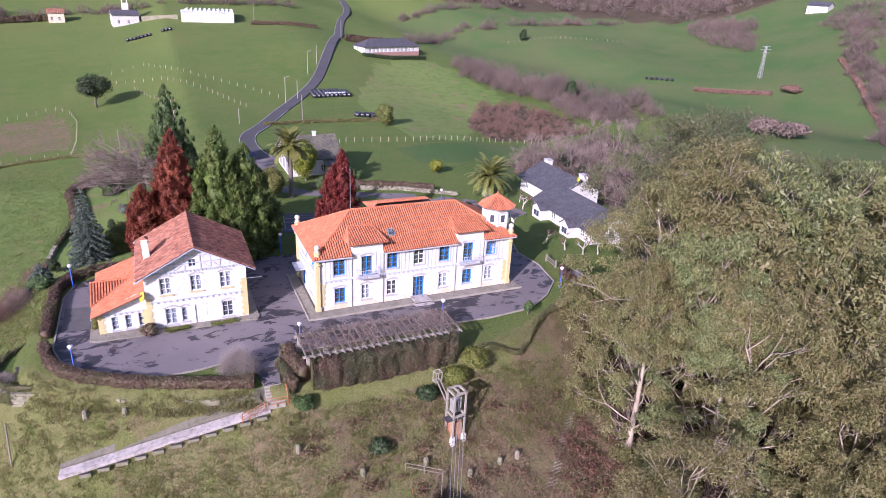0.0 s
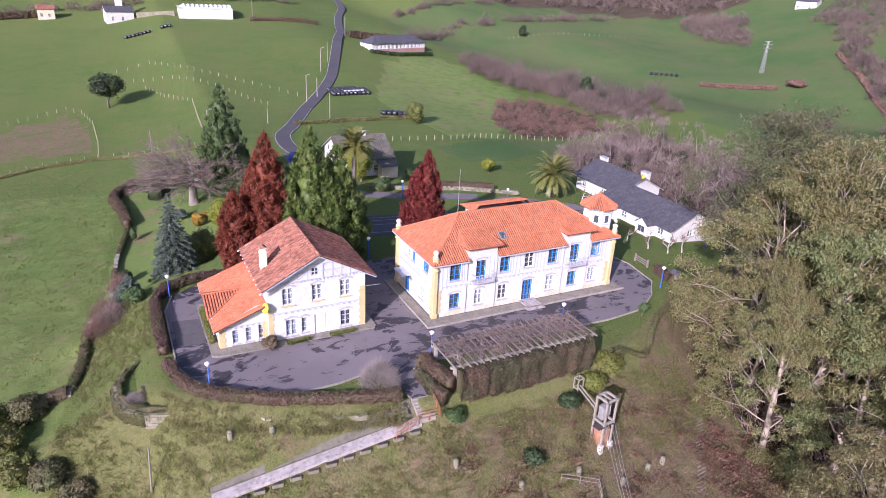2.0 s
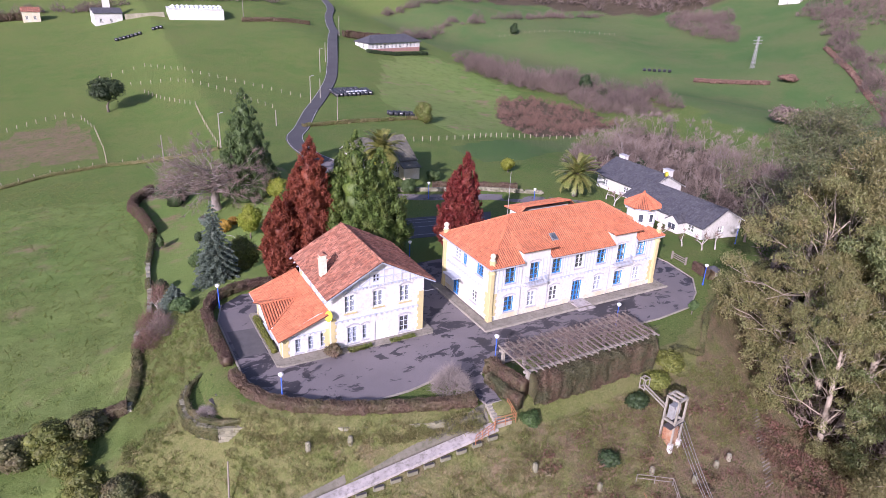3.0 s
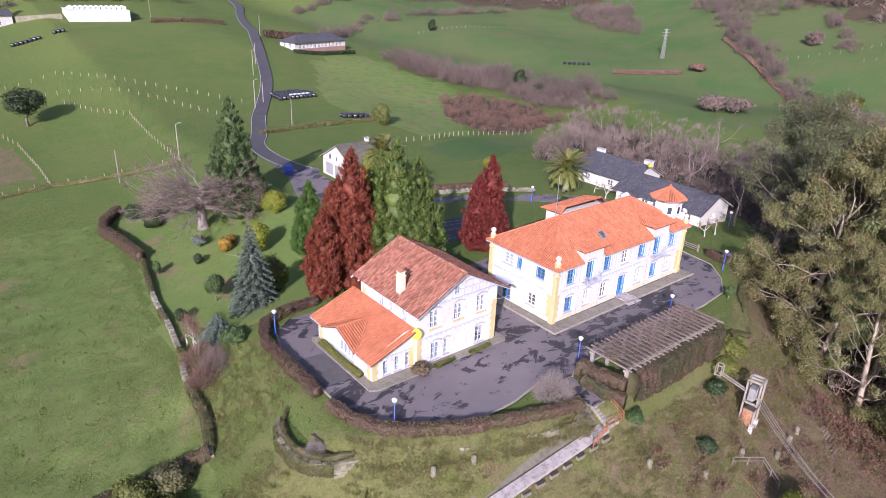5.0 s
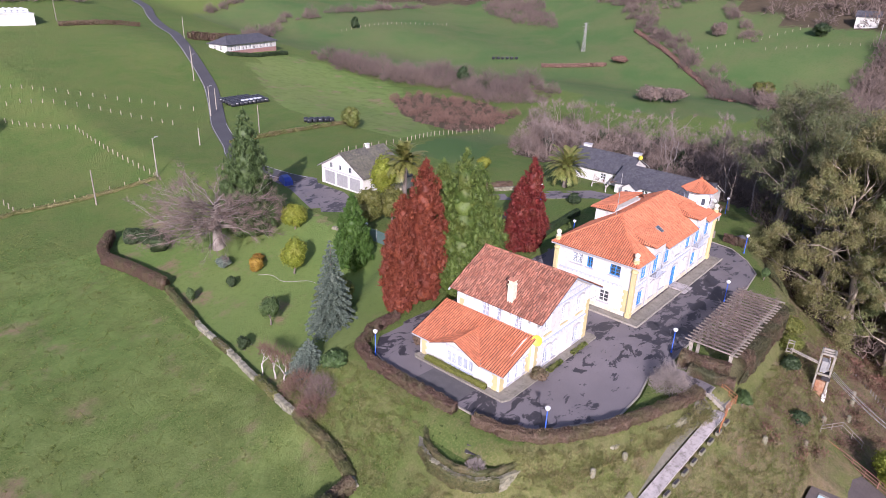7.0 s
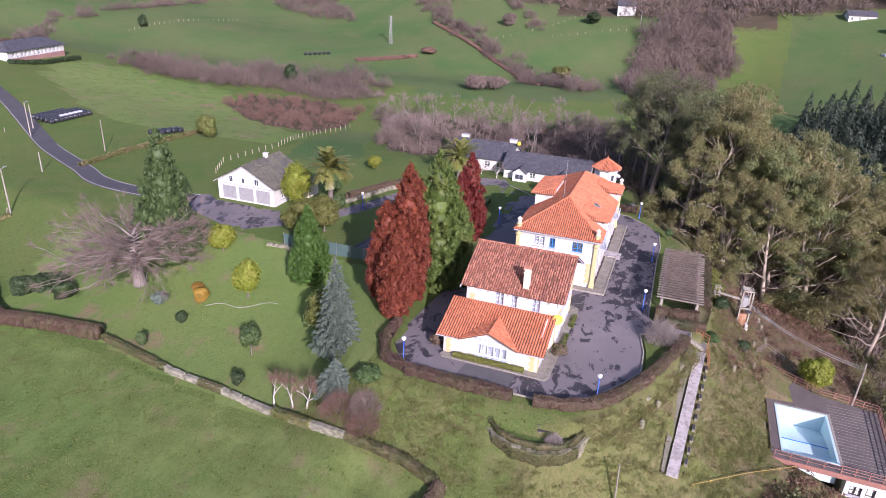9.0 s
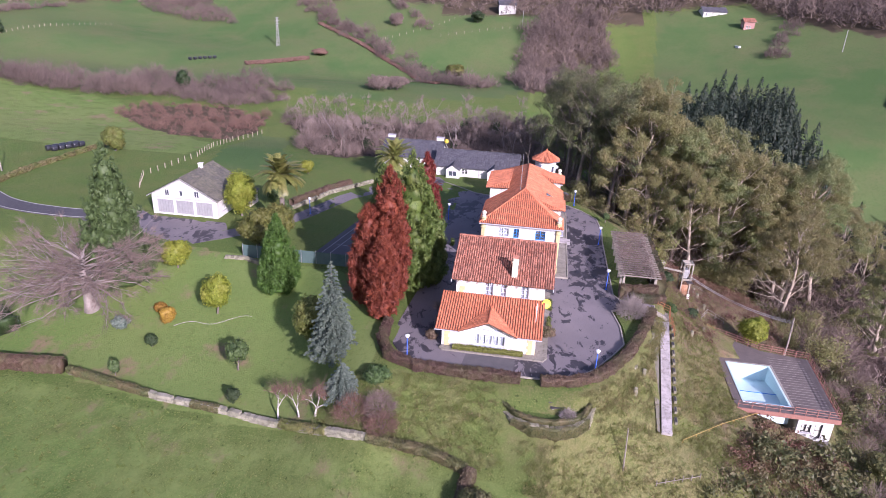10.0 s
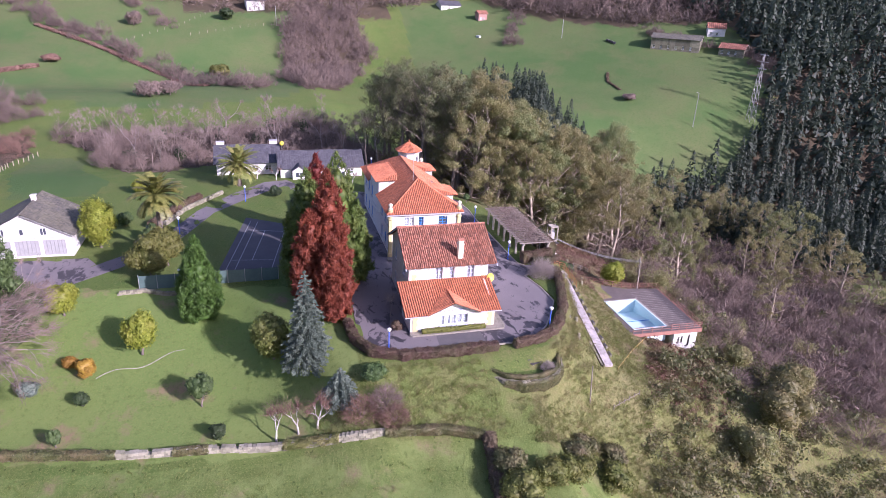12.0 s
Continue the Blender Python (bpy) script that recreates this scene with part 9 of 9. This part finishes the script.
def pylon(x, y, h, label):
    p = thing("pylon", label, "pylon", at_ground(x, y))
    s = Shape()
    w = 0.1 * h
    for sx in (-1, 1):
        for sy in (-1, 1):
            s.beam((sx * w / 2, sy * w / 2, -0.5), (sx * 0.25, sy * 0.25, h), 0.10, 0.10)
    for k in range(8):
        z0, z1 = h * k / 8, h * (k + 1) / 8
        w0, w1 = w / 2 + (0.25 - w / 2) * k / 8, w / 2 + (0.25 - w / 2) * (k + 1) / 8
        for f in (lambda u, q: (u, -q), lambda u, q: (u, q), lambda u, q: (-q, u), lambda u, q: (q, u)):
            s.beam((*f(-w0, w0), z0), (*f(w1, w1), z1), 0.045, 0.045)
            s.beam((*f(w0, w0), z0), (*f(-w1, w1), z1), 0.045, 0.045)
    s.make("lattice", STEEL, p)
    for k, ln in enumerate((2.6, 3.2, 2.2)):
        z = h * (0.78 + 0.1 * k)
        Shape().beam((-ln, 0, z), (ln, 0, z), 0.16, 0.2).make("crossarm", STEEL, p)


pylon(225.8, 137, 13.5, "grey lattice power pylon on the far pasture")
pylon(125.2, -158.4, 26, "tall lattice pylon at the edge of the pine forest")
# field trees and lone bushes
round_tree("field_oak", "dark evergreen oak standing alone in the meadow", at_ground(-31.5, 156.5), 10.0, 5.2, LAUREL, 590, 5600, 0.300, 3.2, core=0)
round_tree("round_bush", "rounded yellow-green bush in the small field", at_ground(43.4, 101.0), 6.0, 2.7, OLIVE_LEAF, 591, 6600, 0.204, 0.3)
for i, (x, y, h, r, m) in enumerate(((150, 66, 5.5, 5.5, TWIG), (153.5, 60, 5.0, 5.0, TWIG), (216, 112, 3.0, 4.0, TWIG_RED), (111, 190, 4.5, 2.2, CYPRESS), (125, 130, 7, 2.6, LAUREL), (165, 236, 6, 2.0, LAUREL), (208, 46, 6, 4.5, OLIVE_LEAF), (150, -118, 2.4, 3.0, TWIG), (270, 44, 6, 4, LAUREL), (262, 86, 7, 4, TWIG))):
    round_tree("field_bush", ("bare mauve thicket" if m in (TWIG, TWIG_RED) else "dark evergreen bush") + " alone in the far field", at_ground(x, y), h, r, m, 600 + i, 1700, 0.45, 0.4, category="shrub", core=0 if m in (TWIG, TWIG_RED) else 0.5)
hedge("brush_heap", "long heap of dry brushwood on the far pasture", [(192.5, 139.0), (201, 127.5), (209.8, 115.8)], 0.9, 3.4, TWIG_RED, 610, density=20, size=0.6)
hedge("field_scrub", "strip of dark scrub across the valley field", [(178, -122), (170, -118), (160, -119)], 0.4, 0.9, HEDGE_BROWN, 611, density=60, size=0.4)
hedge("far_hedge", "dark leafless hedge on the northern pasture", [(60, 250), (30, 252)], 1.4, 1.6, HEDGE_BROWN, 612, density=30, size=0.5)
hedge("far_hedge", "dark leafless hedge above the long house", [(96, 212), (84, 222), (66, 222)], 2.6, 2.2, HEDGE_BROWN, 613, density=24, size=0.5)
hedge("far_hedge", "dark leafless hedge beside the cottage", [(-50, 288), (-90, 284), (-140, 290)], 2.6, 2.2, HEDGE_BROWN, 614, density=20, size=0.6)
hedge("school_hedge", "clipped dark hedge before the long house", [(66, 196), (80, 195.5), (95, 199)], 1.2, 1.2, LAUREL, 615, density=40, size=0.4)
for i, (x, y, h) in enumerate(((78, 60, 11), (88, 40, 12), (72, 26, 12), (96, 62, 10), (64, 10, 13), (70, 4, 14), (84, 14, 12), (62, 52, 9), (108, 40, 11), (54.5, 6.2, 12), (58, 3, 13))):
    bare_tree("winter_tree", "tall leafless winter tree near the outbuilding", at_ground(x, y), h, 620 + i, BARK if i % 2 else CEDAR_BARK, TWIG_GREY if i % 2 else TWIG, 4, 12, 0.45, 0.24, 1.3, "winter trees by the outbuilding")

# blue tarpaulin, fountain and table things near the forecourt
tarp = thing("covered_car", "parked car under a blue cover", "car", (2.2, 73.5, 0.05), 70)
Shape().add([(-2, -0.85, 0), (2, -0.85, 0), (2, 0.85, 0), (-2, 0.85, 0), (-2, -0.8, 0.8), (2, -0.8, 0.75), (2, 0.8, 0.75), (-2, 0.8, 0.8), (-1.1, -0.65, 1.4), (0.9, -0.65, 1.4), (0.9, 0.65, 1.4), (-1.1, 0.65, 1.4)],
            [(0, 1, 5, 4), (1, 2, 6, 5), (2, 3, 7, 6), (3, 0, 4, 7), (4, 5, 9, 8), (5, 6, 10, 9), (6, 7, 11, 10), (7, 4, 8, 11), (8, 9, 10, 11)]).make("cover", BLUE_COVER, tarp)
hose = thing("garden_hose", "pale garden hose lying across the lawn", "hose", (0, 0, 0))
pts = []
for k in range(30):
    u = k / 29
    x, y = -20.8 + 3.2 * u + 0.5 * math.sin(u * 9), 49.6 - 9.5 * u
    pts.append((x, y, height(x, y) + 0.06))
Shape().tube(pts, [0.03] * 30, 5).make("hose", PALE_CONCRETE, hose)
hedge("gully_bank", "rust-brown bracken bank along the stream gully", [(262, 128), (240, 103), (221, 83), (208, 67), (186, 50)], 0.7, 2.4, TWIG_RED, 616, density=20, size=0.5)
